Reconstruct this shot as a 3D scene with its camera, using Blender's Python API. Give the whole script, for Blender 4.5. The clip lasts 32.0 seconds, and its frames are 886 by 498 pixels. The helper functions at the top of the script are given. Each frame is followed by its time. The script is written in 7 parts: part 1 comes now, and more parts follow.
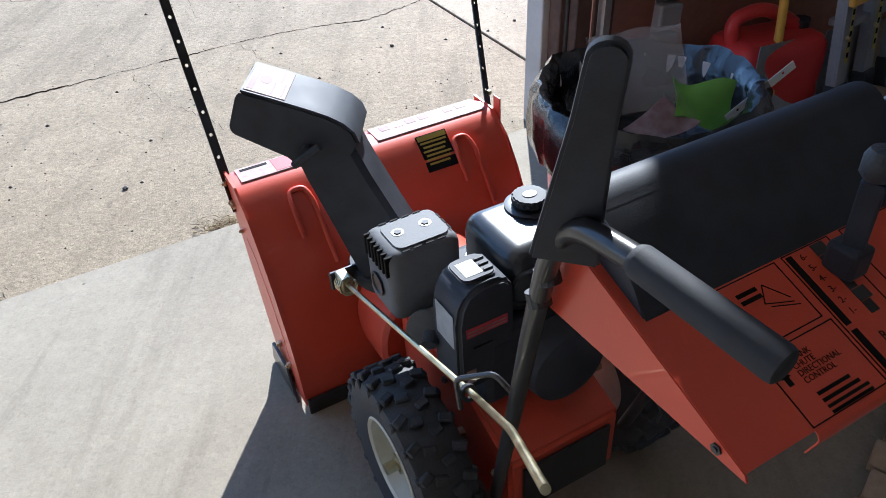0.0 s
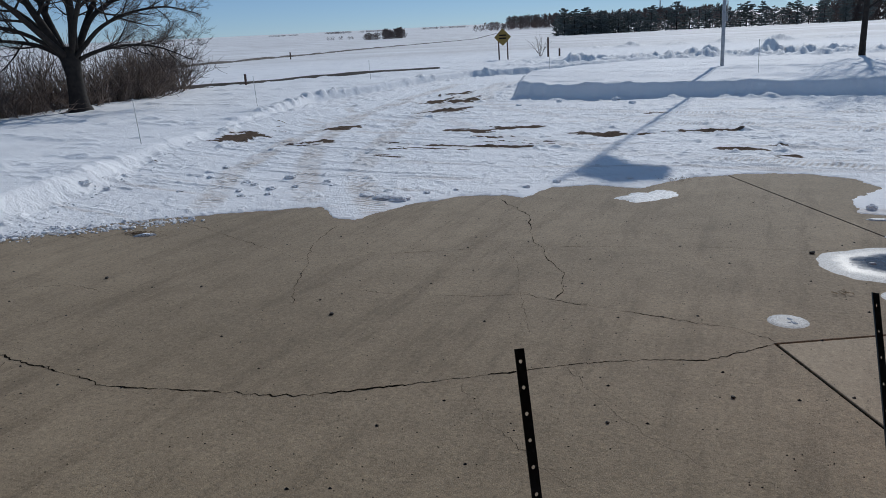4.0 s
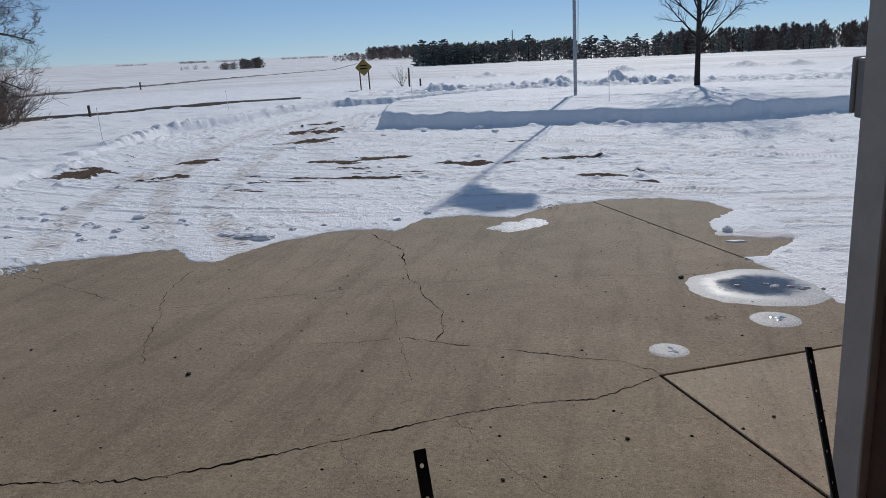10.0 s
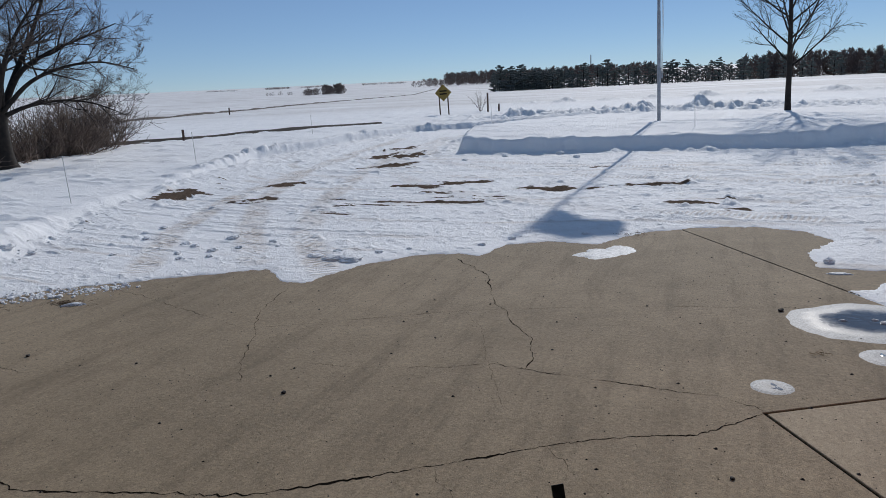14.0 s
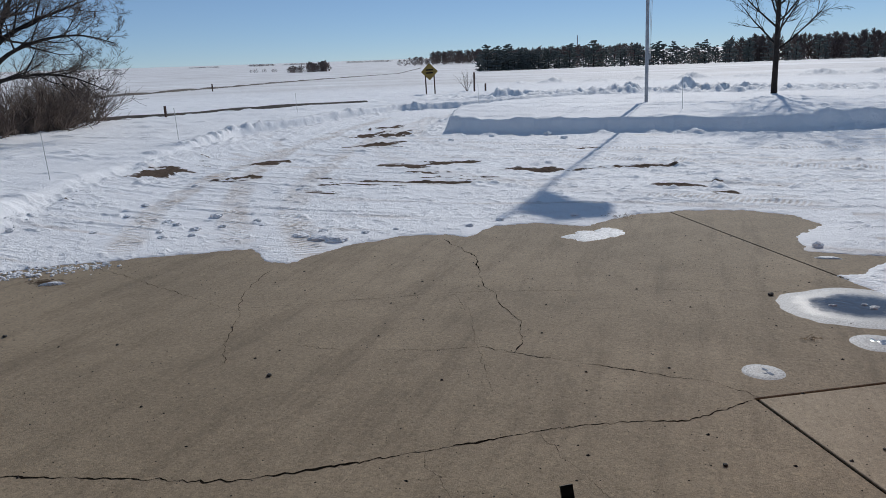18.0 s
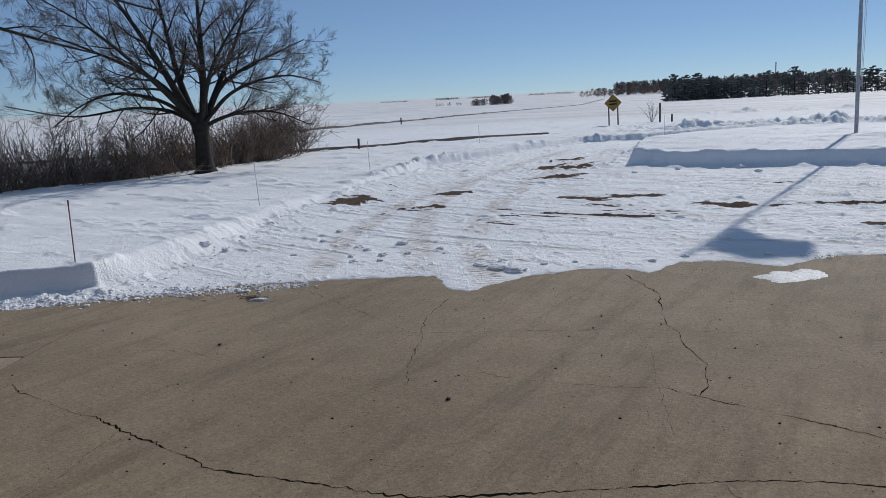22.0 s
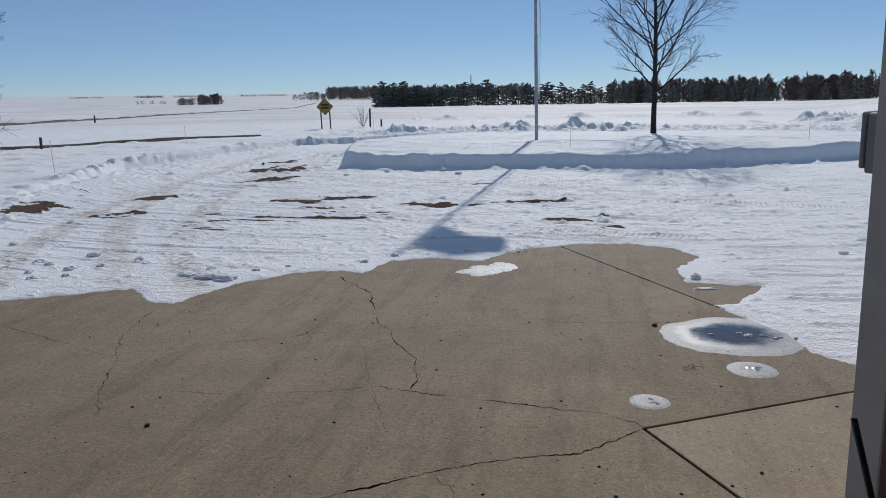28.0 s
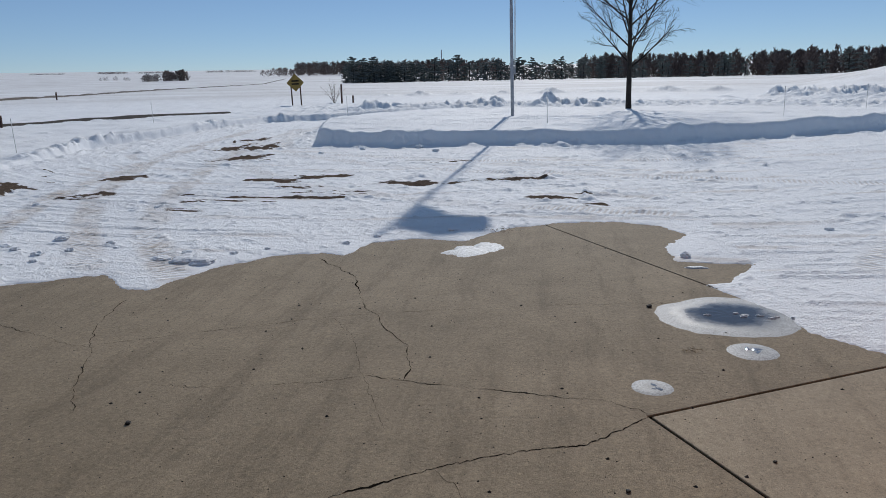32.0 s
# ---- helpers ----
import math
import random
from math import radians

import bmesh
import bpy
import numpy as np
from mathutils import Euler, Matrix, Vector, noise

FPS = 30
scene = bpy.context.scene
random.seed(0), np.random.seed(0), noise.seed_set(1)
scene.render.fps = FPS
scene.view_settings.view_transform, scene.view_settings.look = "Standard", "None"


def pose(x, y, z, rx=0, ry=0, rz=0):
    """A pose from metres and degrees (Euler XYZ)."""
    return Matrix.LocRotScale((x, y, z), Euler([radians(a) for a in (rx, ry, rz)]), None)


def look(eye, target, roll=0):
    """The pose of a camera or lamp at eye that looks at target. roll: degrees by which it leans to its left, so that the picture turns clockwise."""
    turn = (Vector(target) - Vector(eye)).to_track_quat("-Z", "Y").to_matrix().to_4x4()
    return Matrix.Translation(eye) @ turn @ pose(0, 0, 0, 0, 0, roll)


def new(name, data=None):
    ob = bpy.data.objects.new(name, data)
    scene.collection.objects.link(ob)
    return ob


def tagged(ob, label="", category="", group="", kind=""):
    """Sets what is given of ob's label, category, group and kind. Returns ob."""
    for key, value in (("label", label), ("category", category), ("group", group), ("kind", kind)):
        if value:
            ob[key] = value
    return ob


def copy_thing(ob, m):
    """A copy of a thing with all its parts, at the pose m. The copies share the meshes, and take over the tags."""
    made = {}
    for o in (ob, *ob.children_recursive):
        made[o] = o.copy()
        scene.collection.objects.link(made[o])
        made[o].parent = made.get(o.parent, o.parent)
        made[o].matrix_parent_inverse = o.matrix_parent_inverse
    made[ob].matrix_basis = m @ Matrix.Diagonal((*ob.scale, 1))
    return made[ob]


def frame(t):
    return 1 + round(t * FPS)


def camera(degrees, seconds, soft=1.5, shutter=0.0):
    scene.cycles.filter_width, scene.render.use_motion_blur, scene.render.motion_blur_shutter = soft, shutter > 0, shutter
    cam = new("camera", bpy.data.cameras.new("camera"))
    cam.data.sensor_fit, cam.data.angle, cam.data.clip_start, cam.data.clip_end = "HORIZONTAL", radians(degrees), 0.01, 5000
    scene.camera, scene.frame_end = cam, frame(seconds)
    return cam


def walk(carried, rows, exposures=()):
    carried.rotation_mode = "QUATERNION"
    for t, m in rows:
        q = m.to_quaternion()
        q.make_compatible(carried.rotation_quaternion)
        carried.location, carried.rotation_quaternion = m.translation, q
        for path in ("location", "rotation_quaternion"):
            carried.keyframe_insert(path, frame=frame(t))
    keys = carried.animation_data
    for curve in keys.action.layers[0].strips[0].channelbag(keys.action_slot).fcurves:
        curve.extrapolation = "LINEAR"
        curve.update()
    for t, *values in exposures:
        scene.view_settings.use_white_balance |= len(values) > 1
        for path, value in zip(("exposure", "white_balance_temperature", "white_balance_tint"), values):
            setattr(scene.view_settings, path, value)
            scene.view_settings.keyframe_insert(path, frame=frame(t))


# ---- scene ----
cam = camera(62.9, 32.0, 0.8)
PATH = [
    (0, (0.393, -0.333, 1.437), (0.372, 1.234, 0.194), -1.5),
    (0.5, (0.387, -0.332, 1.443), (0.341, 1.256, 0.228), -1.5),
    (1, (0.37, -0.328, 1.456), (0.275, 1.289, 0.283), -1.5),
    (1.5, (0.316, -0.325, 1.467), (0.127, 1.307, 0.327), -1.4),
    (2, (0.282, -0.274, 1.465), (-0.079, 1.36, 0.37), -2.6),
    (2.5, (0.295, -0.16, 1.494), (-0.269, 1.484, 0.505), -4.2),
    (3, (0.303, -0.09, 1.547), (-0.401, 1.592, 0.725), -4.3),
    (3.5, (0.266, -0.068, 1.588), (-0.505, 1.654, 0.924), -3.5),
    (4, (0.223, -0.05, 1.599), (-0.599, 1.686, 1.04), -2.9),
    (4.5, (0.21, -0.047, 1.6), (-0.661, 1.683, 1.1), -2.7),
    (6.5, (0.206, -0.011, 1.608), (-0.678, 1.726, 1.158), -2.4),
    (7, (0.154, 0.012, 1.601), (-0.668, 1.777, 1.146), -1.8),
    (7.5, (0.115, 0.024, 1.592), (-0.665, 1.806, 1.126), -1.1),
    (8, (0.083, 0.021, 1.586), (-0.683, 1.808, 1.119), -0.7),
    (8.5, (0.065, 0.024, 1.584), (-0.686, 1.815, 1.109), -1.0),
    (9, (0.089, 0.054, 1.586), (-0.623, 1.856, 1.09), -1.8),
    (9.5, (0.138, 0.173, 1.586), (-0.48, 2.006, 1.078), -2.5),
    (10, (0.093, 0.222, 1.591), (-0.393, 2.096, 1.091), -2.6),
    (10.5, (-0.01, 0.229, 1.592), (-0.38, 2.13, 1.093), -2.1),
    (11, (-0.056, 0.248, 1.578), (-0.368, 2.156, 1.064), -1.5),
    (11.5, (-0.038, 0.247, 1.584), (-0.369, 2.152, 1.072), -1.5),
    (12, (-0.003, 0.205, 1.6), (-0.384, 2.104, 1.101), -1.9),
    (12.5, (0.012, 0.163, 1.603), (-0.433, 2.053, 1.126), -2.3),
    (13, (0.006, 0.151, 1.609), (-0.513, 2.028, 1.152), -2.5),
    (13.5, (0.002, 0.171, 1.609), (-0.599, 2.027, 1.171), -2.9),
    (14, (-0.008, 0.191, 1.608), (-0.69, 2.022, 1.181), -2.8),
    (14.5, (-0.017, 0.206, 1.607), (-0.759, 2.017, 1.193), -2.7),
    (16.5, (-0.065, 0.208, 1.593), (-0.913, 1.953, 1.106), -3.8),
    (17, (-0.075, 0.231, 1.587), (-0.867, 1.999, 1.093), -3.2),
    (17.5, (-0.081, 0.267, 1.584), (-0.791, 2.071, 1.093), -2.4),
    (18, (-0.062, 0.259, 1.597), (-0.702, 2.092, 1.115), -2.1),
    (18.5, (-0.036, 0.224, 1.599), (-0.609, 2.079, 1.121), -2.3),
    (19, (0.003, 0.18, 1.603), (-0.513, 2.056, 1.141), -2.5),
    (19.5, (0.021, 0.171, 1.607), (-0.52, 2.047, 1.176), -2.9),
    (20, (-0.001, 0.148, 1.616), (-0.664, 1.991, 1.212), -2.9),
    (20.5, (-0.034, 0.136, 1.624), (-0.856, 1.919, 1.243), -2.9),
    (21, (-0.046, 0.134, 1.626), (-1.002, 1.85, 1.251), -2.9),
    (21.5, (-0.059, 0.151, 1.621), (-1.108, 1.811, 1.241), -3.1),
    (22, (-0.068, 0.193, 1.617), (-1.145, 1.835, 1.238), -2.9),
    (22.5, (-0.063, 0.221, 1.626), (-1.134, 1.868, 1.255), -2.6),
    (23, (-0.055, 0.215, 1.628), (-1.114, 1.873, 1.266), -2.3),
    (23.5, (-0.048, 0.172, 1.628), (-1.087, 1.842, 1.267), -2.3),
    (24, (-0.049, 0.133, 1.621), (-1.076, 1.809, 1.253), -2.4),
    (24.5, (-0.055, 0.109, 1.62), (-1.087, 1.782, 1.252), -2.5),
    (25, (-0.051, 0.112, 1.624), (-1.056, 1.801, 1.255), -2.4),
    (25.5, (-0.046, 0.16, 1.615), (-0.96, 1.901, 1.246), -2.3),
    (26, (-0.039, 0.205, 1.615), (-0.818, 2.01, 1.25), -1.9),
    (26.5, (-0.037, 0.243, 1.615), (-0.673, 2.104, 1.252), -1.5),
    (28.5, (-0.047, 0.349, 1.594), (-0.366, 2.282, 1.193), -1.2),
    (29, (0.03, 0.397, 1.607), (-0.233, 2.339, 1.206), -1.6),
    (29.5, (0.005, 0.441, 1.61), (-0.171, 2.394, 1.215), -1.4),
    (30, (-0.131, 0.505, 1.601), (-0.207, 2.463, 1.198), -0.9),
    (30.5, (-0.208, 0.53, 1.585), (-0.212, 2.485, 1.161), -0.1),
    (31, (-0.244, 0.539, 1.576), (-0.247, 2.488, 1.124), 0.2),
    (31.5, (-0.239, 0.534, 1.574), (-0.307, 2.48, 1.114), -0.0),
    (32, (-0.195, 0.476, 1.597), (-0.49, 2.4, 1.137), -1.1),
]
EXPOSURES = [(0.0, 2.05, 5600, 7), (1.0, 1.92, 5600, 7), (2.0, 1.6, 5750, 7), (2.5, 0.95, 5900, 8), (3.0, 0.4, 5950, 8), (3.5, -0.04, 6000, 8), (4.0, -0.3, 6100, 8), (6.0, -0.19, 6350, 10), (32.0, -0.19, 6400, 9)]
walk(cam, [(t, look(eye, target, roll)) for t, eye, target, roll in PATH], EXPOSURES)

# ---- light: low winter sun ahead, clear sky ----
SUN_AZ, SUN_EL = 2.1, 33.0   # degrees right of +Y, degrees above level
world = bpy.data.worlds.new("sky")
scene.world = world
world.use_nodes = True
wn = world.node_tree
sky = wn.nodes.new("ShaderNodeTexSky")
sky.sky_type, sky.sun_disc = "NISHITA", False
sky.sun_elevation, sky.sun_rotation = radians(SUN_EL), radians(SUN_AZ)
sky.altitude, sky.air_density, sky.dust_density, sky.ozone_density = 1800, 0.8, 0.0, 4.2
tint = wn.nodes.new("ShaderNodeMix")
tint.data_type, tint.blend_type = "RGBA", "MULTIPLY"
tint.inputs["Factor"].default_value = 1.0
tint.inputs["B"].default_value = (0.94, 0.96, 1.0, 1)
wn.links.new(sky.outputs[0], tint.inputs["A"])
haze = wn.nodes.new("ShaderNodeMix")
haze.data_type = "RGBA"
haze.inputs["Factor"].default_value = 0.28
haze.inputs["B"].default_value = (3.6, 5.4, 7.8, 1)
wn.links.new(tint.outputs["Result"], haze.inputs["A"])
wn.links.new(haze.outputs["Result"], wn.nodes["Background"].inputs[0])
wn.nodes["Background"].inputs[1].default_value = 0.078
sun = new("sun", bpy.data.lights.new("sun", "SUN"))
sun.data.energy, sun.data.angle, sun.data.color = 2.9, radians(0.53), (1.0, 0.955, 0.9)
sun.matrix_world = look((0, 0, 0), (-math.sin(radians(SUN_AZ)), -math.cos(radians(SUN_AZ)), -math.tan(radians(SUN_EL))))


# ---- small tools ----
def part(name, bm, material, parent=None, label=""):
    """Link a bmesh as one mesh object under a thing or a part."""
    me = bpy.data.meshes.new(name)
    bm.normal_update()
    bm.to_mesh(me)
    bm.free()
    if material:
        for m in (material if isinstance(material, (list, tuple)) else [material]):
            me.materials.append(m)
    ob = new(name, me)
    if parent:
        ob.parent = parent
    if label:
        ob["label"] = label
    return ob


def smooth(ob, angle=35):
    me = ob.data
    me.polygons.foreach_set("use_smooth", [True] * len(me.polygons))
    me.set_sharp_from_angle(angle=radians(angle))
    return ob


def thing(name, m, label, category, group="", kind=""):
    ob = new(name)
    ob.matrix_basis = m
    return tagged(ob, label, category, group, kind)


def add_box(bm, lo, hi, m=None, bevel=0.0, seg=2):
    """A box between two corners, with its edges rounded."""
    t = bmesh.new()
    bmesh.ops.create_cube(t, size=1)
    for v in t.verts:
        v.co = Vector([lo[i] + (v.co[i] + 0.5) * (hi[i] - lo[i]) for i in range(3)])
    if bevel:
        bmesh.ops.bevel(t, geom=t.edges[:] + t.verts[:], offset=bevel, segments=seg, affect="EDGES", profile=0.5)
    merge(bm, t, m)
    return bm


def merge(bm, t, m=None):
    if m is not None:
        t.transform(m)
    me = bpy.data.meshes.new("tmp")
    t.to_mesh(me)
    t.free()
    bm.from_mesh(me)
    bpy.data.meshes.remove(me)
    return bm


def box(lo, hi, m=None, bevel=0.0, seg=2):
    return add_box(bmesh.new(), lo, hi, m, bevel, seg)


def add_tube(bm, pts, rad, n=12, cap=True):
    """A round tube along points; rad is one radius or one per point."""
    pts = [Vector(p) for p in pts]
    rads = rad if isinstance(rad, (list, tuple)) else [rad] * len(pts)
    rings, side = [], None
    for i, p in enumerate(pts):
        d = (pts[min(i + 1, len(pts) - 1)] - pts[max(i - 1, 0)]).normalized()
        if side is None:
            side = d.orthogonal().normalized()
        side = (side - d * side.dot(d)).normalized()
        up = d.cross(side)
        rings.append([bm.verts.new(p + rads[i] * (math.cos(2 * math.pi * k / n) * side + math.sin(2 * math.pi * k / n) * up)) for k in range(n)])
    for a, b in zip(rings, rings[1:]):
        for k in range(n):
            bm.faces.new((a[k], a[(k + 1) % n], b[(k + 1) % n], b[k]))
    if cap:
        bm.faces.new(rings[0][::-1])
        bm.faces.new(rings[-1])
    return bm


def tube(pts, rad, n=12, cap=True):
    return add_tube(bmesh.new(), pts, rad, n, cap)


def rounded(pts, r, seg=5):
    """A polyline with its inner corners rounded."""
    pts = [Vector(p) for p in pts]
    out = [pts[0]]
    for a, b, c in zip(pts, pts[1:], pts[2:]):
        k = min(r, (a - b).length * 0.45, (c - b).length * 0.45)
        p, q = b + (a - b).normalized() * k, b + (c - b).normalized() * k
        for i in range(seg + 1):
            u = i / seg
            out.append(p * (1 - u) ** 2 + b * 2 * u * (1 - u) + q * u * u)
    return out + [pts[-1]]


def add_prism(bm, outline, lo, hi, m=None, bevel=0.0, seg=2):
    """An outline in x, y raised from lo to hi in z."""
    t = bmesh.new()
    a = [t.verts.new((x, y, lo)) for x, y in outline]
    b = [t.verts.new((x, y, hi)) for x, y in outline]
    n = len(a)
    t.faces.new(a[::-1])
    t.faces.new(b)
    for k in range(n):
        t.faces.new((a[k], a[(k + 1) % n], b[(k + 1) % n], b[k]))
    bmesh.ops.recalc_face_normals(t, faces=t.faces[:])
    if bevel:
        bmesh.ops.bevel(t, geom=[e for e in t.edges if e.calc_face_angle(0) > 0.5], offset=bevel, segments=seg, affect="EDGES")
    return merge(bm, t, m)


def prism(outline, lo, hi, m=None, bevel=0.0, seg=2):
    return add_prism(bmesh.new(), outline, lo, hi, m, bevel, seg)


def rrect(w, h, r, n=5):
    """A rectangle about the origin with round corners."""
    out = []
    for cx, cy, a in ((w / 2 - r, h / 2 - r, 0), (-w / 2 + r, h / 2 - r, 90), (-w / 2 + r, -h / 2 + r, 180), (w / 2 - r, -h / 2 + r, 270)):
        out += [(cx + r * math.cos(radians(a + 90 * k / n)), cy + r * math.sin(radians(a + 90 * k / n))) for k in range(n + 1)]
    return out


# ---- numpy noise ----
def lattice(ix, iy, seed):
    h = (ix.astype(np.int64) * 374761393 + iy.astype(np.int64) * 668265263 + seed * 1274126177) & 0xFFFFFFFF
    h = ((h ^ (h >> 13)) * 1274126177) & 0xFFFFFFFF
    return ((h ^ (h >> 16)) & 0xFFFF) / 65535.0


def vnoise(x, y, seed=0):
    ix, iy = np.floor(x), np.floor(y)
    fx, fy = x - ix, y - iy
    fx, fy = fx * fx * (3 - 2 * fx), fy * fy * (3 - 2 * fy)
    a, b = lattice(ix, iy, seed), lattice(ix + 1, iy, seed)
    c, d = lattice(ix, iy + 1, seed), lattice(ix + 1, iy + 1, seed)
    return (a + (b - a) * fx) * (1 - fy) + (c + (d - c) * fx) * fy


def fbm(x, y, octaves=4, seed=0):
    v, amp, tot = 0.0, 1.0, 0.0
    for o in range(octaves):
        v = v + amp * vnoise(x * 2 ** o + 17.3 * o, y * 2 ** o - 9.1 * o, seed + o)
        tot += amp
        amp *= 0.5
    return v / tot - 0.5


def sstep(a, b, x):
    u = np.clip((x - a) / (b - a), 0, 1)
    return u * u * (3 - 2 * u)


def signed(x, y, poly):
    """Distance to a polygon's edge, negative inside."""
    d, inside = np.full(x.shape, 1e9), np.zeros(x.shape, bool)
    for (ax, ay), (bx, by) in zip(poly, poly[1:] + poly[:1]):
        ex, ey = bx - ax, by - ay
        u = np.clip(((x - ax) * ex + (y - ay) * ey) / (ex * ex + ey * ey), 0, 1)
        d = np.minimum(d, np.hypot(x - ax - u * ex, y - ay - u * ey))
        if ay != by:
            inside ^= ((ay > y) != (by > y)) & (x < ax + (y - ay) * ex / ey)
    return np.where(inside, -d, d)


# ---- materials ----
def mat(name, base, rough=0.6, metal=0.0, dark=None, scale=8.0, grain=0.0, bump=0.0, bump_scale=60.0, stain=0.0, spec=0.5, coat=0.0, coords="Object"):
    """A surface whose colour wanders between dark and base at two scales, with fine relief."""
    m = bpy.data.materials.new(name)
    m.use_nodes = True
    nt = m.node_tree
    b = nt.nodes["Principled BSDF"]
    b.inputs["Roughness"].default_value, b.inputs["Metallic"].default_value = rough, metal
    b.inputs["Specular IOR Level"].default_value, b.inputs["Coat Weight"].default_value = spec, coat
    co = nt.nodes.new("ShaderNodeTexCoord")
    dark = dark or tuple(c * 0.8 for c in base)
    big, fine, mix, ramp = (nt.nodes.new(n) for n in ("ShaderNodeTexNoise", "ShaderNodeTexNoise", "ShaderNodeMath", "ShaderNodeValToRGB"))
    big.inputs["Scale"].default_value, big.inputs["Detail"].default_value = scale, 6
    fine.inputs["Scale"].default_value, fine.inputs["Detail"].default_value = bump_scale, 4
    mix.operation = "MULTIPLY_ADD"
    mix.inputs[1].default_value = grain
    nt.links.new(co.outputs[coords], big.inputs["Vector"])
    nt.links.new(co.outputs[coords], fine.inputs["Vector"])
    nt.links.new(fine.outputs["Fac"], mix.inputs[0])
    nt.links.new(big.outputs["Fac"], mix.inputs[2])
    ramp.color_ramp.elements[0].position, ramp.color_ramp.elements[1].position = 0.35 + grain / 2, 0.65 + grain / 2
    ramp.color_ramp.elements[0].color, ramp.color_ramp.elements[1].color = (*dark, 1), (*base, 1)
    nt.links.new(mix.outputs[0], ramp.inputs[0])
    nt.links.new(ramp.outputs[0], b.inputs["Base Color"])
    rr = nt.nodes.new("ShaderNodeMapRange")
    rr.inputs["To Min"].default_value, rr.inputs["To Max"].default_value = max(0.02, rough - 0.08), min(1, rough + 0.12)
    nt.links.new(mix.outputs[0], rr.inputs[0])
    nt.links.new(rr.outputs[0], b.inputs["Roughness"])
    if bump:
        bn = nt.nodes.new("ShaderNodeBump")
        bn.inputs["Strength"].default_value, bn.inputs["Distance"].default_value = bump, 0.01
        nt.links.new(fine.outputs["Fac"], bn.inputs["Height"])
        nt.links.new(bn.outputs[0], b.inputs["Normal"])
    return m




def concrete_material(name, base, dark, speck):
    """Worn broom-finished concrete: broad stains, blotches, sand grain and dark specks."""
    m = bpy.data.materials.new(name)
    m.use_nodes = True
    nt = m.node_tree
    b = nt.nodes["Principled BSDF"]
    b.inputs["Specular IOR Level"].default_value = 0.3
    co = nt.nodes.new("ShaderNodeTexCoord")
    def tex(scale, detail, rough=0.6):
        n = nt.nodes.new("ShaderNodeTexNoise")
        n.inputs["Scale"].default_value, n.inputs["Detail"].default_value, n.inputs["Roughness"].default_value = scale, detail, rough
        nt.links.new(co.outputs["Object"], n.inputs["Vector"])
        return n
    def ramp(src, p0, c0, p1, c1):
        r = nt.nodes.new("ShaderNodeValToRGB")
        r.color_ramp.elements[0].position, r.color_ramp.elements[1].position = p0, p1
        r.color_ramp.elements[0].color, r.color_ramp.elements[1].color = (*c0, 1), (*c1, 1)
        nt.links.new(src, r.inputs[0])
        return r
    def mul(a, c, f=1.0):
        x = nt.nodes.new("ShaderNodeMix")
        x.data_type, x.blend_type = "RGBA", "MULTIPLY"
        x.inputs["Factor"].default_value = f
        nt.links.new(a, x.inputs["A"])
        nt.links.new(c, x.inputs["B"])
        return x.outputs["Result"]
    big, mid, fine, grit = tex(0.45, 7), tex(3.2, 6, 0.7), tex(38, 5, 0.75), tex(170, 3, 0.8)
    mp = nt.nodes.new("ShaderNodeMapping")
    mp.inputs["Rotation"].default_value, mp.inputs["Scale"].default_value = (0, 0, 0.35), (3.0, 0.35, 1.0)
    nt.links.new(co.outputs["Object"], mp.inputs["Vector"])
    drag = tex(1.3, 6, 0.7)
    nt.links.new(mp.outputs[0], drag.inputs["Vector"])
    col = ramp(big.outputs["Fac"], 0.33, dark, 0.66, base).outputs[0]
    col = mul(col, ramp(mid.outputs["Fac"], 0.25, (0.82, 0.81, 0.8), 0.7, (1.06, 1.06, 1.06)).outputs[0])
    col = mul(col, ramp(drag.outputs["Fac"], 0.36, (0.81, 0.8, 0.79), 0.5, (1.03, 1.03, 1.03)).outputs[0])
    col = mul(col, ramp(fine.outputs["Fac"], 0.3, (0.72, 0.71, 0.7), 0.62, (1.1, 1.1, 1.1)).outputs[0], speck)
    col = mul(col, ramp(grit.outputs["Fac"], 0.3, (0.55, 0.53, 0.51), 0.6, (1.12, 1.12, 1.12)).outputs[0], speck)
    for size, low, high in ((110.0, 0.68, 1.28), (42.0, 0.88, 1.1)):      # bared aggregate
        agg = nt.nodes.new("ShaderNodeTexVoronoi")
        agg.inputs["Scale"].default_value = size
        nt.links.new(co.outputs["Object"], agg.inputs["Vector"])
        sep = nt.nodes.new("ShaderNodeSeparateColor")
        nt.links.new(agg.outputs["Color"], sep.inputs[0])
        r_ = ramp(sep.outputs[0], 0.0, (low, low, low * 0.98), 1.0, (high, high, high * 0.97))
        e_ = r_.color_ramp.elements.new(0.25)
        e_.color = (0.96, 0.96, 0.96, 1)
        e_ = r_.color_ramp.elements.new(0.85)
        e_.color = (1.02, 1.02, 1.01, 1)
        col = mul(col, r_.outputs[0], speck)
    vor = nt.nodes.new("ShaderNodeTexVoronoi")
    vor.inputs["Scale"].default_value = 7.0
    nt.links.new(co.outputs["Object"], vor.inputs["Vector"])
    col = mul(col, ramp(vor.outputs["Distance"], 0.02, (0.3, 0.28, 0.26), 0.05, (1, 1, 1)).outputs[0], 0.8)
    nt.links.new(col, b.inputs["Base Color"])
    b.inputs["Roughness"].default_value = 0.85
    add = nt.nodes.new("ShaderNodeMath")
    add.operation = "ADD"
    nt.links.new(fine.outputs["Fac"], add.inputs[0])
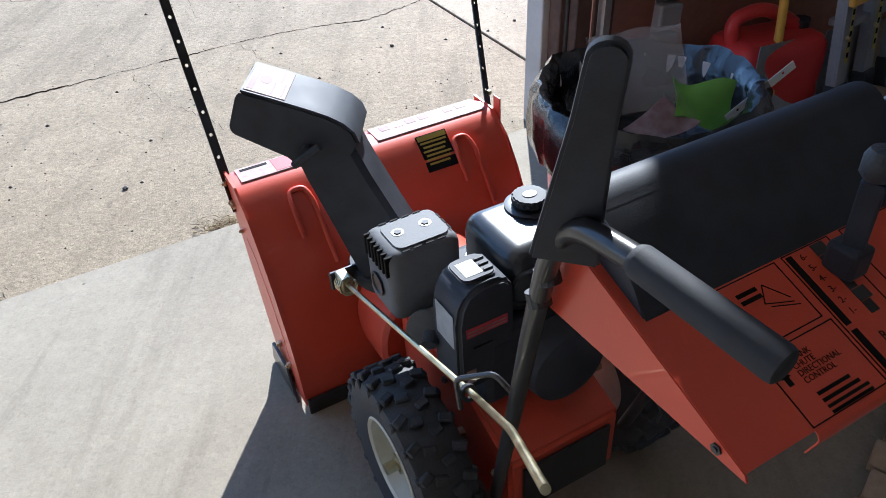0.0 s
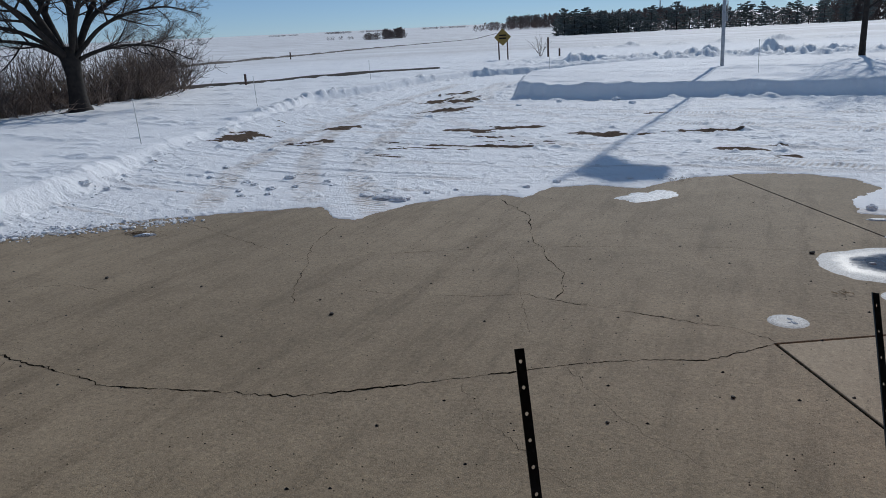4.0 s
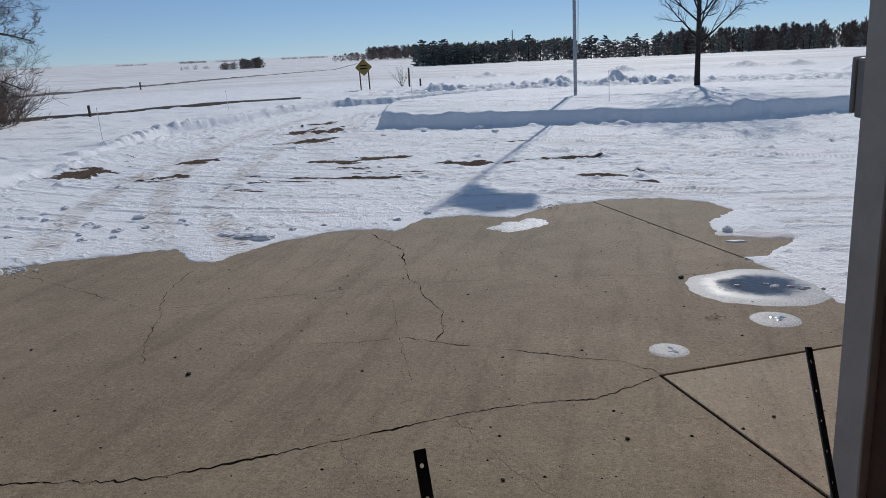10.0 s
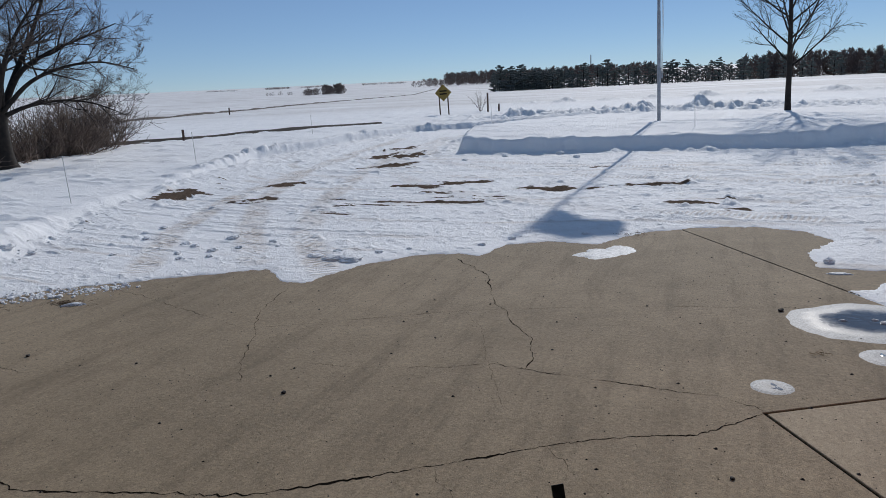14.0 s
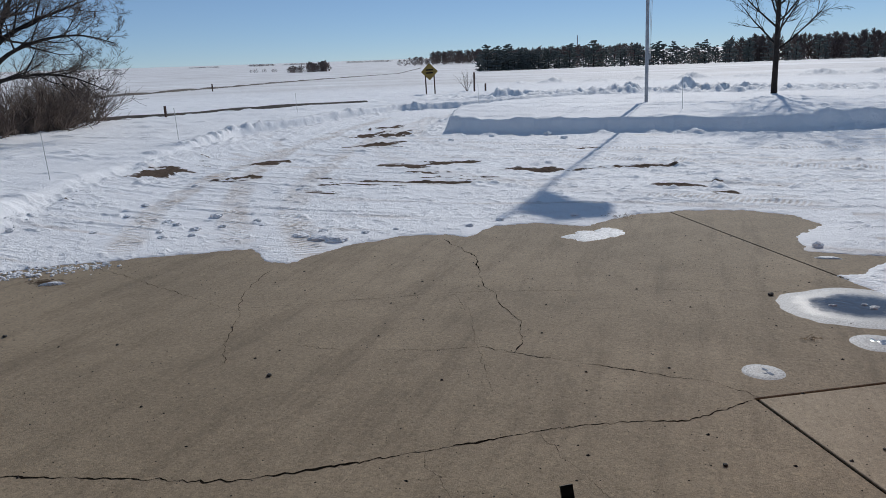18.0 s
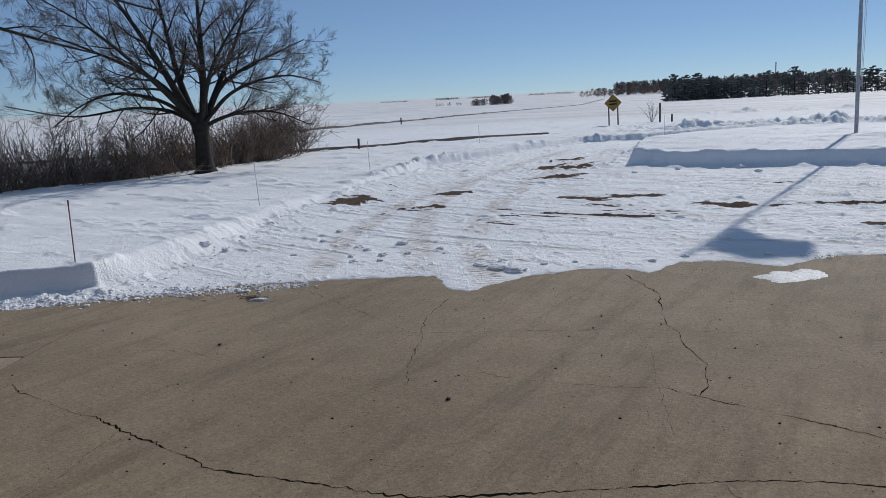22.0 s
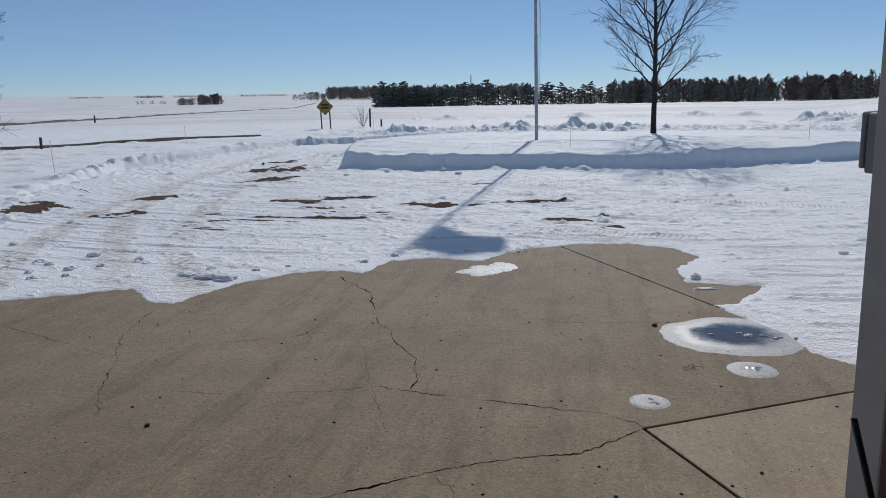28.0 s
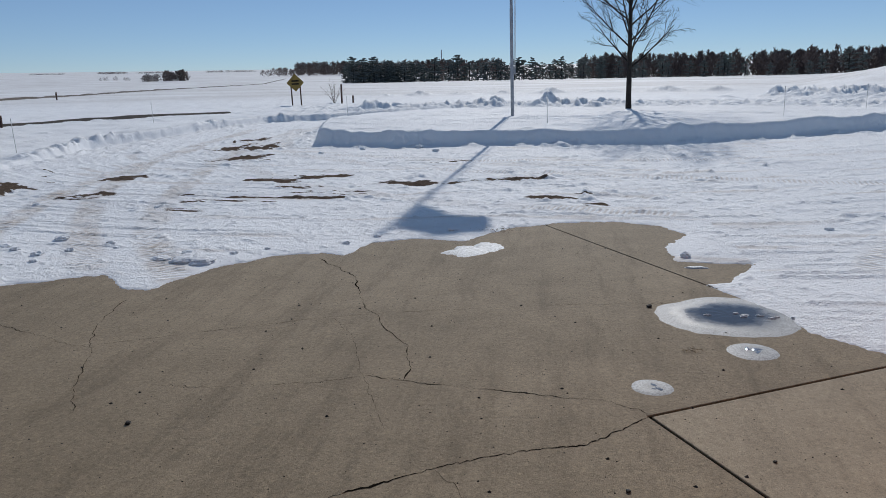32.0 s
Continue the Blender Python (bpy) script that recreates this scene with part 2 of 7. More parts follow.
    nt.links.new(grit.outputs["Fac"], add.inputs[1])
    bn = nt.nodes.new("ShaderNodeBump")
    bn.inputs["Strength"].default_value, bn.inputs["Distance"].default_value = min(0.6, speck * 0.7), 0.006 * min(1.0, speck * 1.5)
    nt.links.new(add.outputs[0], bn.inputs["Height"])
    nt.links.new(bn.outputs[0], b.inputs["Normal"])
    return m


CONCRETE = concrete_material("concrete", (0.358, 0.284, 0.195), (0.26, 0.205, 0.139), 0.72)
CONCRETE_LIGHT = concrete_material("concrete_pale", (0.42, 0.343, 0.245), (0.35, 0.284, 0.202), 0.6)
CONCRETE_IN = concrete_material("garage_concrete", (0.335, 0.292, 0.228), (0.275, 0.238, 0.185), 0.25)
JOINT = mat("joint_dirt", (0.02, 0.017, 0.013), 1.0, dark=(0.01, 0.0085, 0.007), spec=0.0)
HAIRLINE = mat("hairline_dirt", (0.065, 0.05, 0.036), 0.95, dark=(0.035, 0.027, 0.02), scale=20, spec=0.0)
ICE = mat("slush_ice", (0.72, 0.74, 0.75), 0.4, dark=(0.42, 0.43, 0.44), scale=40, grain=0.5, bump=0.8, bump_scale=110)
WETICE = mat("clear_wet_ice", (0.24, 0.26, 0.29), 0.1, dark=(0.15, 0.165, 0.19), scale=6, bump=0.15, bump_scale=40, coat=0.6)
BARK = mat("bark", (0.036, 0.028, 0.023), 0.95, dark=(0.015, 0.012, 0.01), scale=9, bump=0.8, bump_scale=40)
TWIG = mat("twigs", (0.26, 0.195, 0.155), 0.9, dark=(0.1, 0.075, 0.06), scale=3)
# needle green paled and greyed: the haze of distant air is in this colour
PINE = mat("hazed_pine_needles", (0.15, 0.165, 0.15), 0.9, dark=(0.085, 0.095, 0.088), scale=0.6)
RED = mat("red_paint", (0.72, 0.085, 0.04), 0.42, dark=(0.62, 0.07, 0.033), scale=5, grain=0.15, bump=0.04, bump_scale=300, coat=0.25)
BLACKPL = mat("black_plastic", (0.05, 0.054, 0.066), 0.55, spec=0.28, dark=(0.034, 0.037, 0.045), scale=20, grain=0.3, bump=0.05, bump_scale=500)
BLACKMETAL = mat("black_paint", (0.03, 0.031, 0.034), 0.3, dark=(0.02, 0.02, 0.022), scale=14, bump=0.03, bump_scale=300, coat=0.3)
RUBBER = mat("tyre_rubber", (0.05, 0.051, 0.055), 0.6, dark=(0.034, 0.034, 0.037), scale=30, bump=0.2, bump_scale=250)
STEEL = mat("zinc_steel", (0.68, 0.6, 0.4), 0.3, 1.0, dark=(0.5, 0.43, 0.27), scale=30, bump=0.05)
WHITE = mat("white_trim", (0.72, 0.71, 0.68), 0.5, dark=(0.6, 0.59, 0.56), scale=4, grain=0.2, bump=0.05)
POLE = mat("flagpole_metal", (0.42, 0.43, 0.45), 0.5, 0.5, dark=(0.3, 0.31, 0.33))
CLOTH = mat("flag_cloth", (0.45, 0.06, 0.07), 0.85, dark=(0.4, 0.05, 0.06))
YELLOW = mat("yellow_sign", (0.26, 0.175, 0.03), 0.5, dark=(0.18, 0.115, 0.018), scale=6)


def snow_material():
    """Snow that thins to bare brown gravel where the ground's 'bare' value is high."""
    m = bpy.data.materials.new("snow")
    m.use_nodes = True
    nt = m.node_tree
    b = nt.nodes["Principled BSDF"]
    co = nt.nodes.new("ShaderNodeTexCoord")
    at = nt.nodes.new("ShaderNodeAttribute")
    at.attribute_name = "bare"
    n1, n2, n3 = (nt.nodes.new("ShaderNodeTexNoise") for _ in range(3))
    for n, s, d in ((n1, 0.9, 8), (n2, 26.0, 6), (n3, 7.0, 5)):
        n.inputs["Scale"].default_value, n.inputs["Detail"].default_value = s, d
        nt.links.new(co.outputs["Object"], n.inputs["Vector"])
    snow, gravel, mixc = (nt.nodes.new(k) for k in ("ShaderNodeValToRGB", "ShaderNodeValToRGB", "ShaderNodeMix"))
    snow.color_ramp.elements[0].color, snow.color_ramp.elements[1].color = (0.88, 0.88, 0.885, 1), (0.95, 0.95, 0.95, 1)
    snow.color_ramp.elements[0].position, snow.color_ramp.elements[1].position = 0.3, 0.6
    gravel.color_ramp.elements[0].color, gravel.color_ramp.elements[1].color = (0.05, 0.036, 0.027, 1), (0.2, 0.15, 0.115, 1)
    nt.links.new(n1.outputs["Fac"], snow.inputs[0])
    nt.links.new(n2.outputs["Fac"], gravel.inputs[0])
    edge = nt.nodes.new("ShaderNodeMath")
    edge.operation = "MULTIPLY_ADD"
    edge.inputs[1].default_value = 0.7
    nt.links.new(n3.outputs["Fac"], edge.inputs[0])
    nt.links.new(at.outputs["Fac"], edge.inputs[2])
    rng = nt.nodes.new("ShaderNodeMapRange")
    rng.inputs["From Min"].default_value, rng.inputs["From Max"].default_value = 0.82, 0.97
    nt.links.new(edge.outputs[0], rng.inputs[0])
    mixc.data_type = "RGBA"
    nt.links.new(rng.outputs[0], mixc.inputs["Factor"])
    at2, tan, fac = nt.nodes.new("ShaderNodeAttribute"), nt.nodes.new("ShaderNodeMix"), nt.nodes.new("ShaderNodeMath")
    at2.attribute_name = "dust"
    fac.operation = "MULTIPLY"
    nt.links.new(at2.outputs["Fac"], fac.inputs[0])
    nt.links.new(n3.outputs["Fac"], fac.inputs[1])
    tan.data_type = "RGBA"
    tan.inputs["B"].default_value = (0.42, 0.31, 0.22, 1)
    gone, mask, turns, wave, prod, dirt = (nt.nodes.new(k) for k in ["ShaderNodeAttribute"] * 2 + ["ShaderNodeMath"] * 4)
    gone.attribute_name, mask.attribute_name = "gone", "tread"
    turns.operation, wave.operation, prod.operation, dirt.operation = "MULTIPLY", "SINE", "MULTIPLY", "MULTIPLY_ADD"
    turns.inputs[1].default_value, dirt.inputs[1].default_value, dirt.use_clamp = 2 * math.pi / 0.07, 0.22, True
    nt.links.new(gone.outputs["Fac"], turns.inputs[0])
    nt.links.new(turns.outputs[0], wave.inputs[0])
    nt.links.new(wave.outputs[0], prod.inputs[0])
    nt.links.new(mask.outputs["Fac"], prod.inputs[1])
    nt.links.new(prod.outputs[0], dirt.inputs[0])
    nt.links.new(fac.outputs[0], dirt.inputs[2])
    nt.links.new(dirt.outputs[0], tan.inputs["Factor"])
    nt.links.new(snow.outputs[0], tan.inputs["A"])
    nt.links.new(tan.outputs["Result"], mixc.inputs["A"])
    nt.links.new(gravel.outputs[0], mixc.inputs["B"])
    # stalks and drift lines on the open fields
    at3, ms, ns, rs, ff, stub = (nt.nodes.new(k) for k in ("ShaderNodeAttribute", "ShaderNodeMapping", "ShaderNodeTexNoise", "ShaderNodeMapRange", "ShaderNodeMath", "ShaderNodeMix"))
    at3.attribute_name = "stubble"
    ms.inputs["Rotation"].default_value, ms.inputs["Scale"].default_value = (0, 0, 0.45), (0.035, 0.07, 1.0)
    nt.links.new(co.outputs["Object"], ms.inputs["Vector"])
    nt.links.new(ms.outputs[0], ns.inputs["Vector"])
    ns.inputs["Scale"].default_value, ns.inputs["Detail"].default_value, ns.inputs["Roughness"].default_value = 1.0, 7, 0.72
    rs.inputs["From Min"].default_value, rs.inputs["From Max"].default_value, rs.inputs["To Max"].default_value = 0.36, 0.66, 0.6
    nt.links.new(ns.outputs["Fac"], rs.inputs[0])
    ff.operation = "MULTIPLY"
    nt.links.new(rs.outputs[0], ff.inputs[0])
    nt.links.new(at3.outputs["Fac"], ff.inputs[1])
    stub.data_type = "RGBA"
    stub.inputs["B"].default_value = (0.42, 0.38, 0.35, 1)
    nt.links.new(ff.outputs[0], stub.inputs["Factor"])
    nt.links.new(mixc.outputs["Result"], stub.inputs["A"])
    nt.links.new(stub.outputs["Result"], b.inputs["Base Color"])
    b.inputs["Roughness"].default_value = 0.75
    dull = nt.nodes.new("ShaderNodeMapRange")
    dull.inputs["To Min"].default_value, dull.inputs["To Max"].default_value = 0.18, 0.0
    nt.links.new(rng.outputs[0], dull.inputs[0])
    nt.links.new(dull.outputs[0], b.inputs["Specular IOR Level"])
    # wind-drifted relief: long low ripples across the wind, then crusts, then grains
    mp = nt.nodes.new("ShaderNodeMapping")
    mp.inputs["Rotation"].default_value, mp.inputs["Scale"].default_value = (0, 0, 0.25), (0.7, 1.0, 1.0)
    nt.links.new(co.outputs["Object"], mp.inputs["Vector"])
    prev = None
    for s_, dist, strength, vec in ((1.3, 0.015, 0.6, mp), (6.0, 0.009, 0.8, mp), (17.0, 0.018, 0.9, mp), (44.0, 0.013, 1.0, co)):
        n = nt.nodes.new("ShaderNodeTexNoise")
        n.inputs["Scale"].default_value, n.inputs["Detail"].default_value, n.inputs["Roughness"].default_value = s_, 5, 0.62
        nt.links.new(vec.outputs[0] if vec is mp else co.outputs["Object"], n.inputs["Vector"])
        bn = nt.nodes.new("ShaderNodeBump")
        bn.inputs["Strength"].default_value, bn.inputs["Distance"].default_value = strength, dist
        nt.links.new(n.outputs["Fac"], bn.inputs["Height"])
        if prev:
            nt.links.new(prev.outputs[0], bn.inputs["Normal"])
        prev = bn
    # tread blocks pressed across each wheel track
    bn = nt.nodes.new("ShaderNodeBump")
    bn.inputs["Strength"].default_value, bn.inputs["Distance"].default_value = 0.8, 0.003
    nt.links.new(prod.outputs[0], bn.inputs["Height"])
    nt.links.new(prev.outputs[0], bn.inputs["Normal"])
    nt.links.new(bn.outputs[0], b.inputs["Normal"])
    return m


SNOW = snow_material()


def wet_ice_material(name, lo, hi, gloss=0.07):
    """White granular ice at the rim, clear grey wet ice where the 'wet' value is high."""
    m = bpy.data.materials.new(name)
    m.use_nodes = True
    nt = m.node_tree
    b = nt.nodes["Principled BSDF"]
    co, at = nt.nodes.new("ShaderNodeTexCoord"), nt.nodes.new("ShaderNodeAttribute")
    at.attribute_name = "wet"
    n1, n2 = nt.nodes.new("ShaderNodeTexNoise"), nt.nodes.new("ShaderNodeTexNoise")
    n1.inputs["Scale"].default_value, n1.inputs["Detail"].default_value, n1.inputs["Roughness"].default_value = 9, 8, 0.75
    n2.inputs["Scale"].default_value, n2.inputs["Detail"].default_value = 120, 3
    for n in (n1, n2):
        nt.links.new(co.outputs["Object"], n.inputs["Vector"])
    mx = nt.nodes.new("ShaderNodeMath")
    mx.operation = "MULTIPLY_ADD"
    mx.inputs[1].default_value = 0.5
    nt.links.new(n1.outputs["Fac"], mx.inputs[0])
    nt.links.new(at.outputs["Fac"], mx.inputs[2])
    mr = nt.nodes.new("ShaderNodeMapRange")
    mr.inputs["From Min"].default_value, mr.inputs["From Max"].default_value = lo, hi
    nt.links.new(mx.outputs[0], mr.inputs[0])
    white, col = nt.nodes.new("ShaderNodeValToRGB"), nt.nodes.new("ShaderNodeMix")
    white.color_ramp.elements[0].position, white.color_ramp.elements[1].position = 0.35, 0.62
    white.color_ramp.elements[0].color, white.color_ramp.elements[1].color = (0.28, 0.28, 0.275, 1), (0.55, 0.56, 0.56, 1)
    nt.links.new(n2.outputs["Fac"], white.inputs[0])
    col.data_type = "RGBA"
    col.inputs["B"].default_value = (0.07, 0.075, 0.085, 1)
    nt.links.new(mr.outputs[0], col.inputs["Factor"])
    nt.links.new(white.outputs[0], col.inputs["A"])
    nt.links.new(col.outputs["Result"], b.inputs["Base Color"])
    rg = nt.nodes.new("ShaderNodeMapRange")
    rg.inputs["To Min"].default_value, rg.inputs["To Max"].default_value = 0.6, gloss
    nt.links.new(mr.outputs[0], rg.inputs[0])
    nt.links.new(rg.outputs[0], b.inputs["Roughness"])
    bn = nt.nodes.new("ShaderNodeBump")
    bn.inputs["Strength"].default_value, bn.inputs["Distance"].default_value = 0.35, 0.002
    b.inputs["Specular IOR Level"].default_value = 0.25
    nt.links.new(n2.outputs["Fac"], bn.inputs["Height"])
    nt.links.new(bn.outputs[0], b.inputs["Normal"])
    return m


PUDDLE = wet_ice_material("puddle_ice", 0.42, 0.86)
DISC = wet_ice_material("disc_ice", 0.6, 1.45, 0.5)

# ---- ground: snow sheet to the horizon, ploughed drive, banks, fields ----
BARE = [(-9.5, 1.6), (-7.0, 3.35), (-6.3, 4.1), (-5.65, 4.9), (-5.15, 5.25), (-4.7, 5.53), (-3.98, 5.95), (-3.62, 5.56), (-3.32, 5.55),
        (-3.15, 6.24), (-2.75, 6.74), (-2.3, 6.88), (-2.07, 6.75), (-1.98, 7.39), (-1.55, 7.62), (-1.06, 7.53), (-0.65, 8.14), (-0.16, 8.53),
        (0.48, 8.6), (0.95, 8.33), (1.1, 7.95), (0.86, 7.37), (0.88, 6.81), (1.53, 6.78), (1.18, 6.16), (1.03, 6.1), (1.46, 5.02), (1.65, 4.76),
        (1.9, 4.69), (3.5, 4.4), (8.0, 3.5), (8.0, -8.0), (-14.0, -8.0), (-14.0, -3.0)]
YARD_LEFT = [(-14.0, -2.6), (-7.4, 3.65), (-6.85, 4.2), (-7.4, 6.04), (-8.58, 8.1), (-9.96, 11.8), (-10.7, 15.8), (-10.3, 20.2), (-9.8, 24.0),
             (-7.8, 25.6), (-6.3, 28.0), (-5.3, 32.0), (-5.0, 300.0), (-400.0, 300.0), (-400.0, -2.6)]
ISLAND = [(-5.55, 16.47), (-3.75, 16.2), (-1.3, 16.7), (1.15, 16.45), (3.83, 17.4), (7.2, 19.3), (9.3, 20.5), (10.3, 22.3), (10.0, 26.0),
          (6.0, 30.0), (-2.0, 32.0), (-5.0, 30.0), (-6.6, 25.0), (-6.7, 21.0)]
PATCHES = [(-8.5, 10.2, 0.62, 0.5, 20), (-6.7, 9.75, 0.5, 0.22, 20), (-7.25, 11.3, 0.7, 0.2, 50), (-6.9, 16.0, 1.2, 0.45, 60), (-6.2, 14.2, 0.9, 0.25, 40),
           (-4.05, 10.7, 0.55, 0.14, -8), (-4.6, 11.3, 0.6, 0.16, -15), (-3.9, 11.7, 0.6, 0.16, 15), (-2.15, 11.2, 0.7, 0.15, 5), (-1.0, 11.6, 0.7, 0.15, 0),
           (-0.3, 9.9, 0.45, 0.13, -8), (0.35, 9.5, 0.3, 0.1, -10), (-7.6, 17.8, 0.9, 0.25, 75)]


DITCH = [(-15.5, 0.0), (-17.6, 5.5), (-18.5, 9.4), (-18.0, 11.8), (-18.6, 15.8), (-19.1, 19.4), (-20.8, 22.0), (-26.0, 21.0), (-40.0, 12.0), (-40.0, 0.0)]
# the ways that tyres have gone: along the drive, and arcs towards the doors
WAYS = [[(-3.3, 5.9), (-4.4, 7.4), (-5.3, 9.3), (-6.4, 13.0), (-7.2, 17.0), (-7.5, 21.0)],
        [(-4.3, 6.2), (-5.5, 7.9), (-6.6, 9.9), (-7.8, 13.2), (-8.5, 17.0), (-8.9, 21.0)],
        [(-5.2, 5.6), (-6.3, 7.4), (-7.1, 9.6), (-7.8, 12.5), (-8.1, 16.0)],
        [(1.2, 8.9), (-1.6, 9.6), (-4.2, 11.0), (-6.0, 13.4), (-6.9, 17.0), (-7.2, 20.5)],
        [(4.5, 11.2), (0.5, 11.9), (-3.2, 13.0), (-5.6, 14.9), (-6.9, 18.2), (-7.1, 21.5)],
        [(9.5, 17.0), (6.0, 15.0), (2.5, 13.9), (-1.5, 13.8), (-4.5, 14.6)],
        [(2.4, 6.6), (4.0, 9.3), (6.6, 12.4), (9.5, 15.6)], [(3.3, 6.0), (5.0, 8.8), (7.6, 11.8), (10.5, 14.6)]]


def drive_height(r):
    return 0.0131 * np.clip(r - 8.6, 0, 15.6)


def flow(x, y):
    """Coordinates along and across the way the cars and the plough go round the island."""
    return np.arctan2(x - 1.5, y - 24.0) * 9.0, signed(x, y, ISLAND)


DUNES = [(-10.3, 1.4, 0.42), (-7.0, 1.5, 0.26), (-4.0, 1.3, 0.36), (-0.3, 1.6, 0.48), (3.5, 2.0, 0.3), (8.0, 2.2, 0.5), (11.5, 1.8, 0.45), (-12.8, 1.2, 0.2)]
CONES = [(-0.9, 34.0, 0.4, 0.62), (-5.2, 33.0, 0.28, 0.8), (-9.3, 31.5, 0.25, 0.7), (-14.2, 33.0, 0.22, 0.8), (15.3, 44.0, 0.42, 0.6), (12.0, 43.0, 0.2, 0.8), (18.5, 40.0, 0.25, 1.2)]


def ground_height(x, y):
    r, az = np.hypot(x, y), np.degrees(np.arctan2(x, y))
    jag = 0.14 * fbm(x * 5, y * 5, 4, 3) + 0.09 * fbm(x * 15, y * 15, 3, 7) + 0.22 * fbm(x * 0.9, y * 0.9, 3, 5) * sstep(0, 1.5, np.abs(y - 8) + 2)
    sd = signed(x, y, BARE) + jag * np.where(r < 12, 0.6, 1)
    packed = 0.024 * (1 - np.exp(-np.maximum(sd, 0) / 0.16)) - 0.07 * np.clip(-sd / 0.05, 0, 1)
    # scraped texture and tyre marks along the way the cars go, trodden roughness, loose crumbs
    along, across = flow(x, y)
    streak = fbm(along * 0.9 + 3, across * 6.0, 4, 11)
    tread = fbm(x * 3.1, y * 3.1, 5, 23)
    crumbs = np.maximum(fbm(x * 3.6, y * 3.6, 4, 21) - 0.2, 0)
    patch = sstep(-0.05, 0.2, fbm(x * 0.6, y * 0.6, 3, 35))
    packed += sstep(0.02, 0.5, sd) * (0.01 * streak + 0.03 * tread * (0.3 + patch) + 0.3 * crumbs * patch + 0.03 * fbm(x * 0.5, y * 0.5, 2, 31) + 0.022 * fbm(x * 9, y * 9, 3, 25) * (0.4 + patch)) + sstep(0.0, 0.1, sd) * (0.085 * np.maximum(fbm(x * 8, y * 11, 4, 41) - 0.1, 0) + 0.07 * np.maximum(fbm(along * 1.1, across * 13, 3, 43) - 0.1, 0) * sstep(0.05, 0.4, sd))
    drive = packed + drive_height(r)
    # deep snow on both yards, cut off steeply at the drive
    left_top = np.interp(r, [5, 8, 9.5, 11.5, 14, 17, 23, 40, 60], [0.3, 0.27, 0.24, 0.18, 0.14, 0.19, 0.15, 0.22, 0.25])
    isle_top = np.interp(r, [15, 16.5, 19.5, 26, 34, 60], [0.38, 0.42, 0.53, 0.46, 0.28, 0.25])
    drift = 0.07 * fbm(x * 0.35, y * 0.8, 4, 51) + 0.03 * fbm(x * 1.2, y * 2.6, 4, 61)
    crust = 0.2 * np.maximum(fbm(x * 1.1 + 7, y * 2.4, 5, 65) - 0.07, 0) + 0.012 * fbm(x * 5, y * 8, 3, 67)
    wild = np.interp(r, [12, 16, 19], [0.2, 0.4, 1.0])
    rag = 0.1 * fbm(x * 1.5, y * 1.5, 4, 71) * wild + 0.05 * fbm(x * 6, y * 6, 3, 73) * wild
    dl0 = signed(x, y, YARD_LEFT)
    dl, di = dl0 + rag, across + rag * 0.9 + 0.1 * fbm(x * 5, y * 5, 4, 75)
    steep = np.interp(y, [4.3, 4.8, 7, 10, 12.5, 15], [0.05, 0.2, 0.26, 0.16, 0.1, 0.08])
    kl, ki = sstep(steep, -steep, dl), sstep(0.08, -0.12, di)
    crest = np.maximum(drive_height(r) + np.interp(r, [9, 12, 15, 16.5, 19, 22], [0.2, 0.12, 0.07, 0.12, 0.22, 0.25]) - left_top, 0) * np.exp(-(np.minimum(dl, 0) / 0.8) ** 2) * sstep(9, 13, r)
    block = np.clip(0.3 + 3.2 * fbm(x * 6.5, y * 6.5, 4, 81), 0, 1)
    lump_l = np.exp(-((dl + 0.18) / 0.26) ** 2) * block * np.interp(r, [6, 9, 15, 16.5, 19, 25], [0.0, 0.008, 0.008, 0.06, 0.12, 0.12]) * (0.1 + sstep(-0.08, 0.15, fbm(x * 0.55, y * 0.55, 3, 86)))
    lump_i = np.exp(-((di + 0.2) / 0.3) ** 2) * np.clip(0.3 + 2.0 * fbm(x * 2.4, y * 2.4, 5, 83), 0, 1) * 0.08 * (0.3 + sstep(-0.1, 0.2, fbm(x * 0.5, y * 0.5, 2, 84)))
    near_foot = np.exp(-((dl - 0.2) / 0.16) ** 2) * np.maximum(fbm(x * 6, y * 6, 3, 85) + 0.02, 0) * 0.16
    near_foot = near_foot + np.exp(-((di - 0.25) / 0.25) ** 2) * np.maximum(fbm(x * 3, y * 3, 4, 87) + 0.02, 0) * 0.3
    z = drive + near_foot
    z = z * (1 - kl) + kl * (left_top + crest + drift + crust + lump_l)
    z = z * (1 - ki) + ki * (isle_top + drift * 0.6 + crust * 0.8 + lump_i)
    # behind the tree the yard falls away into a brushy ditch
    z = z - 1.0 * sstep(0.0, 4.5, -signed(x, y, DITCH)) * kl
    # the ploughed ridges beyond, then open fields that climb to the horizon
    far = 0.25 + drift + crust + np.maximum(r - 350, 0) * 0.0165
    rough = np.clip(0.4 + 2.4 * fbm(x * 3.6, y * 3.6, 5, 91), 0, 1.3)
    ridge = np.exp(-((r - 33.5 - 1.2 * np.sin(az / 7)) / 1.5) ** 2) * sstep(-17, -14, az) * (0.08 + 0.22 * rough) * (1 - 0.6 * sstep(2, 6, az))
    ridge = ridge + np.exp(-((r - 44) / 2.2) ** 2) * sstep(13, 17, az) * (0.2 + 0.45 * rough)
    ridge = ridge + 0.12 * rough * sstep(-24, -16, az) * sstep(31, 33, r) * sstep(44, 38, r)
    for a, w, h in DUNES:
        ridge = ridge + 0.8 * h * (0.5 + rough) * np.exp(-((az - a) / (0.6 * w)) ** 2) * sstep(58.2, 60, r + 0.8 * fbm(az, r * 0.1, 2, 97)) * np.exp(-np.maximum(r - 60, 0) / 4)
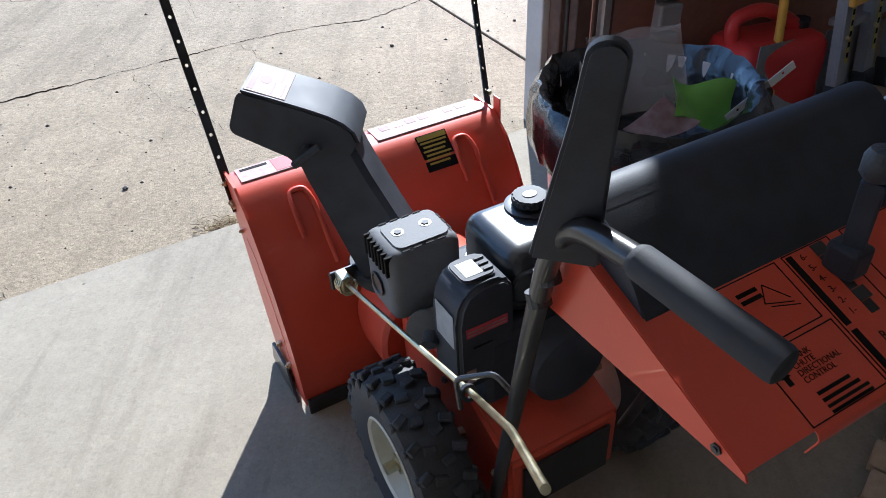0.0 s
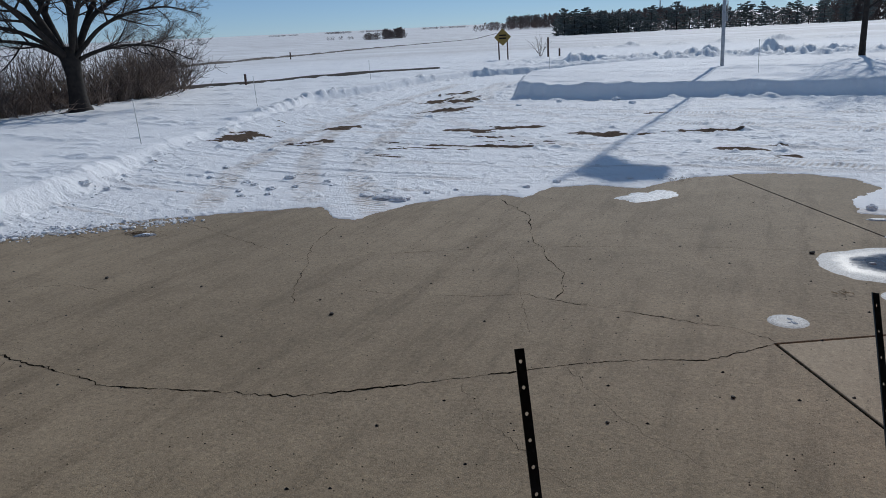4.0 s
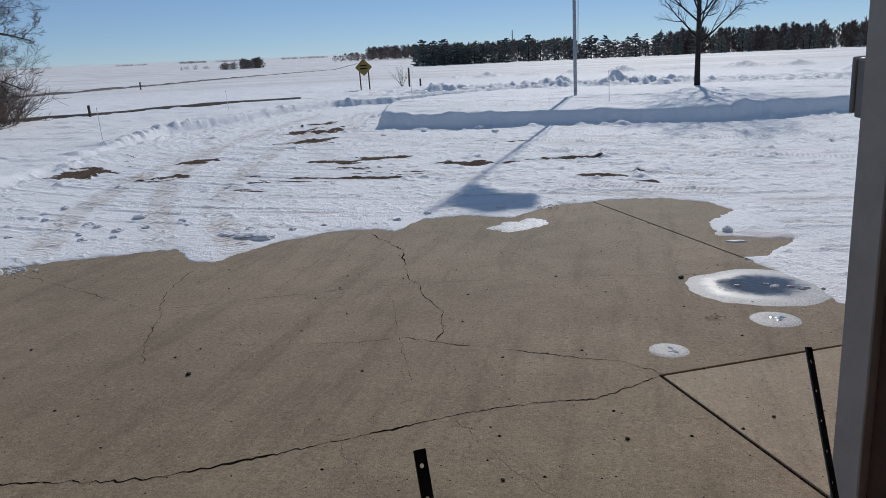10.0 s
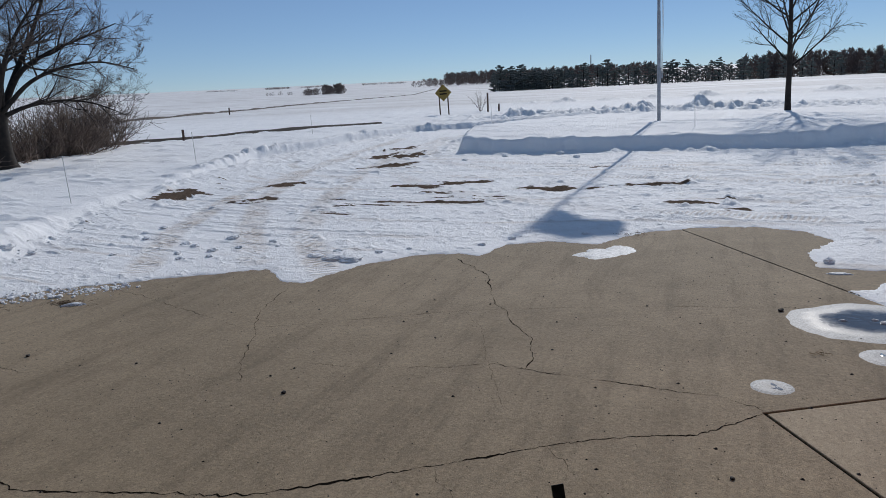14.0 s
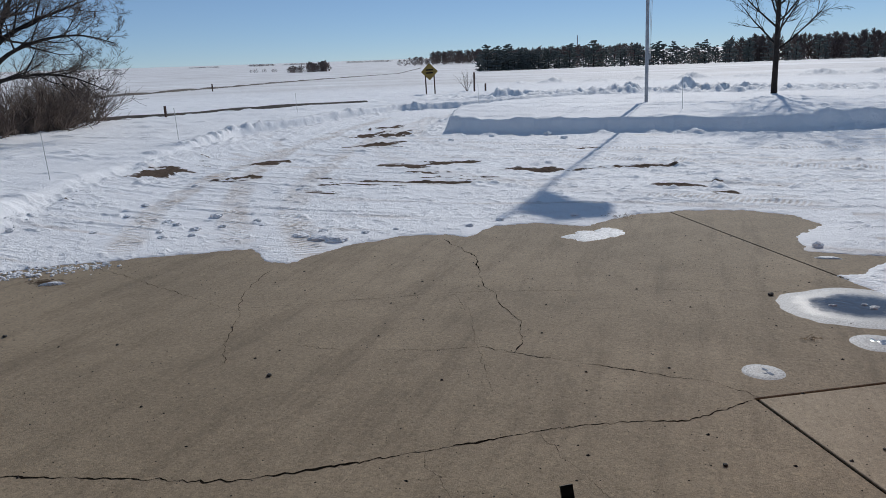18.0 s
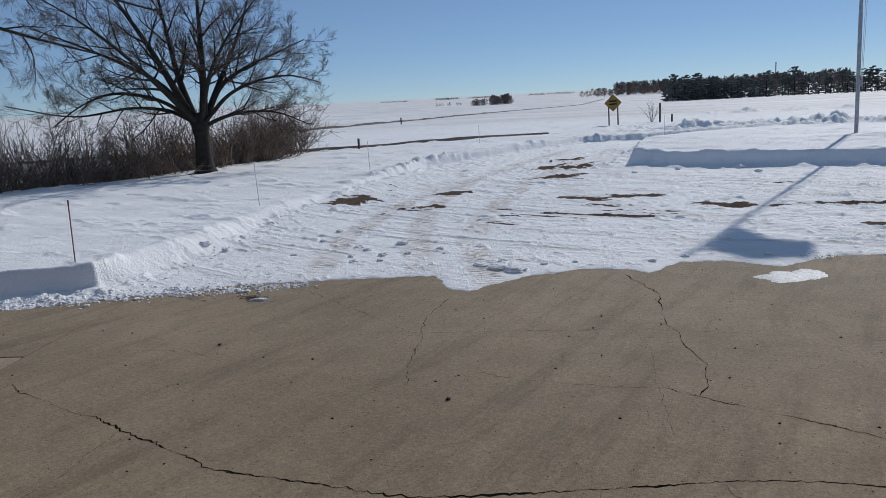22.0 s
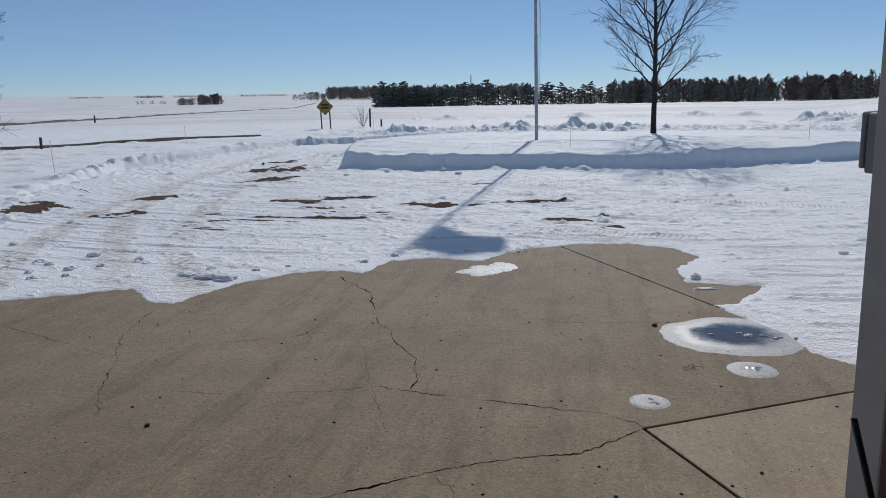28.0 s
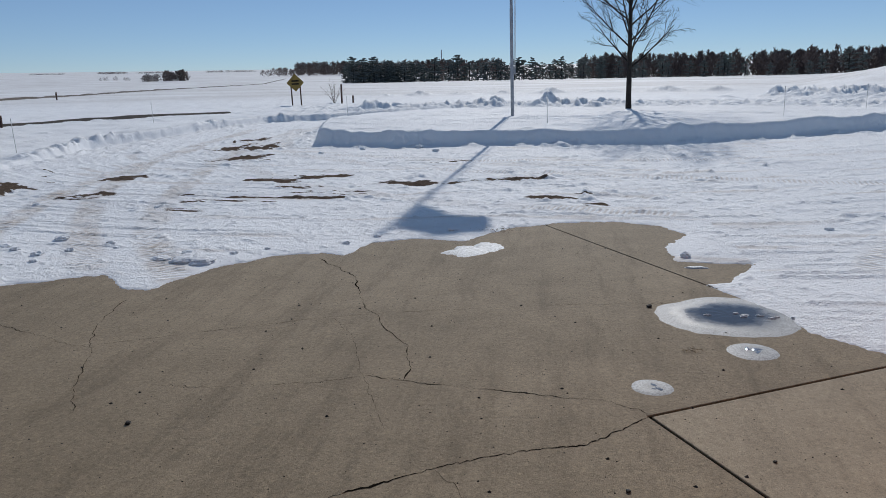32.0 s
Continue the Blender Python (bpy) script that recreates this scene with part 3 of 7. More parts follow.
    for a, rc, h, w in CONES:
        d = np.hypot(x - rc * math.sin(radians(a)), y - rc * math.cos(radians(a)))
        ridge = ridge + h * np.maximum(1 - d / w + 0.3 * fbm(x * 3, y * 3, 2, 99), 0) * (d < 2 * w)
    hill = 3.4 * sstep(15, 29, az) * sstep(38, 85, r) * (1 - 0.6 * sstep(120, 300, r))
    far = far + ridge + hill
    kf = sstep(30, 32.5, r)
    return z * (1 - kf) + far * kf


def ground_bare(x, y):
    v = np.zeros(x.shape)
    along, across = flow(x, y)
    wob = 2.6 * fbm(along * 4.2, across * 5.0, 5, 101)
    for cx, cy, a, b, turn in PATCHES:
        c, s = math.cos(radians(turn)), math.sin(radians(turn))
        u, w = ((x - cx) * c + (y - cy) * s) / 0.62, (-(x - cx) * s + (y - cy) * c) / 0.95
        v = np.maximum(v, 1.35 * np.exp(-((u / a) ** 2 + (w / b) ** 2) * 0.6))
    v = v + (wob - 0.12) * sstep(0.03, 0.4, v)
    r = np.hypot(x, y)
    # small scraped dashes down to the gravel
    dash = sstep(0.2, 0.27, fbm(along * 1.5 + 9, across * 6.5, 4, 131)) * sstep(8.8, 10.5, r) * sstep(19, 15, r) * sstep(3.5, 0.0, x)
    v = np.maximum(v, 0.85 * dash * sstep(-0.1, 0.15, fbm(x * 0.5, y * 0.5, 2, 137)))
    tracks = 0.6 * sstep(0.12, 0.32, fbm(along * 0.9 + 5, across * 4.6, 4, 111)) * sstep(24, 15, r)
    tread, gone = np.zeros(x.shape), np.zeros(x.shape)
    for k, way in enumerate(WAYS):
        best, run, at = np.full(x.shape, 1e9), 0.0, np.zeros(x.shape)
        for (ax, ay), (bx, by) in zip(way, way[1:]):
            ex, ey = bx - ax, by - ay
            l = math.hypot(ex, ey)
            u = np.clip(((x - ax) * ex + (y - ay) * ey) / (l * l), 0, 1)
            d = np.hypot(x - ax - u * ex, y - ay - u * ey)
            at = np.where(d < best, run + u * l, at)
            best = np.minimum(best, d)
            run += l
        m = sstep(0.17, 0.1, best) * sstep(-0.12, 0.05, fbm(x * 0.7 + k, y * 0.7, 3, 125))
        gone = np.where(m > tread, at, gone)
        tread = np.maximum(tread, m)
        tracks = np.maximum(tracks, sstep(0.24, 0.1, best) * (0.7 + 2.2 * fbm(x * 2.5, y * 2.5, 5, 121)) * (0.65 if k < 3 else 0.35))
    keep = sstep(0.1, 0.4, signed(x, y, YARD_LEFT)) * sstep(0.1, 0.4, across) * sstep(30, 26, r)
    stubble = sstep(44, 75, r)
    return np.clip(v, 0, 1.2) * keep, np.clip(tracks, 0, 1) * keep, tread * keep, gone, stubble


GRID = []


def build_ground():
    radii = np.concatenate([np.linspace(0.5, 3.2, 6)[:-1], np.linspace(3.2, 12, 290)[:-1], np.geomspace(12, 22, 190)[:-1], np.geomspace(22, 48, 170)[:-1], np.geomspace(48, 70, 60)[:-1], np.geomspace(70, 4000, 90)])
    ang = np.radians(np.concatenate([np.linspace(-75, 36, 900), np.linspace(36, 285, 80)[1:]]))
    rr, aa = np.meshgrid(radii, ang, indexing="ij")
    x, y = rr * np.sin(aa), rr * np.cos(aa)
    z = ground_height(x, y)
    GRID.extend((radii, ang, z))
    nr, na = rr.shape
    idx = np.arange(nr * na).reshape(nr, na)
    quads = np.stack([idx[:-1, :-1], idx[1:, :-1], idx[1:, 1:], idx[:-1, 1:]], -1).reshape(-1, 4)
    me = bpy.data.meshes.new("ground")
    me.vertices.add(nr * na)
    me.vertices.foreach_set("co", np.stack([x, y, z], -1).astype(np.float32).ravel())
    me.loops.add(len(quads) * 4)
    me.loops.foreach_set("vertex_index", quads[:, ::-1].astype(np.int32).ravel())
    me.polygons.add(len(quads))
    me.polygons.foreach_set("loop_start", np.arange(len(quads), dtype=np.int32) * 4)
    me.polygons.foreach_set("use_smooth", np.ones(len(quads), bool))
    me.update(calc_edges=True)
    for name, values in zip(("bare", "dust", "tread", "gone", "stubble"), ground_bare(x, y)):
        me.attributes.new(name, "FLOAT", "POINT").data.foreach_set("value", values.astype(np.float32).ravel())
    me.materials.append(SNOW)
    return tagged(new("ground", me), "snow-covered ground with a ploughed drive and white fields", "ground", kind="structure")


build_ground()


def height_at(x, y):
    """Height of the ground sheet, between its four nearest corners."""
    radii, ang, z = GRID
    r, a = math.hypot(x, y), math.atan2(x, y)
    if a < ang[0]:
        a += 2 * math.pi
    i = min(max(int(np.searchsorted(radii, r)) - 1, 0), len(radii) - 2)
    j = min(max(int(np.searchsorted(ang, a)) - 1, 0), len(ang) - 2)
    u = min(max((r - radii[i]) / (radii[i + 1] - radii[i]), 0), 1)
    v = min(max((a - ang[j]) / (ang[j + 1] - ang[j]), 0), 1)
    return float((z[i, j] * (1 - u) + z[i + 1, j] * u) * (1 - v) + (z[i, j + 1] * (1 - u) + z[i + 1, j + 1] * u) * v)


# ---- concrete drive slabs and garage floor ----
# the garage floor lies a hand's width above the drive and falls a little to one side
INM = Matrix.Translation((0.0394, 0.01, 0.0778)) @ Euler((radians(-1.32), radians(-1.78), radians(0.43))).to_matrix().to_4x4() @ Matrix.Scale(0.966, 4)
GM0 = pose(0.70, 2.20, 0, 0, 0, 29.0)
GM = pose(0.755, 2.275, 0, 0, 0, 29.0)     # its frame: origin at the foot of the door jamb, x along the front, y outward

pav = tagged(part("pavement", prism([(-14, -0.4), (14, -0.4), (14, 12), (-14, 12)], -0.25, -0.012, GM0), JOINT), "weathered brown-grey concrete drive with cracks and joints", "pavement", kind="structure")
GAP = 0.008
SLABS = [([(-14, -0.4), (-5.1 - GAP, -0.4), (-5.1 - GAP, 3.43 - GAP), (-14, 3.43 - GAP)], CONCRETE_LIGHT),
         ([(-14, 3.43 + GAP), (-5.1 - GAP, 3.43 + GAP), (-5.1 - GAP, 12), (-14, 12)], CONCRETE),
         ([(-5.1 + GAP, -0.4), (0.4 - GAP, -0.4), (0.4 - GAP, 1.58 + GAP), (2.15 - GAP, 1.58 + GAP), (2.15 - GAP, 12), (-5.1 + GAP, 12)], CONCRETE),
         ([(0.4 + GAP, -0.4), (8, -0.4), (8, 1.58 - GAP), (0.4 + GAP, 1.58 - GAP)], CONCRETE_LIGHT),
         ([(2.15 + GAP, 1.58 + GAP), (14, 1.58 + GAP), (14, 12), (2.15 + GAP, 12)], CONCRETE)]
for outline_, mat_ in SLABS:
    part("slab", prism(outline_, -0.012, 0.0, GM0, 0.003, 1), mat_, pav)
floor = tagged(part("floor", prism([(-9.2, -8.2), (3.2, -8.2), (3.2, 0), (-9.2, 0)], -0.3, 0.02, INM @ GM0, 0.006), CONCRETE_IN), "pale grey garage floor slab of smooth concrete", "floor", kind="structure")


FOAM = mat("black_foam", (0.05, 0.052, 0.058), 0.7, dark=(0.04, 0.041, 0.046), scale=30, bump=0.03, bump_scale=400, spec=0.3)
GREYMETAL = mat("muffler_guard_metal", (0.17, 0.174, 0.184), 0.6, 0.0, spec=0.25, dark=(0.125, 0.128, 0.136), scale=10, grain=0.2, bump=0.05, bump_scale=200)
CREAM = mat("cream_rim_paint", (0.62, 0.59, 0.5), 0.45, dark=(0.5, 0.47, 0.38), scale=12, grain=0.2, bump=0.05)
DECAL = mat("white_decal", (0.33, 0.235, 0.235), 0.6, dark=(0.25, 0.15, 0.15), scale=40, spec=0.2)
FADED = mat("faded_label", (0.27, 0.2, 0.2), 0.6, dark=(0.2, 0.14, 0.14), scale=25, spec=0.2)
SILVER = mat("silver_label", (0.42, 0.43, 0.45), 0.5, dark=(0.34, 0.345, 0.36), scale=40, spec=0.3)
STRIP = mat("pale_printed_strip", (0.55, 0.42, 0.41), 0.6, dark=(0.42, 0.27, 0.27), scale=60, spec=0.15)
DECALY = mat("yellow_decal", (0.55, 0.42, 0.08), 0.45, dark=(0.45, 0.33, 0.05), scale=20)
DECALK = mat("black_print", (0.018, 0.016, 0.016), 0.7, spec=0.1, dark=(0.012, 0.011, 0.011))
DECALR = mat("red_print", (0.5, 0.04, 0.05), 0.5)
JAMBWOOD = mat("brown_jamb_wood", (0.125, 0.074, 0.055), 0.85, dark=(0.07, 0.041, 0.031), scale=5, grain=0.4, bump=0.3, bump_scale=50)
WALLWOOD = mat("brown_wall_board", (0.42, 0.2, 0.15), 0.8, dark=(0.3, 0.14, 0.105), scale=2.5, grain=0.4, bump=0.25, bump_scale=30)
TRIMGREY = mat("grey_painted_trim", (0.56, 0.55, 0.53), 0.55, dark=(0.47, 0.46, 0.44), scale=5, grain=0.3, bump=0.06)
TRACK = mat("galvanised_track", (0.5, 0.5, 0.5), 0.4, 0.85, dark=(0.34, 0.34, 0.34), scale=12, grain=0.3, bump=0.08)
BAG = mat("black_bag_film", (0.012, 0.012, 0.014), 0.22, dark=(0.008, 0.008, 0.009), scale=12, bump=0.9, bump_scale=22, coat=0.5)
CANWHITE = mat("pale_can_plastic", (0.7, 0.6, 0.56), 0.5, dark=(0.6, 0.5, 0.46), scale=5, grain=0.2)
REDPL = mat("red_plastic", (0.68, 0.05, 0.05), 0.4, dark=(0.58, 0.038, 0.04), scale=4, bump=0.05)
YELLOWPL = mat("yellow_fibreglass", (0.78, 0.43, 0.06), 0.45, dark=(0.64, 0.34, 0.045), scale=8, grain=0.2)
LADDER = mat("grey_ladder_metal", (0.33, 0.34, 0.37), 0.45, 0.2, dark=(0.24, 0.245, 0.265), scale=6, grain=0.2, bump=0.05)
GREENF = mat("green_package", (0.18, 0.42, 0.06), 0.3, dark=(0.1, 0.3, 0.04), scale=9, coat=0.4)
CLEARF = mat("cloudy_plastic_film", (0.85, 0.82, 0.84), 0.12, dark=(0.6, 0.55, 0.58), scale=9, bump=0.6, bump_scale=30, coat=0.5)
CLEARF.node_tree.nodes["Principled BSDF"].inputs["Alpha"].default_value = 0.28
PLANK = mat("tan_deck_board", (0.50, 0.36, 0.24), 0.7, dark=(0.38, 0.26, 0.16), scale=7, grain=0.4, bump=0.25, bump_scale=60)
DRYWALL = mat("garage_wall_board", (0.8, 0.79, 0.77), 0.9, dark=(0.74, 0.73, 0.71), scale=2, grain=0.3)
SENSOR = mat("grey_sensor_plastic", (0.30, 0.30, 0.31), 0.5, dark=(0.26, 0.26, 0.27), scale=10)

SBM = INM @ pose(0.185, 1.19, 0.02, 0, 0, 29.0)


def perforated(length, width, thick, pitch, hole, n=8):
    """A flat bar along z from 0, with a row of round holes."""
    bm = bmesh.new()
    cells = max(1, int(length / pitch))
    step = length / cells
    for side in (0, 1):
        yy = thick / 2 * (1 if side else -1)
        for c in range(cells):
            zc = (c + 0.5) * step
            inner = [bm.verts.new((hole * math.cos(2 * math.pi * k / n), yy, zc + hole * math.sin(2 * math.pi * k / n))) for k in range(n)]
            outer = []
            for k in range(n):
                a, b = math.cos(2 * math.pi * k / n), math.sin(2 * math.pi * k / n)
                q = max(abs(a) , abs(b))
                outer.append(bm.verts.new((a / q * width / 2, yy, zc + b / q * step / 2)))
            for k in range(n):
                f = (inner[k], inner[(k + 1) % n], outer[(k + 1) % n], outer[k])
                bm.faces.new(f if side else f[::-1])
    w = width / 2
    for x in (-w, w):
        q = [bm.verts.new(p) for p in ((x, -thick / 2, 0), (x, thick / 2, 0), (x, thick / 2, length), (x, -thick / 2, length))]
        bm.faces.new(q)
    q = [bm.verts.new(p) for p in ((-w, -thick / 2, length), (w, -thick / 2, length), (w, thick / 2, length), (-w, thick / 2, length))]
    bm.faces.new(q)
    bmesh.ops.remove_doubles(bm, verts=bm.verts[:], dist=1e-5)
    return bm


def along(a, b, twist=0.0):
    """A pose at a whose z points to b."""
    d = (Vector(b) - Vector(a)).normalized()
    return Matrix.Translation(a) @ d.to_track_quat("Z", "Y").to_matrix().to_4x4() @ pose(0, 0, 0, 0, 0, twist)


def revolve(profile, n=40, axis="x"):
    """A closed or open profile of (radius, offset) turned round an axis."""
    bm = bmesh.new()
    rings = []
    for k in range(n):
        c, s_ = math.cos(2 * math.pi * k / n), math.sin(2 * math.pi * k / n)
        rings.append([bm.verts.new((o, r * c, r * s_) if axis == "x" else (r * c, r * s_, o)) for r, o in profile])
    for k in range(n):
        a, b = rings[k], rings[(k + 1) % n]
        for j in range(len(profile) - 1):
            bm.faces.new((a[j], b[j], b[j + 1], a[j + 1]))
    bmesh.ops.remove_doubles(bm, verts=bm.verts[:], dist=1e-6)
    bmesh.ops.recalc_face_normals(bm, faces=bm.faces[:])
    return bm


def bolt(parent, at, way, r=0.008, h=0.006, material=None, name="bolt"):
    m = along(at, Vector(at) + Vector(way))
    bm = prism([(r * math.cos(radians(60 * k)), r * math.sin(radians(60 * k))) for k in range(6)], 0, h, m)
    add_prism(bm, [(r * 0.5 * math.cos(radians(45 * k)), r * 0.5 * math.sin(radians(45 * k))) for k in range(8)], h, h * 1.7, m)
    return part(name, bm, material or STEEL, parent)


def lettering(text, size, material, parent, m, name="print"):
    """Raised print in the built-in font."""
    cu = bpy.data.curves.new("letters", "FONT")
    cu.body, cu.size, cu.extrude, cu.resolution_u = text, size, 0.0002, 2
    tmp = new("letters", cu)
    me = bpy.data.meshes.new_from_object(tmp.evaluated_get(bpy.context.evaluated_depsgraph_get()))
    bpy.data.objects.remove(tmp)
    me.materials.append(material)
    ob = new(name, me)
    ob.parent, ob.matrix_basis = parent, m
    return ob


def wheel(parent, side):
    cx = 0.24 * side
    w = part("wheel", revolve([(0.1, -0.045), (0.165, -0.056), (0.178, -0.05), (0.186, -0.03), (0.187, 0), (0.186, 0.03), (0.178, 0.05), (0.165, 0.056), (0.1, 0.045)], 48), RUBBER, parent, "knobby black rubber tyre")
    w.location = (cx, -0.66, 0.193)
    smooth(w)
    lug = bmesh.new()
    for k in range(22):
        for row, (off, tilt) in enumerate(((-0.038, 24), (0.038, -24), (-0.013, -14), (0.013, 14))):
            a = 360 / 22 * (k + 0.5 * (row % 2) + 0.25 * (row // 2))
            add_box(lug, (-0.0125, -0.0085, 0.18), (0.0125, 0.0085, 0.196), pose(0, 0, 0, a, 0, 0) @ pose(off, 0, 0, 0, 0, tilt), 0.0025, 1)
        for s_ in (-1, 1):
            add_box(lug, (-0.004, -0.007, 0.158), (0.005, 0.007, 0.186), pose(0, 0, 0, 360 / 22 * (k + (0 if s_ < 0 else 0.5)), 0, 0) @ pose(0.052 * s_, 0, 0), 0.0025, 1)
    part("tread", lug, RUBBER, w)
    rim = part("rim", revolve([(0.104, 0.047 * side), (0.1, 0.05 * side), (0.094, 0.045 * side), (0.088, 0.01 * side), (0.05, 0.004 * side), (0.03, 0.012 * side), (0.0, 0.012 * side)], 40), CREAM, w, "cream painted steel rim")
    smooth(rim)
    smooth(part("rim_back", revolve([(0.104, -0.047 * side), (0.096, -0.045 * side), (0.088, -0.01 * side), (0.0, -0.004 * side)], 40), CREAM, w))
    part("hub", revolve([(0.022, 0.01 * side), (0.022, 0.035 * side), (0.012, 0.037 * side), (0.012, 0.06 * side), (0, 0.06 * side)], 16), STEEL, w)
    return w


def curved_sheet(profile, x0, x1, thick):
    """A sheet whose section (y, z) runs between x0 and x1."""
    bm = bmesh.new()
    n = len(profile)
    nor = []
    for i in range(n):
        a, b = Vector(profile[max(i - 1, 0)]), Vector(profile[min(i + 1, n - 1)])
        d = (b - a).normalized()
        nor.append(Vector((-d.y, d.x)))
    rows = []
    for x in (x0, x1):
        rows.append(([bm.verts.new((x, p[0], p[1])) for p in profile], [bm.verts.new((x, p[0] - thick * q.x, p[1] - thick * q.y)) for p, q in zip(profile, nor)]))
    (a, c), (b, d) = rows
    for i in range(n - 1):
        bm.faces.new((a[i], a[i + 1], b[i + 1], b[i]))
        bm.faces.new((c[i], d[i], d[i + 1], c[i + 1]))
    bm.faces.new((*a, *c[::-1]))
    bm.faces.new((*b, *d[::-1]))
    bm.faces.new((a[0], b[0], d[0], c[0]))
    bm.faces.new((a[-1], b[-1], d[-1], c[-1]))
    bmesh.ops.recalc_face_normals(bm, faces=bm.faces[:])
    return bm


def arc(cx, cy, r, a0, a1, n):
    return [(cx + r * math.cos(radians(a0 + (a1 - a0) * k / n)), cy + r * math.sin(radians(a0 + (a1 - a0) * k / n))) for k in range(n + 1)]


HOOD_BACK = [(0.035, 0.515), (0.0, 0.523), (-0.045, 0.52), (-0.068, 0.508), (-0.11, 0.47), (-0.155, 0.41), (-0.2, 0.33), (-0.235, 0.24), (-0.258, 0.15), (-0.268, 0.07), (-0.27, 0.03)]


def snow_blower():
    sb = thing("snow_blower", SBM, "red two-stage snow blower with a black discharge chute", "snow blower")
    W = 0.34
    # auger housing
    hood = part("auger_housing", curved_sheet(HOOD_BACK, -W, W, 0.004), RED, sb, "red painted steel auger housing")
    smooth(hood, 30)
    for s_ in (-1, 1):
        m = Matrix(((0, 0, 1, 0), (1, 0, 0, 0), (0, 1, 0, 0), (0, 0, 0, 1)))
        outline = [(0.04, 0.53), (-0.05, 0.527), (-0.115, 0.478), (-0.162, 0.413), (-0.208, 0.33), (-0.243, 0.24), (-0.267, 0.15), (-0.277, 0.06), (-0.272, 0.02), (-0.2, 0.016), (-0.09, 0.03), (-0.075, 0.06), (-0.01, 0.3)]
        sp = part("side_plate", prism(outline, s_ * W - 0.003, s_ * W + 0.003, m), RED, sb)
        emb = [(-0.05, 0.4), (-0.11, 0.36), (-0.16, 0.28), (-0.2, 0.18), (-0.215, 0.09), (-0.19, 0.07), (-0.17, 0.13), (-0.13, 0.23), (-0.07, 0.34)]
        part("embossed_panel", prism(emb, s_ * (W + 0.003) - 0.001, s_ * (W + 0.003) + 0.004, m, 0.003, 1), RED, sp)
        bolt(sp, (s_ * (W + 0.003), -0.01, 0.46), (s_, 0, 0), 0.009, 0.006)
        bolt(sp, (s_ * (W + 0.003), -0.03, 0.40), (s_, 0, 0), 0.007, 0.006)
        bolt(sp, (s_ * (W + 0.004), -0.15, 0.13), (s_, 0, 0), 0.009, 0.007)
        bolt(sp, (s_ * (W + 0.004), -0.20, 0.10), (s_, 0, 0), 0.009, 0.007)
        shoe = bmesh.new()
        add_prism(shoe, [(-0.09, 0.09), (-0.2, 0.09), (-0.215, 0.02), (-0.235, -0.002), (-0.23, -0.016), (-0.08, -0.016), (-0.055, 0.012)], s_ * (W + 0.012) - 0.004, s_ * (W + 0.012) + 0.004, m, 0.0015, 1)
        add_box(shoe, (s_ * (W + 0.024) - 0.016, -0.22, -0.017), (s_ * (W + 0.024) + 0.016, -0.075, -0.009))
        part("skid_shoe", shoe, BLACKMETAL, sb, "black steel skid shoe")
        # raised stiffening rib pressed into the back of the housing
        rib = bmesh.new()
        xs = s_ * 0.215
        path = [(xs - 0.022, -0.165, 0.418), (xs - 0.024, -0.118, 0.482), (xs - 0.018, -0.09, 0.502), (xs + 0.018, -0.09, 0.502), (xs + 0.026, -0.118, 0.482), (xs + 0.034, -0.2, 0.35)]
        add_tube(rib, rounded(path, 0.015, 4), 0.006, 8)
        smooth(part("pressed_rib", rib, RED, hood), 60)
    part("scraper_bar", box((-W, -0.285, -0.012), (W, -0.275, 0.045), None, 0.002, 1), BLACKMETAL, sb)
    # auger inside the housing
    aug = tube([(-W + 0.006, -0.09, 0.2), (W - 0.006, -0.09, 0.2)], 0.016, 12)
    for s_ in (-1, 1):
        prev = None
        for k in range(61):
            a = radians(k * 15) * s_
            x = s_ * (0.05 + k / 60 * 0.26)
            p = [aug.verts.new((x + dx, -0.09 + r * math.cos(a), 0.2 + r * math.sin(a))) for r in (0.09, 0.14) for dx in (-0.003, 0.003)]
            if prev:
                for i, j in ((0, 1), (1, 3), (3, 2), (2, 0)):
                    aug.faces.new((prev[i], prev[j], p[j], p[i]))
            prev = p
    part("auger", aug, BLACKMETAL, sb, "black ribbon auger")
    # decals on the top strip and the warning label on the back
    part("brand_strip", box((0.02, -0.04, 0.5235), (0.32, 0.028, 0.5285), None, 0.0005, 1), STRIP, hood, "worn pale decal strip with unreadable print")
    part("brand_strip", box((-0.32, -0.038, 0.5235), (-0.165, 0.026, 0.5285), None, 0.0005, 1), STRIP, hood, "worn pale decal strip with unreadable print")
    part("decal_print", box((-0.235, -0.034, 0.5286), (-0.17, 0.022, 0.5292)), DECALR, hood)
    part("decal_print", box((-0.31, 0.008, 0.5286), (-0.245, 0.018, 0.5292)), DECALK, hood)
    for k in range(7):
        part("decal_print", box((0.045 + 0.036 * k, -0.004, 0.5286), (0.07 + 0.036 * k, 0.018, 0.5292)), DECALR if k % 3 == 1 else DECAL, hood)
    lm = Matrix.Translation((0.148, -0.094, 0.4875)) @ pose(0, 0, 0, 43, 0, 0)
    wl = part("warning_label", box((-0.042, -0.05, -0.0005), (0.042, 0.045, 0.002), lm, 0.0004, 1), DECALK, hood, "black and yellow warning label")
    part("label_header", box((-0.039, 0.03, 0.002), (0.039, 0.043, 0.0026), lm), DECALY, wl)
    for k in range(6):
        part("print_line", box((-0.036 + 0.004 * (k % 2), 0.021 - k * 0.011, 0.002), (0.036 - 0.006 * (k % 3), 0.026 - k * 0.011, 0.0026), lm), DECALY, wl)
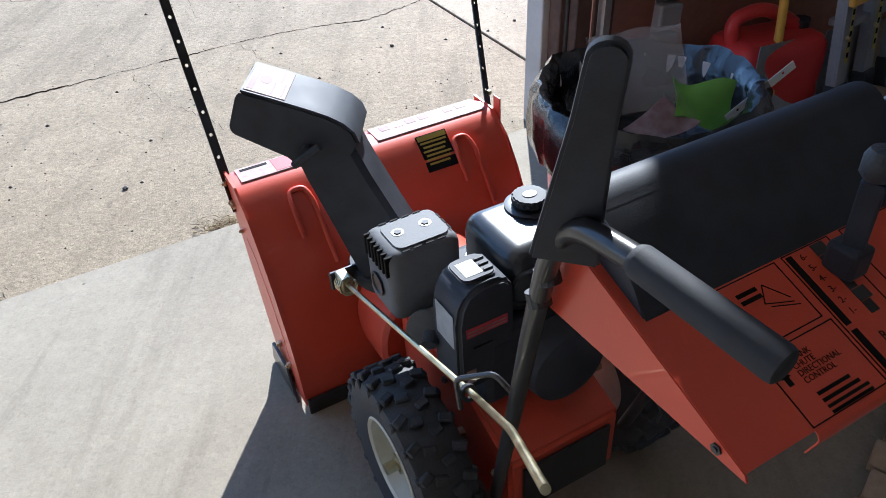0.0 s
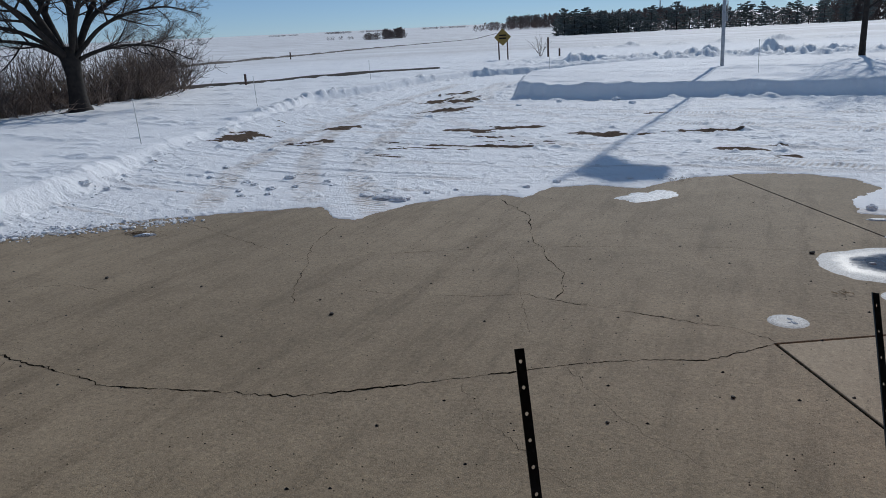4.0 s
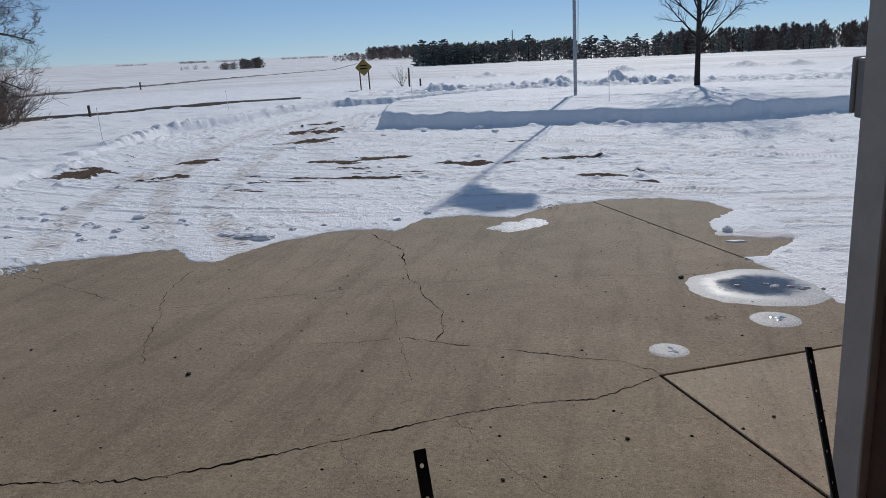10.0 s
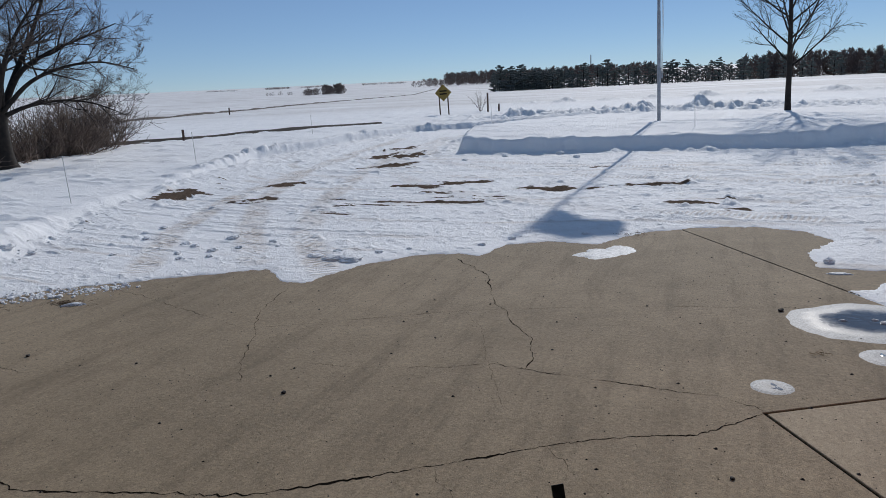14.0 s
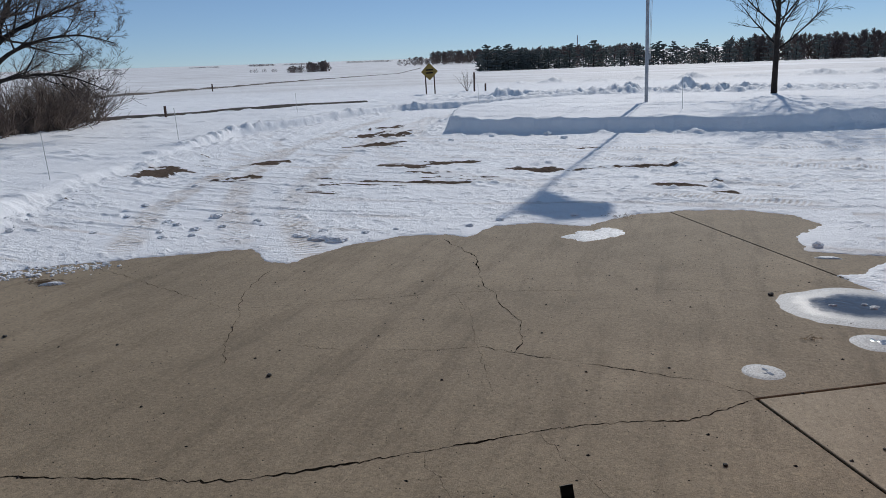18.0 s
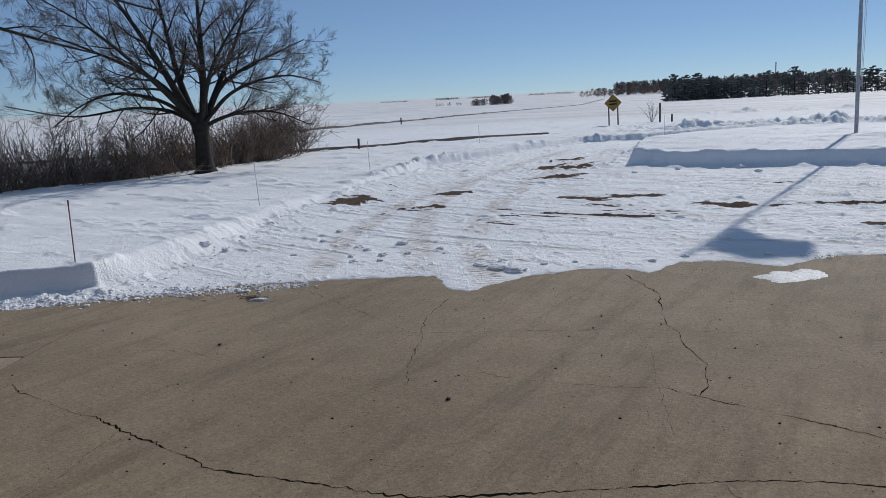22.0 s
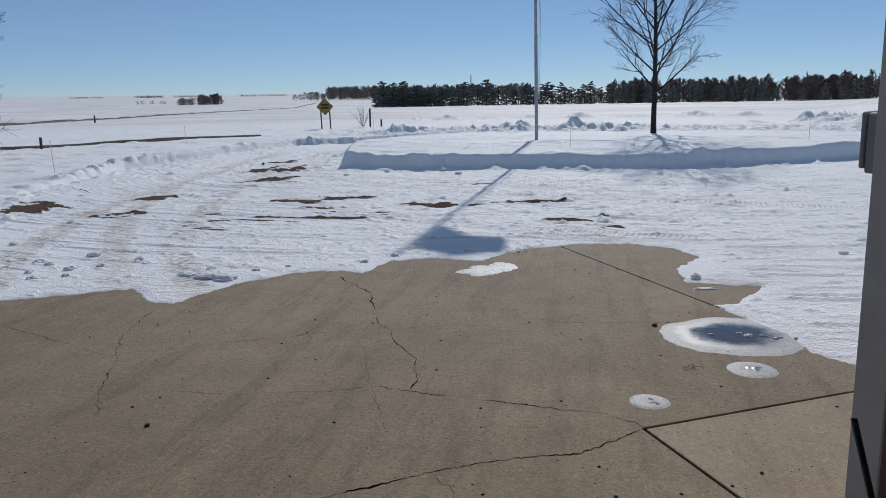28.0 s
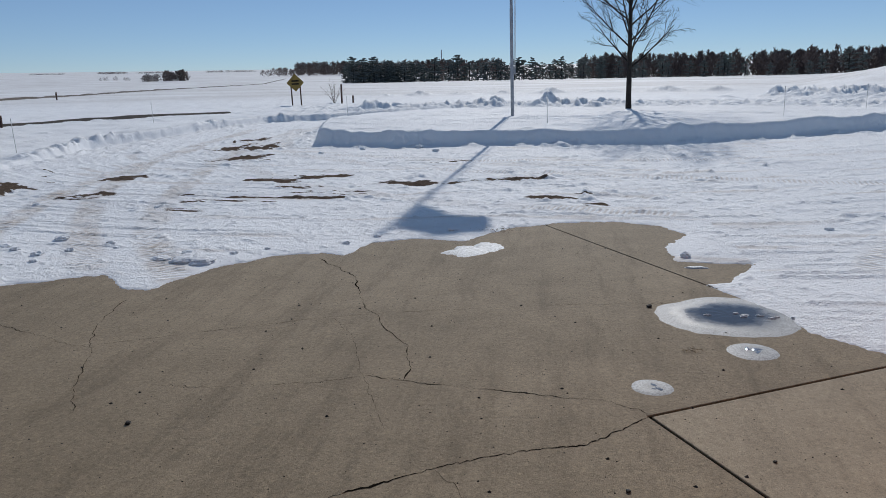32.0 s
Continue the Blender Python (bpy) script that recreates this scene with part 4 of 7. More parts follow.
    # drift cutters: tall perforated bars bolted to both ends
    for s_, foot, tip in ((-1, (-0.34, -0.005, 0.44), (-0.346, 0.22, 0.972)), (1, (0.344, -0.03, 0.48), (0.432, 0.245, 1.011))):
        f, t_ = Vector(foot), Vector(tip)
        bm = perforated((t_ - f).length, 0.021, 0.003, 0.0525, 0.0042)
        bm.transform(along(f, t_) @ pose(0, 0, 0, 0, 0, 38 if s_ > 0 else 8))
        dc = part("drift_cutter", bm, BLACKMETAL, sb, "black perforated steel drift cutter bar")
        bolt(dc, f + (t_ - f) * 0.04 + Vector((0.004 * s_, 0, 0)), (s_, -0.1, 0), 0.009, 0.006)
        bolt(dc, f + (t_ - f) * 0.12 + Vector((0.004 * s_, 0, 0)), (s_, -0.1, 0), 0.008, 0.006)
        if s_ > 0:
            part("mounting_strap", box((0.345, -0.075, 0.45), (0.349, -0.045, 0.56), None, 0.001, 1), RED, dc)
    # impeller drum and chute ring
    drum = revolve([(0.0, -0.25), (0.17, -0.25), (0.175, -0.27), (0.175, -0.39), (0.165, -0.4), (0.0, -0.4)], 40, "z")
    drum.transform(Matrix(((1, 0, 0, 0), (0, 0, 1, 0), (0, 1, 0, 0.215), (0, 0, 0, 1))))
    smooth(part("impeller_housing", drum, RED, sb), 40)
    ring = revolve([(0.07, 0.37), (0.1, 0.37), (0.105, 0.385), (0.1, 0.4), (0.07, 0.4)], 32, "z")
    ring.transform(Matrix.Translation((-0.09, -0.33, 0.015)))
    smooth(part("chute_ring", ring, BLACKPL, sb), 40)
    # discharge chute, turned to the left
    cm = Matrix.Translation((-0.296, -0.233, 0.0)) @ pose(0, 0, 0, 0, 0, 59.2)
    def shell(profile_back, half, depth, thick=0.004):
        """A U of back wall and two sides, open to the front (y+)."""
        bm = bmesh.new()
        rows = []
        for (yb, z), d in zip(profile_back, depth):
            hw = half
            ring_ = [(-hw, yb + d), (-hw, yb + 0.012), (-hw + 0.012, yb), (hw - 0.012, yb), (hw, yb + 0.012), (hw, yb + d)]
            inner = [(-hw + thick, yb + d), (-hw + thick, yb + 0.014), (-hw + 0.014, yb + thick), (hw - 0.014, yb + thick), (hw - thick, yb + 0.014), (hw - thick, yb + d)]
            rows.append([bm.verts.new((x, y, z)) for x, y in ring_ + inner[::-1]])
        k = len(rows[0])
        for a, b in zip(rows, rows[1:]):
            for j in range(k):
                bm.faces.new((a[j], a[(j + 1) % k], b[(j + 1) % k], b[j]))
        bm.faces.new(rows[0])
        bm.faces.new(rows[-1])
        bmesh.ops.recalc_face_normals(bm, faces=bm.faces[:])
        bm.transform(cm)
        return bm
    ch = part("chute", shell([(-0.335, 0.385), (-0.292, 0.47), (-0.269, 0.516), (-0.244, 0.57), (-0.205, 0.66), (-0.178, 0.732)], 0.055, [0.16, 0.145, 0.136, 0.128, 0.118, 0.11]), BLACKPL, sb, "black plastic discharge chute")
    smooth(ch, 40)
    # deflector: top sheet bent over, with cheeks down both sides
    dt = [(-0.193, 0.735), (-0.187, 0.755), (-0.17, 0.773), (-0.145, 0.788), (-0.11, 0.803), (-0.05, 0.826), (0.0, 0.844)]
    df = curved_sheet(dt[::-1], -0.062, 0.062, 0.004)
    df.transform(cm)
    dfl = part("deflector", df, BLACKPL, sb, "black plastic chute deflector with a worn top")
    smooth(dfl, 30)
    mm = Matrix(((0, 0, 1, 0), (1, 0, 0, 0), (0, 1, 0, 0), (0, 0, 0, 1)))
    for s_ in (-1, 1):
        cheek = dt + [(0.01, 0.836), (0.034, 0.778), (0.03, 0.764), (-0.06, 0.712), (-0.08, 0.69), (-0.14, 0.688), (-0.18, 0.715)]
        smooth(part("cheek", prism(cheek, s_ * 0.062 - 0.003, s_ * 0.062 + 0.003, cm @ mm, 0.0024, 2), BLACKPL, dfl), 50)
    lb = cm @ Matrix.Translation((0, 0, 0.8492)) @ pose(0, 0, 0, 20.2, 0, 0)
    part("deflector_label", box((-0.056, -0.078, -0.0006), (0.056, -0.006, 0.0006), lb, 0.0003, 1), STRIP, dfl, "faded white and red danger label")
    part("label_print", box((-0.05, -0.02, 0.0006), (0.05, -0.009, 0.0009), lb), FADED, dfl)
    part("label_print", prism([(0.016 * math.cos(radians(20 * k)), -0.034 + 0.011 * math.sin(radians(20 * k))) for k in range(18)], 0.0006, 0.0009, lb), FADED, dfl)
    for k in range(3):
        part("label_print", box((-0.05 + 0.052 * (k % 2), -0.072 + 0.009 * k, 0.0006), (0.046 * (k % 2), -0.068 + 0.009 * k, 0.0009), lb), FADED, dfl)
    kn = tube([cm @ Vector((-0.066, -0.102, 0.727)), cm @ Vector((-0.082, -0.102, 0.727))], 0.014, 12)
    add_box(kn, (-0.006, -0.034, -0.007), (0.006, 0.034, 0.007), cm @ Matrix.Translation((-0.088, -0.102, 0.727)) @ pose(0, 0, 0, -35, 0, 0), 0.003, 1)
    part("wing_knob", kn, BLACKPL, dfl, "black wing knob")
    # tractor frame and belt cover
    fr = part("frame", prism([(-0.4, 0.1), (-0.4, 0.33), (-0.7, 0.32), (-0.83, 0.27), (-0.83, 0.12), (-0.78, 0.1)], -0.125, 0.125, mm, 0.008), RED, sb, "red steel tractor frame")
    bolt(fr, (-0.126, -0.6, 0.29), (-1, 0, 0), 0.008, 0.005, BLACKMETAL)
    bolt(fr, (-0.126, -0.78, 0.2), (-1, 0, 0), 0.008, 0.005)
    part("rear_panel", box((-0.1, -0.838, 0.13), (0.1, -0.831, 0.25), None, 0.002, 1), BLACKMETAL, fr)
    part("belt_cover", box((-0.11, -0.47, 0.3), (0.11, -0.405, 0.44), None, 0.02), BLACKPL, sb)
    part("axle", tube([(-0.22, -0.66, 0.193), (0.22, -0.66, 0.193)], 0.012, 12), STEEL, sb)
    wheel(sb, -1)
    wheel(sb, 1)
    engine(sb)
    controls(sb)
    return sb


def engine(sb):
    e = part("engine", box((-0.12, -0.74, 0.33), (0.13, -0.47, 0.5), None, 0.02), BLACKPL, sb, "black petrol engine")
    # exhaust guard with slots and two bolts
    mg = part("exhaust_guard", box((-0.212, -0.592, 0.47), (-0.068, -0.475, 0.622), None, 0.022, 4), GREYMETAL, e, "grey metal exhaust guard")
    smooth(mg, 50)
    part("raised_top", prism(rrect(0.108, 0.082, 0.018), 0.6215, 0.6245, Matrix.Translation((-0.135, -0.536, 0)), 0.001, 1), GREYMETAL, mg)
    for x in (-0.165, -0.11):
        part("bolt_cup", prism([(0.012 * math.cos(radians(30 * k)), 0.012 * math.sin(radians(30 * k))) for k in range(12)], 0.6245, 0.6252, Matrix.Translation((x, -0.53, 0))), BLACKMETAL, mg)
        part("bolt", prism([(0.0075 * math.cos(radians(60 * k)), 0.0075 * math.sin(radians(60 * k))) for k in range(6)], 0.6253, 0.6268, Matrix.Translation((x, -0.53, 0)), 0.0005, 1), GREYMETAL, mg)
    slot = box((-0.0075, -0.0018, -0.0005), (0.0075, 0.0018, 0.0008))
    first = part("slot", slot, DECALK, mg)
    spots = [(x, y, 0) for x in (-0.175, -0.152, -0.129, -0.106) for y in (-0.583, -0.488)] + [(x, y, 90) for x in (-0.078,) for y in (-0.56, -0.54, -0.52)]
    for k, (x, y, a) in enumerate(spots):
        ob = first if k == 0 else first.copy()
        if k:
            scene.collection.objects.link(ob)
        ob.matrix_basis = pose(x, y, 0.6218, 0, 0, a)
    for k in range(7):
        sl = part("louvre", box((-0.2155, -0.58 + k * 0.014, 0.575), (-0.1985, -0.5735 + k * 0.014, 0.617), None, 0.001, 1), DECALK, mg)
    op = revolve([(0.0, 0.0), (0.018, 0.0), (0.02, 0.003), (0.024, 0.003), (0.024, 0)], 20)
    op.transform(Matrix.Translation((-0.214, -0.53, 0.53)) @ Matrix.Diagonal((-1, 1, 1, 1)))
    part("outlet", op, BLACKMETAL, mg)
    # muffler shield below and choke plate
    part("intake_plate", prism([(0.032 * math.cos(radians(20 * k)), 0.04 * math.sin(radians(20 * k))) for k in range(18)], -0.004, 0.004, Matrix.Translation((-0.175, -0.625, 0.47)) @ pose(0, 0, 0, 70, 0, -35), 0.001, 1), GREYMETAL, e)
    part("choke_knob", tube([(-0.17, -0.645, 0.475), (-0.185, -0.662, 0.468)], 0.014, 16), BLACKPL, e)
    # air cleaner cover
    am = Matrix.Translation((-0.112, -0.694, 0))
    ac = part("air_cleaner_cover", bmesh.new(), BLACKPL, e, "dark grey air cleaner cover")
    t = bmesh.new()
    prof = [(-0.056, 0.40), (-0.056, 0.555), (-0.05, 0.59), (-0.036, 0.615), (-0.012, 0.626), (0.012, 0.628), (0.036, 0.624), (0.05, 0.612), (0.056, 0.585), (0.056, 0.40)]
    m2 = Matrix(((1, 0, 0, 0), (0, 0, 1, 0), (0, 1, 0, 0), (0, 0, 0, 1)))
    add_prism(t, prof, -0.045, 0.045, am @ m2, 0.008, 3)
    t.to_mesh(ac.data)
    t.free()
    smooth(ac, 40)
    part("raised_cap", prism(rrect(0.066, 0.062, 0.016), 0.6275, 0.633, am, 0.0022, 2), BLACKPL, ac)
    part("sticker", box((-0.022, -0.02, 0.633), (0.01, 0.018, 0.6336), am), SILVER, ac, "white printed sticker")
    for k in range(3):
        part("vent_rib", box((0.012 + k * 0.0, -0.02 + k * 0.015, 0.633), (0.03, -0.015 + k * 0.015, 0.636), am, 0.001, 1), BLACKPL, ac)
    part("side_sticker", box((-0.0565, -0.03, 0.5), (-0.0555, 0.028, 0.572), am), SILVER, ac, "grey silver side label")
    part("warning_strip", box((-0.04, -0.0462, 0.528), (0.04, -0.0452, 0.548), am), DECALR, ac, "red warning strip with unreadable print")
    for k in range(2):
        part("print_line", box((-0.037, -0.0468, 0.532 + 0.007 * k), (0.037, -0.0462, 0.5345 + 0.007 * k), am), DECAL, ac)
    part("cover_latch", box((-0.03, -0.05, 0.498), (0.012, -0.045, 0.503), am, 0.001, 1), BLACKMETAL, ac)
    part("symbol_label", box((-0.042, -0.0462, 0.42), (-0.024, -0.0452, 0.452), am), DECAL, ac)
    # fuel tank, glossy black with its cap
    tk = part("fuel_tank", box((-0.052, -0.725, 0.5), (0.145, -0.548, 0.638), None, 0.034, 5), BLACKMETAL, e, "glossy black steel fuel tank")
    smooth(tk, 50)
    part("tank_seam", prism(rrect(0.206, 0.186, 0.036), 0.535, 0.541, Matrix.Translation((0.0465, -0.6365, 0)), 0.002, 1), BLACKMETAL, tk)
    fn = revolve([(0.046, 0.632), (0.046, 0.642), (0.03, 0.646), (0.0, 0.646)], 28, "z")
    fn.transform(Matrix.Translation((0.064, -0.605, 0)))
    smooth(part("filler_neck", fn, BLACKMETAL, tk), 40)
    cap = prism([((0.034 - 0.002 * (k % 2)) * math.cos(radians(10 * k)), (0.034 - 0.002 * (k % 2)) * math.sin(radians(10 * k))) for k in range(36)], 0.646, 0.662, Matrix.Translation((0.064, -0.605, 0)), 0.003, 2)
    cp = part("fuel_cap", cap, BLACKPL, tk, "black ribbed fuel cap")
    part("cap_badge", prism([(0.014 * math.cos(radians(20 * k)), 0.011 * math.sin(radians(20 * k))) for k in range(18)], 0.662, 0.6635, Matrix.Translation((0.064, -0.605, 0)), 0.0004, 1), SILVER, cp)
    # spark lead, breather and starter housing
    pr = part("primer", prism([(0.03 * math.cos(radians(20 * k)), 0.022 * math.sin(radians(20 * k))) for k in range(18)], 0.59, 0.606, Matrix.Translation((0.02, -0.735, 0)), 0.004, 2), BLACKMETAL, e)
    part("spark_lead", tube(rounded([(-0.04, -0.7, 0.53), (-0.04, -0.72, 0.6), (0.0, -0.74, 0.615), (0.02, -0.735, 0.606)], 0.03, 5), 0.0045, 8), RUBBER, e)
    st = revolve([(0.0, 0.0), (0.045, 0.0), (0.075, -0.015), (0.08, -0.04), (0.08, -0.07)], 32, "z")
    st.transform(Matrix.Translation((0.02, -0.815, 0.42)) @ pose(0, 0, 0, -90, 0, 0) @ Matrix.Diagonal((1, 1, -1, 1)))
    smooth(part("recoil_starter", st, BLACKPL, e, "black recoil starter housing"), 40)
    part("starter_grip", box((0.05, -0.86, 0.49), (0.11, -0.835, 0.51), None, 0.008, 2), BLACKPL, e)
    part("fuel_line", tube(rounded([(0.1, -0.72, 0.5), (0.12, -0.8, 0.4), (0.16, -0.9, 0.33), (0.2, -0.86, 0.22)], 0.05, 5), 0.004, 8), RUBBER, e)


def controls(sb):
    # handlebars: tubes up from the frame, bent back to the grips
    for s_ in (-1, 1):
        pts = [(s_ * 0.15, -0.82, 0.2), (s_ * 0.19, -0.94, 0.6), (s_ * 0.216, -1.005, 0.8), (s_ * 0.228, -1.045, 0.93), (s_ * 0.236, -1.085, 1.0), (s_ * 0.236, -1.17, 1.012), (s_ * 0.225, -1.26, 1.003)]
        hb = part("handlebar", tube(rounded(pts, 0.05, 6), 0.0118, 16), BLACKMETAL, sb, "black bent tube handlebar")
        smooth(hb, 60)
        a, b = Vector((s_ * 0.237, -1.165, 1.012)), Vector((s_ * 0.222, -1.3, 0.999))
        u = b - a
        g = part("grip", tube([a, a + u * 0.03, a + u * 0.05, a + u * 0.95, a + u * 0.985, b], [0.0125, 0.0148, 0.0152, 0.0158, 0.0148, 0.011], 20), FOAM, hb, "black foam grip")
        smooth(g, 40)
        bolt(hb, (s_ * 0.218, -1.1, 0.985), (s_, 0.2, 0.3), 0.009, 0.008)
        for zz in (0.9, 0.86):
            q = Vector((s_ * 0.222, -1.03 + (zz - 0.88) * -0.35, zz))
            part("cable_clip", tube([q + Vector((0, -0.004, -0.008)), q + Vector((0, 0.004, 0.008))], 0.0135, 12), RUBBER, hb)
        # paddle lever, raised
        tip, root = Vector((s_ * 0.25, -1.132, 1.182)), Vector((s_ * 0.230, -1.069, 0.945))
        zd = (tip - root).normalized()
        wd_ = Vector((0.75, 0.66 * s_, 0.0))
        wd_ = (wd_ - zd * wd_.dot(zd)).normalized()
        nd = zd.cross(wd_)
        pm = Matrix(((wd_.x, nd.x, zd.x, root.x), (wd_.y, nd.y, zd.y, root.y), (wd_.z, nd.z, zd.z, root.z), (0, 0, 0, 1)))
        n = (tip - root).length
        outline = [(-0.032, 0), (-0.026, n * 0.3), (-0.018, n * 0.7)] + [(0.016 * math.cos(radians(a)), n - 0.016 + 0.016 * math.sin(radians(a))) for a in range(180, -1, -18)] + [(0.018, n * 0.7), (0.026, n * 0.3), (0.034, 0)]
        m2 = Matrix(((1, 0, 0, 0), (0, 0, 1, 0), (0, 1, 0, 0), (0, 0, 0, 1)))
        pad = prism(outline, -0.006, 0.006, pm @ m2, 0.003, 2)
        smooth(part("clutch_lever", pad, BLACKPL, sb, "black plastic clutch lever, raised"), 45)
    # dash panel: slopes down to the back, with tapering sides and a rolled rear lip
    y0, z0, y1, z1 = -1.06, 0.936, -1.285, 0.852
    sl = math.degrees(math.atan2(z1 - z0, y0 - y1))
    dm = Matrix.Translation((0, y1, z1)) @ pose(0, 0, 0, -sl, 0, 0)
    depth = math.hypot(y0 - y1, z0 - z1)
    dash = part("dash_panel", box((-0.203, 0, -0.002), (0.203, depth, 0), dm), RED, sb, "red painted steel control panel with black print")
    for s_ in (-1, 1):
        m = Matrix(((0, 0, 1, 0), (1, 0, 0, 0), (0, 1, 0, 0), (0, 0, 0, 1)))
        sd = part("side_skirt", prism([(y0 + 0.0, z0 - 0.001), (y1, z1 - 0.001), (y1 - 0.004, z1 - 0.008), (-1.0, 0.835), (-0.985, 0.85)], s_ * 0.203 - 0.0012, s_ * 0.203 + 0.0012, m), RED, dash)
        bolt(sd, (s_ * 0.2045, -1.255, 0.853), (s_, 0, 0), 0.006, 0.002, BLACKMETAL)
    lip = curved_sheet([(0.0, -0.001)] + [(-0.008 * math.sin(radians(a)), -0.009 + 0.008 * math.cos(radians(a))) for a in range(15, 100, 15)] + [(-0.009, -0.03)], -0.12, 0.203, 0.0015)
    lip.transform(dm)
    part("rear_lip", lip, RED, dash)
    # print on the panel
    def mark(x0, v0, x1, v1, mat_=DECALK, name="print"):
        return part(name, box((x0, v0, 0.0003), (x1, v1, 0.0008), dm), mat_, dash)
    def frame_(x0, v0, x1, v1, w=0.0012):
        for a in ((x0, v0, x1, v0 + w), (x0, v1 - w, x1, v1), (x0, v0 + w, x0 + w, v1 - w), (x1 - w, v0 + w, x1, v1 - w)):
            mark(*a, name="print_border")
    frame_(-0.12, 0.002, -0.02, 0.075)
    frame_(-0.118, 0.08, -0.026, 0.148)
    frame_(-0.016, 0.002, 0.052, 0.149)
    frame_(0.07, 0.002, 0.19, 0.149)
    def words(text, x, v, size):
        lettering(text, size, DECALK, dash, dm @ Matrix.Translation((x, v, 0.0004)))
    for k, wd in enumerate(("CRANK", "CHUTE", "DIRECTIONAL", "CONTROL")):
        words(wd, -0.094, 0.058 - k * 0.0075, 0.0085)
    for k in range(2):
        mark(-0.092, 0.022 - k * 0.007, -0.05 + 0.006 * k, 0.0255 - k * 0.007)
        mark(-0.092, 0.009 - k * 0.0055, -0.038, 0.012 - k * 0.0055)
    for k in range(2):
        mark(-0.092, 0.13 - k * 0.008, -0.066, 0.1345 - k * 0.008)
    for k, n_ in enumerate("654321"):
        words(n_ + "-", 0.004, 0.136 - k * 0.0135, 0.0105)
    words("R-", 0.012, 0.034, 0.014)
    mark(-0.012, 0.062, -0.004, 0.146, name="speed_bar")
    mark(-0.012, 0.006, -0.004, 0.056, name="speed_bar")
    for a in ((-0.108, 0.048), (-0.108, 0.128)):
        arr = prism([(a[0] - 0.006, a[1]), (a[0], a[1] + 0.007), (a[0] + 0.006, a[1]), (a[0] + 0.003, a[1]), (a[0] + 0.003, a[1] - 0.008), (a[0] - 0.003, a[1] - 0.008), (a[0] - 0.003, a[1])], 0.0003, 0.0008, dm)
        part("arrow_mark", arr, DECALK, dash)
    chm = bmesh.new()
    for p, q in (((-0.07, 0.115), (-0.058, 0.133)), ((-0.058, 0.133), (-0.04, 0.11)), ((-0.07, 0.115), (-0.04, 0.105)), ((-0.066, 0.11), (-0.036, 0.1))):
        add_tube(chm, [dm @ Vector((*p, 0.0005)), dm @ Vector((*q, 0.0005))], 0.0006, 5)
    part("chute_symbol", chm, DECALK, dash)
    # stepped shift gate and lever
    for k in range(6):
        part("gate_step", box((0.024, 0.0605 + k * 0.0145, 0.0002), (0.036 + (k % 2) * 0.006, 0.0745 + k * 0.0145, 0.0007), dm), BLACKMETAL, dash)
    lv = bmesh.new()
    add_box(lv, (0.02, -1.2, 0.89), (0.05, -1.165, 0.925), pose(0, 0, 0), 0.005, 2)
    add_prism(lv, rrect(0.022, 0.01, 0.004), 0, 0.1, along((0.035, -1.184, 0.9), (0.026, -1.187, 1.01)), 0.0015, 1)
    sh = part("shift_lever", lv, BLACKPL, sb, "black shift lever")
    kb = revolve([(0, 0.028), (0.012, 0.026), (0.016, 0.018), (0.016, 0.002), (0.011, -0.004), (0, -0.004)], 20, "z")
    kb.transform(Matrix.Translation((0.026, -1.187, 1.008)))
    smooth(part("knob", kb, RUBBER, sh), 40)
    # black console cover ahead of the dash, rounded over its top
    prof = [(-1.148, 0.9), (-1.125, 0.93), (-1.085, 0.975)] + arc(-1.045, 0.962, 0.032, 140, 20, 8) + [(-1.0, 0.93), (-0.99, 0.86)]
    cv = part("console_cover", curved_sheet(prof, -0.19, 0.215, 0.004), BLACKPL, sb, "black curved console cover")
    smooth(cv, 50)
    for s_, x in ((-1, -0.19), (1, 0.215)):
        m = Matrix(((0, 0, 1, 0), (1, 0, 0, 0), (0, 1, 0, 0), (0, 0, 0, 1)))
        part("end_cap", prism([(-1.148, 0.896)] + prof[1:] , x - 0.001, x + 0.001, m), BLACKPL, cv)
    # chute crank rod with its joint and bracket
    j = Vector((-0.221, -0.36, 0.414))
    rod = part("chute_crank_rod", tube(rounded([j, (-0.222, -0.885, 0.57), (-0.28, -1.06, 0.72), (-0.34, -1.2, 0.83)], 0.02, 4), 0.0052, 12), STEEL, sb, "zinc-plated chute crank rod")
    smooth(rod, 60)
    coil = [j + Vector((0.0, 0.02, -0.008)) + Matrix.Rotation(radians(-15), 3, "X") @ Vector((0.019 * math.cos(radians(40 * k)), -0.0011 * k, 0.019 * math.sin(radians(40 * k)))) for k in range(38)]
    part("coil", tube(coil, 0.0022, 6), STEEL, rod)
    part("yoke", box((-0.012, -0.012, -0.018), (0.012, 0.03, 0.018), Matrix.Translation(j), 0.004, 2), STEEL, rod)
    part("worm_bracket", box((-0.245, -0.335, 0.385), (-0.14, -0.325, 0.43), None, 0.003, 1), BLACKMETAL, sb)
    br = tube(rounded([(-0.235, -0.86, 0.53), (-0.238, -0.855, 0.59), (-0.2, -0.9, 0.62), (-0.188, -0.94, 0.6)], 0.012, 4), 0.0045, 8)
    part("rod_bracket", br, BLACKMETAL, sb)
    ey = revolve([(0.008, -0.004), (0.014, -0.004), (0.014, 0.004), (0.008, 0.004), (0.008, -0.004)], 16, "z")
    ey.transform(along((-0.222, -0.862, 0.558), (-0.222, -0.9, 0.572)))
    part("rod_eye", ey, BLACKMETAL, sb)


snow_blower()


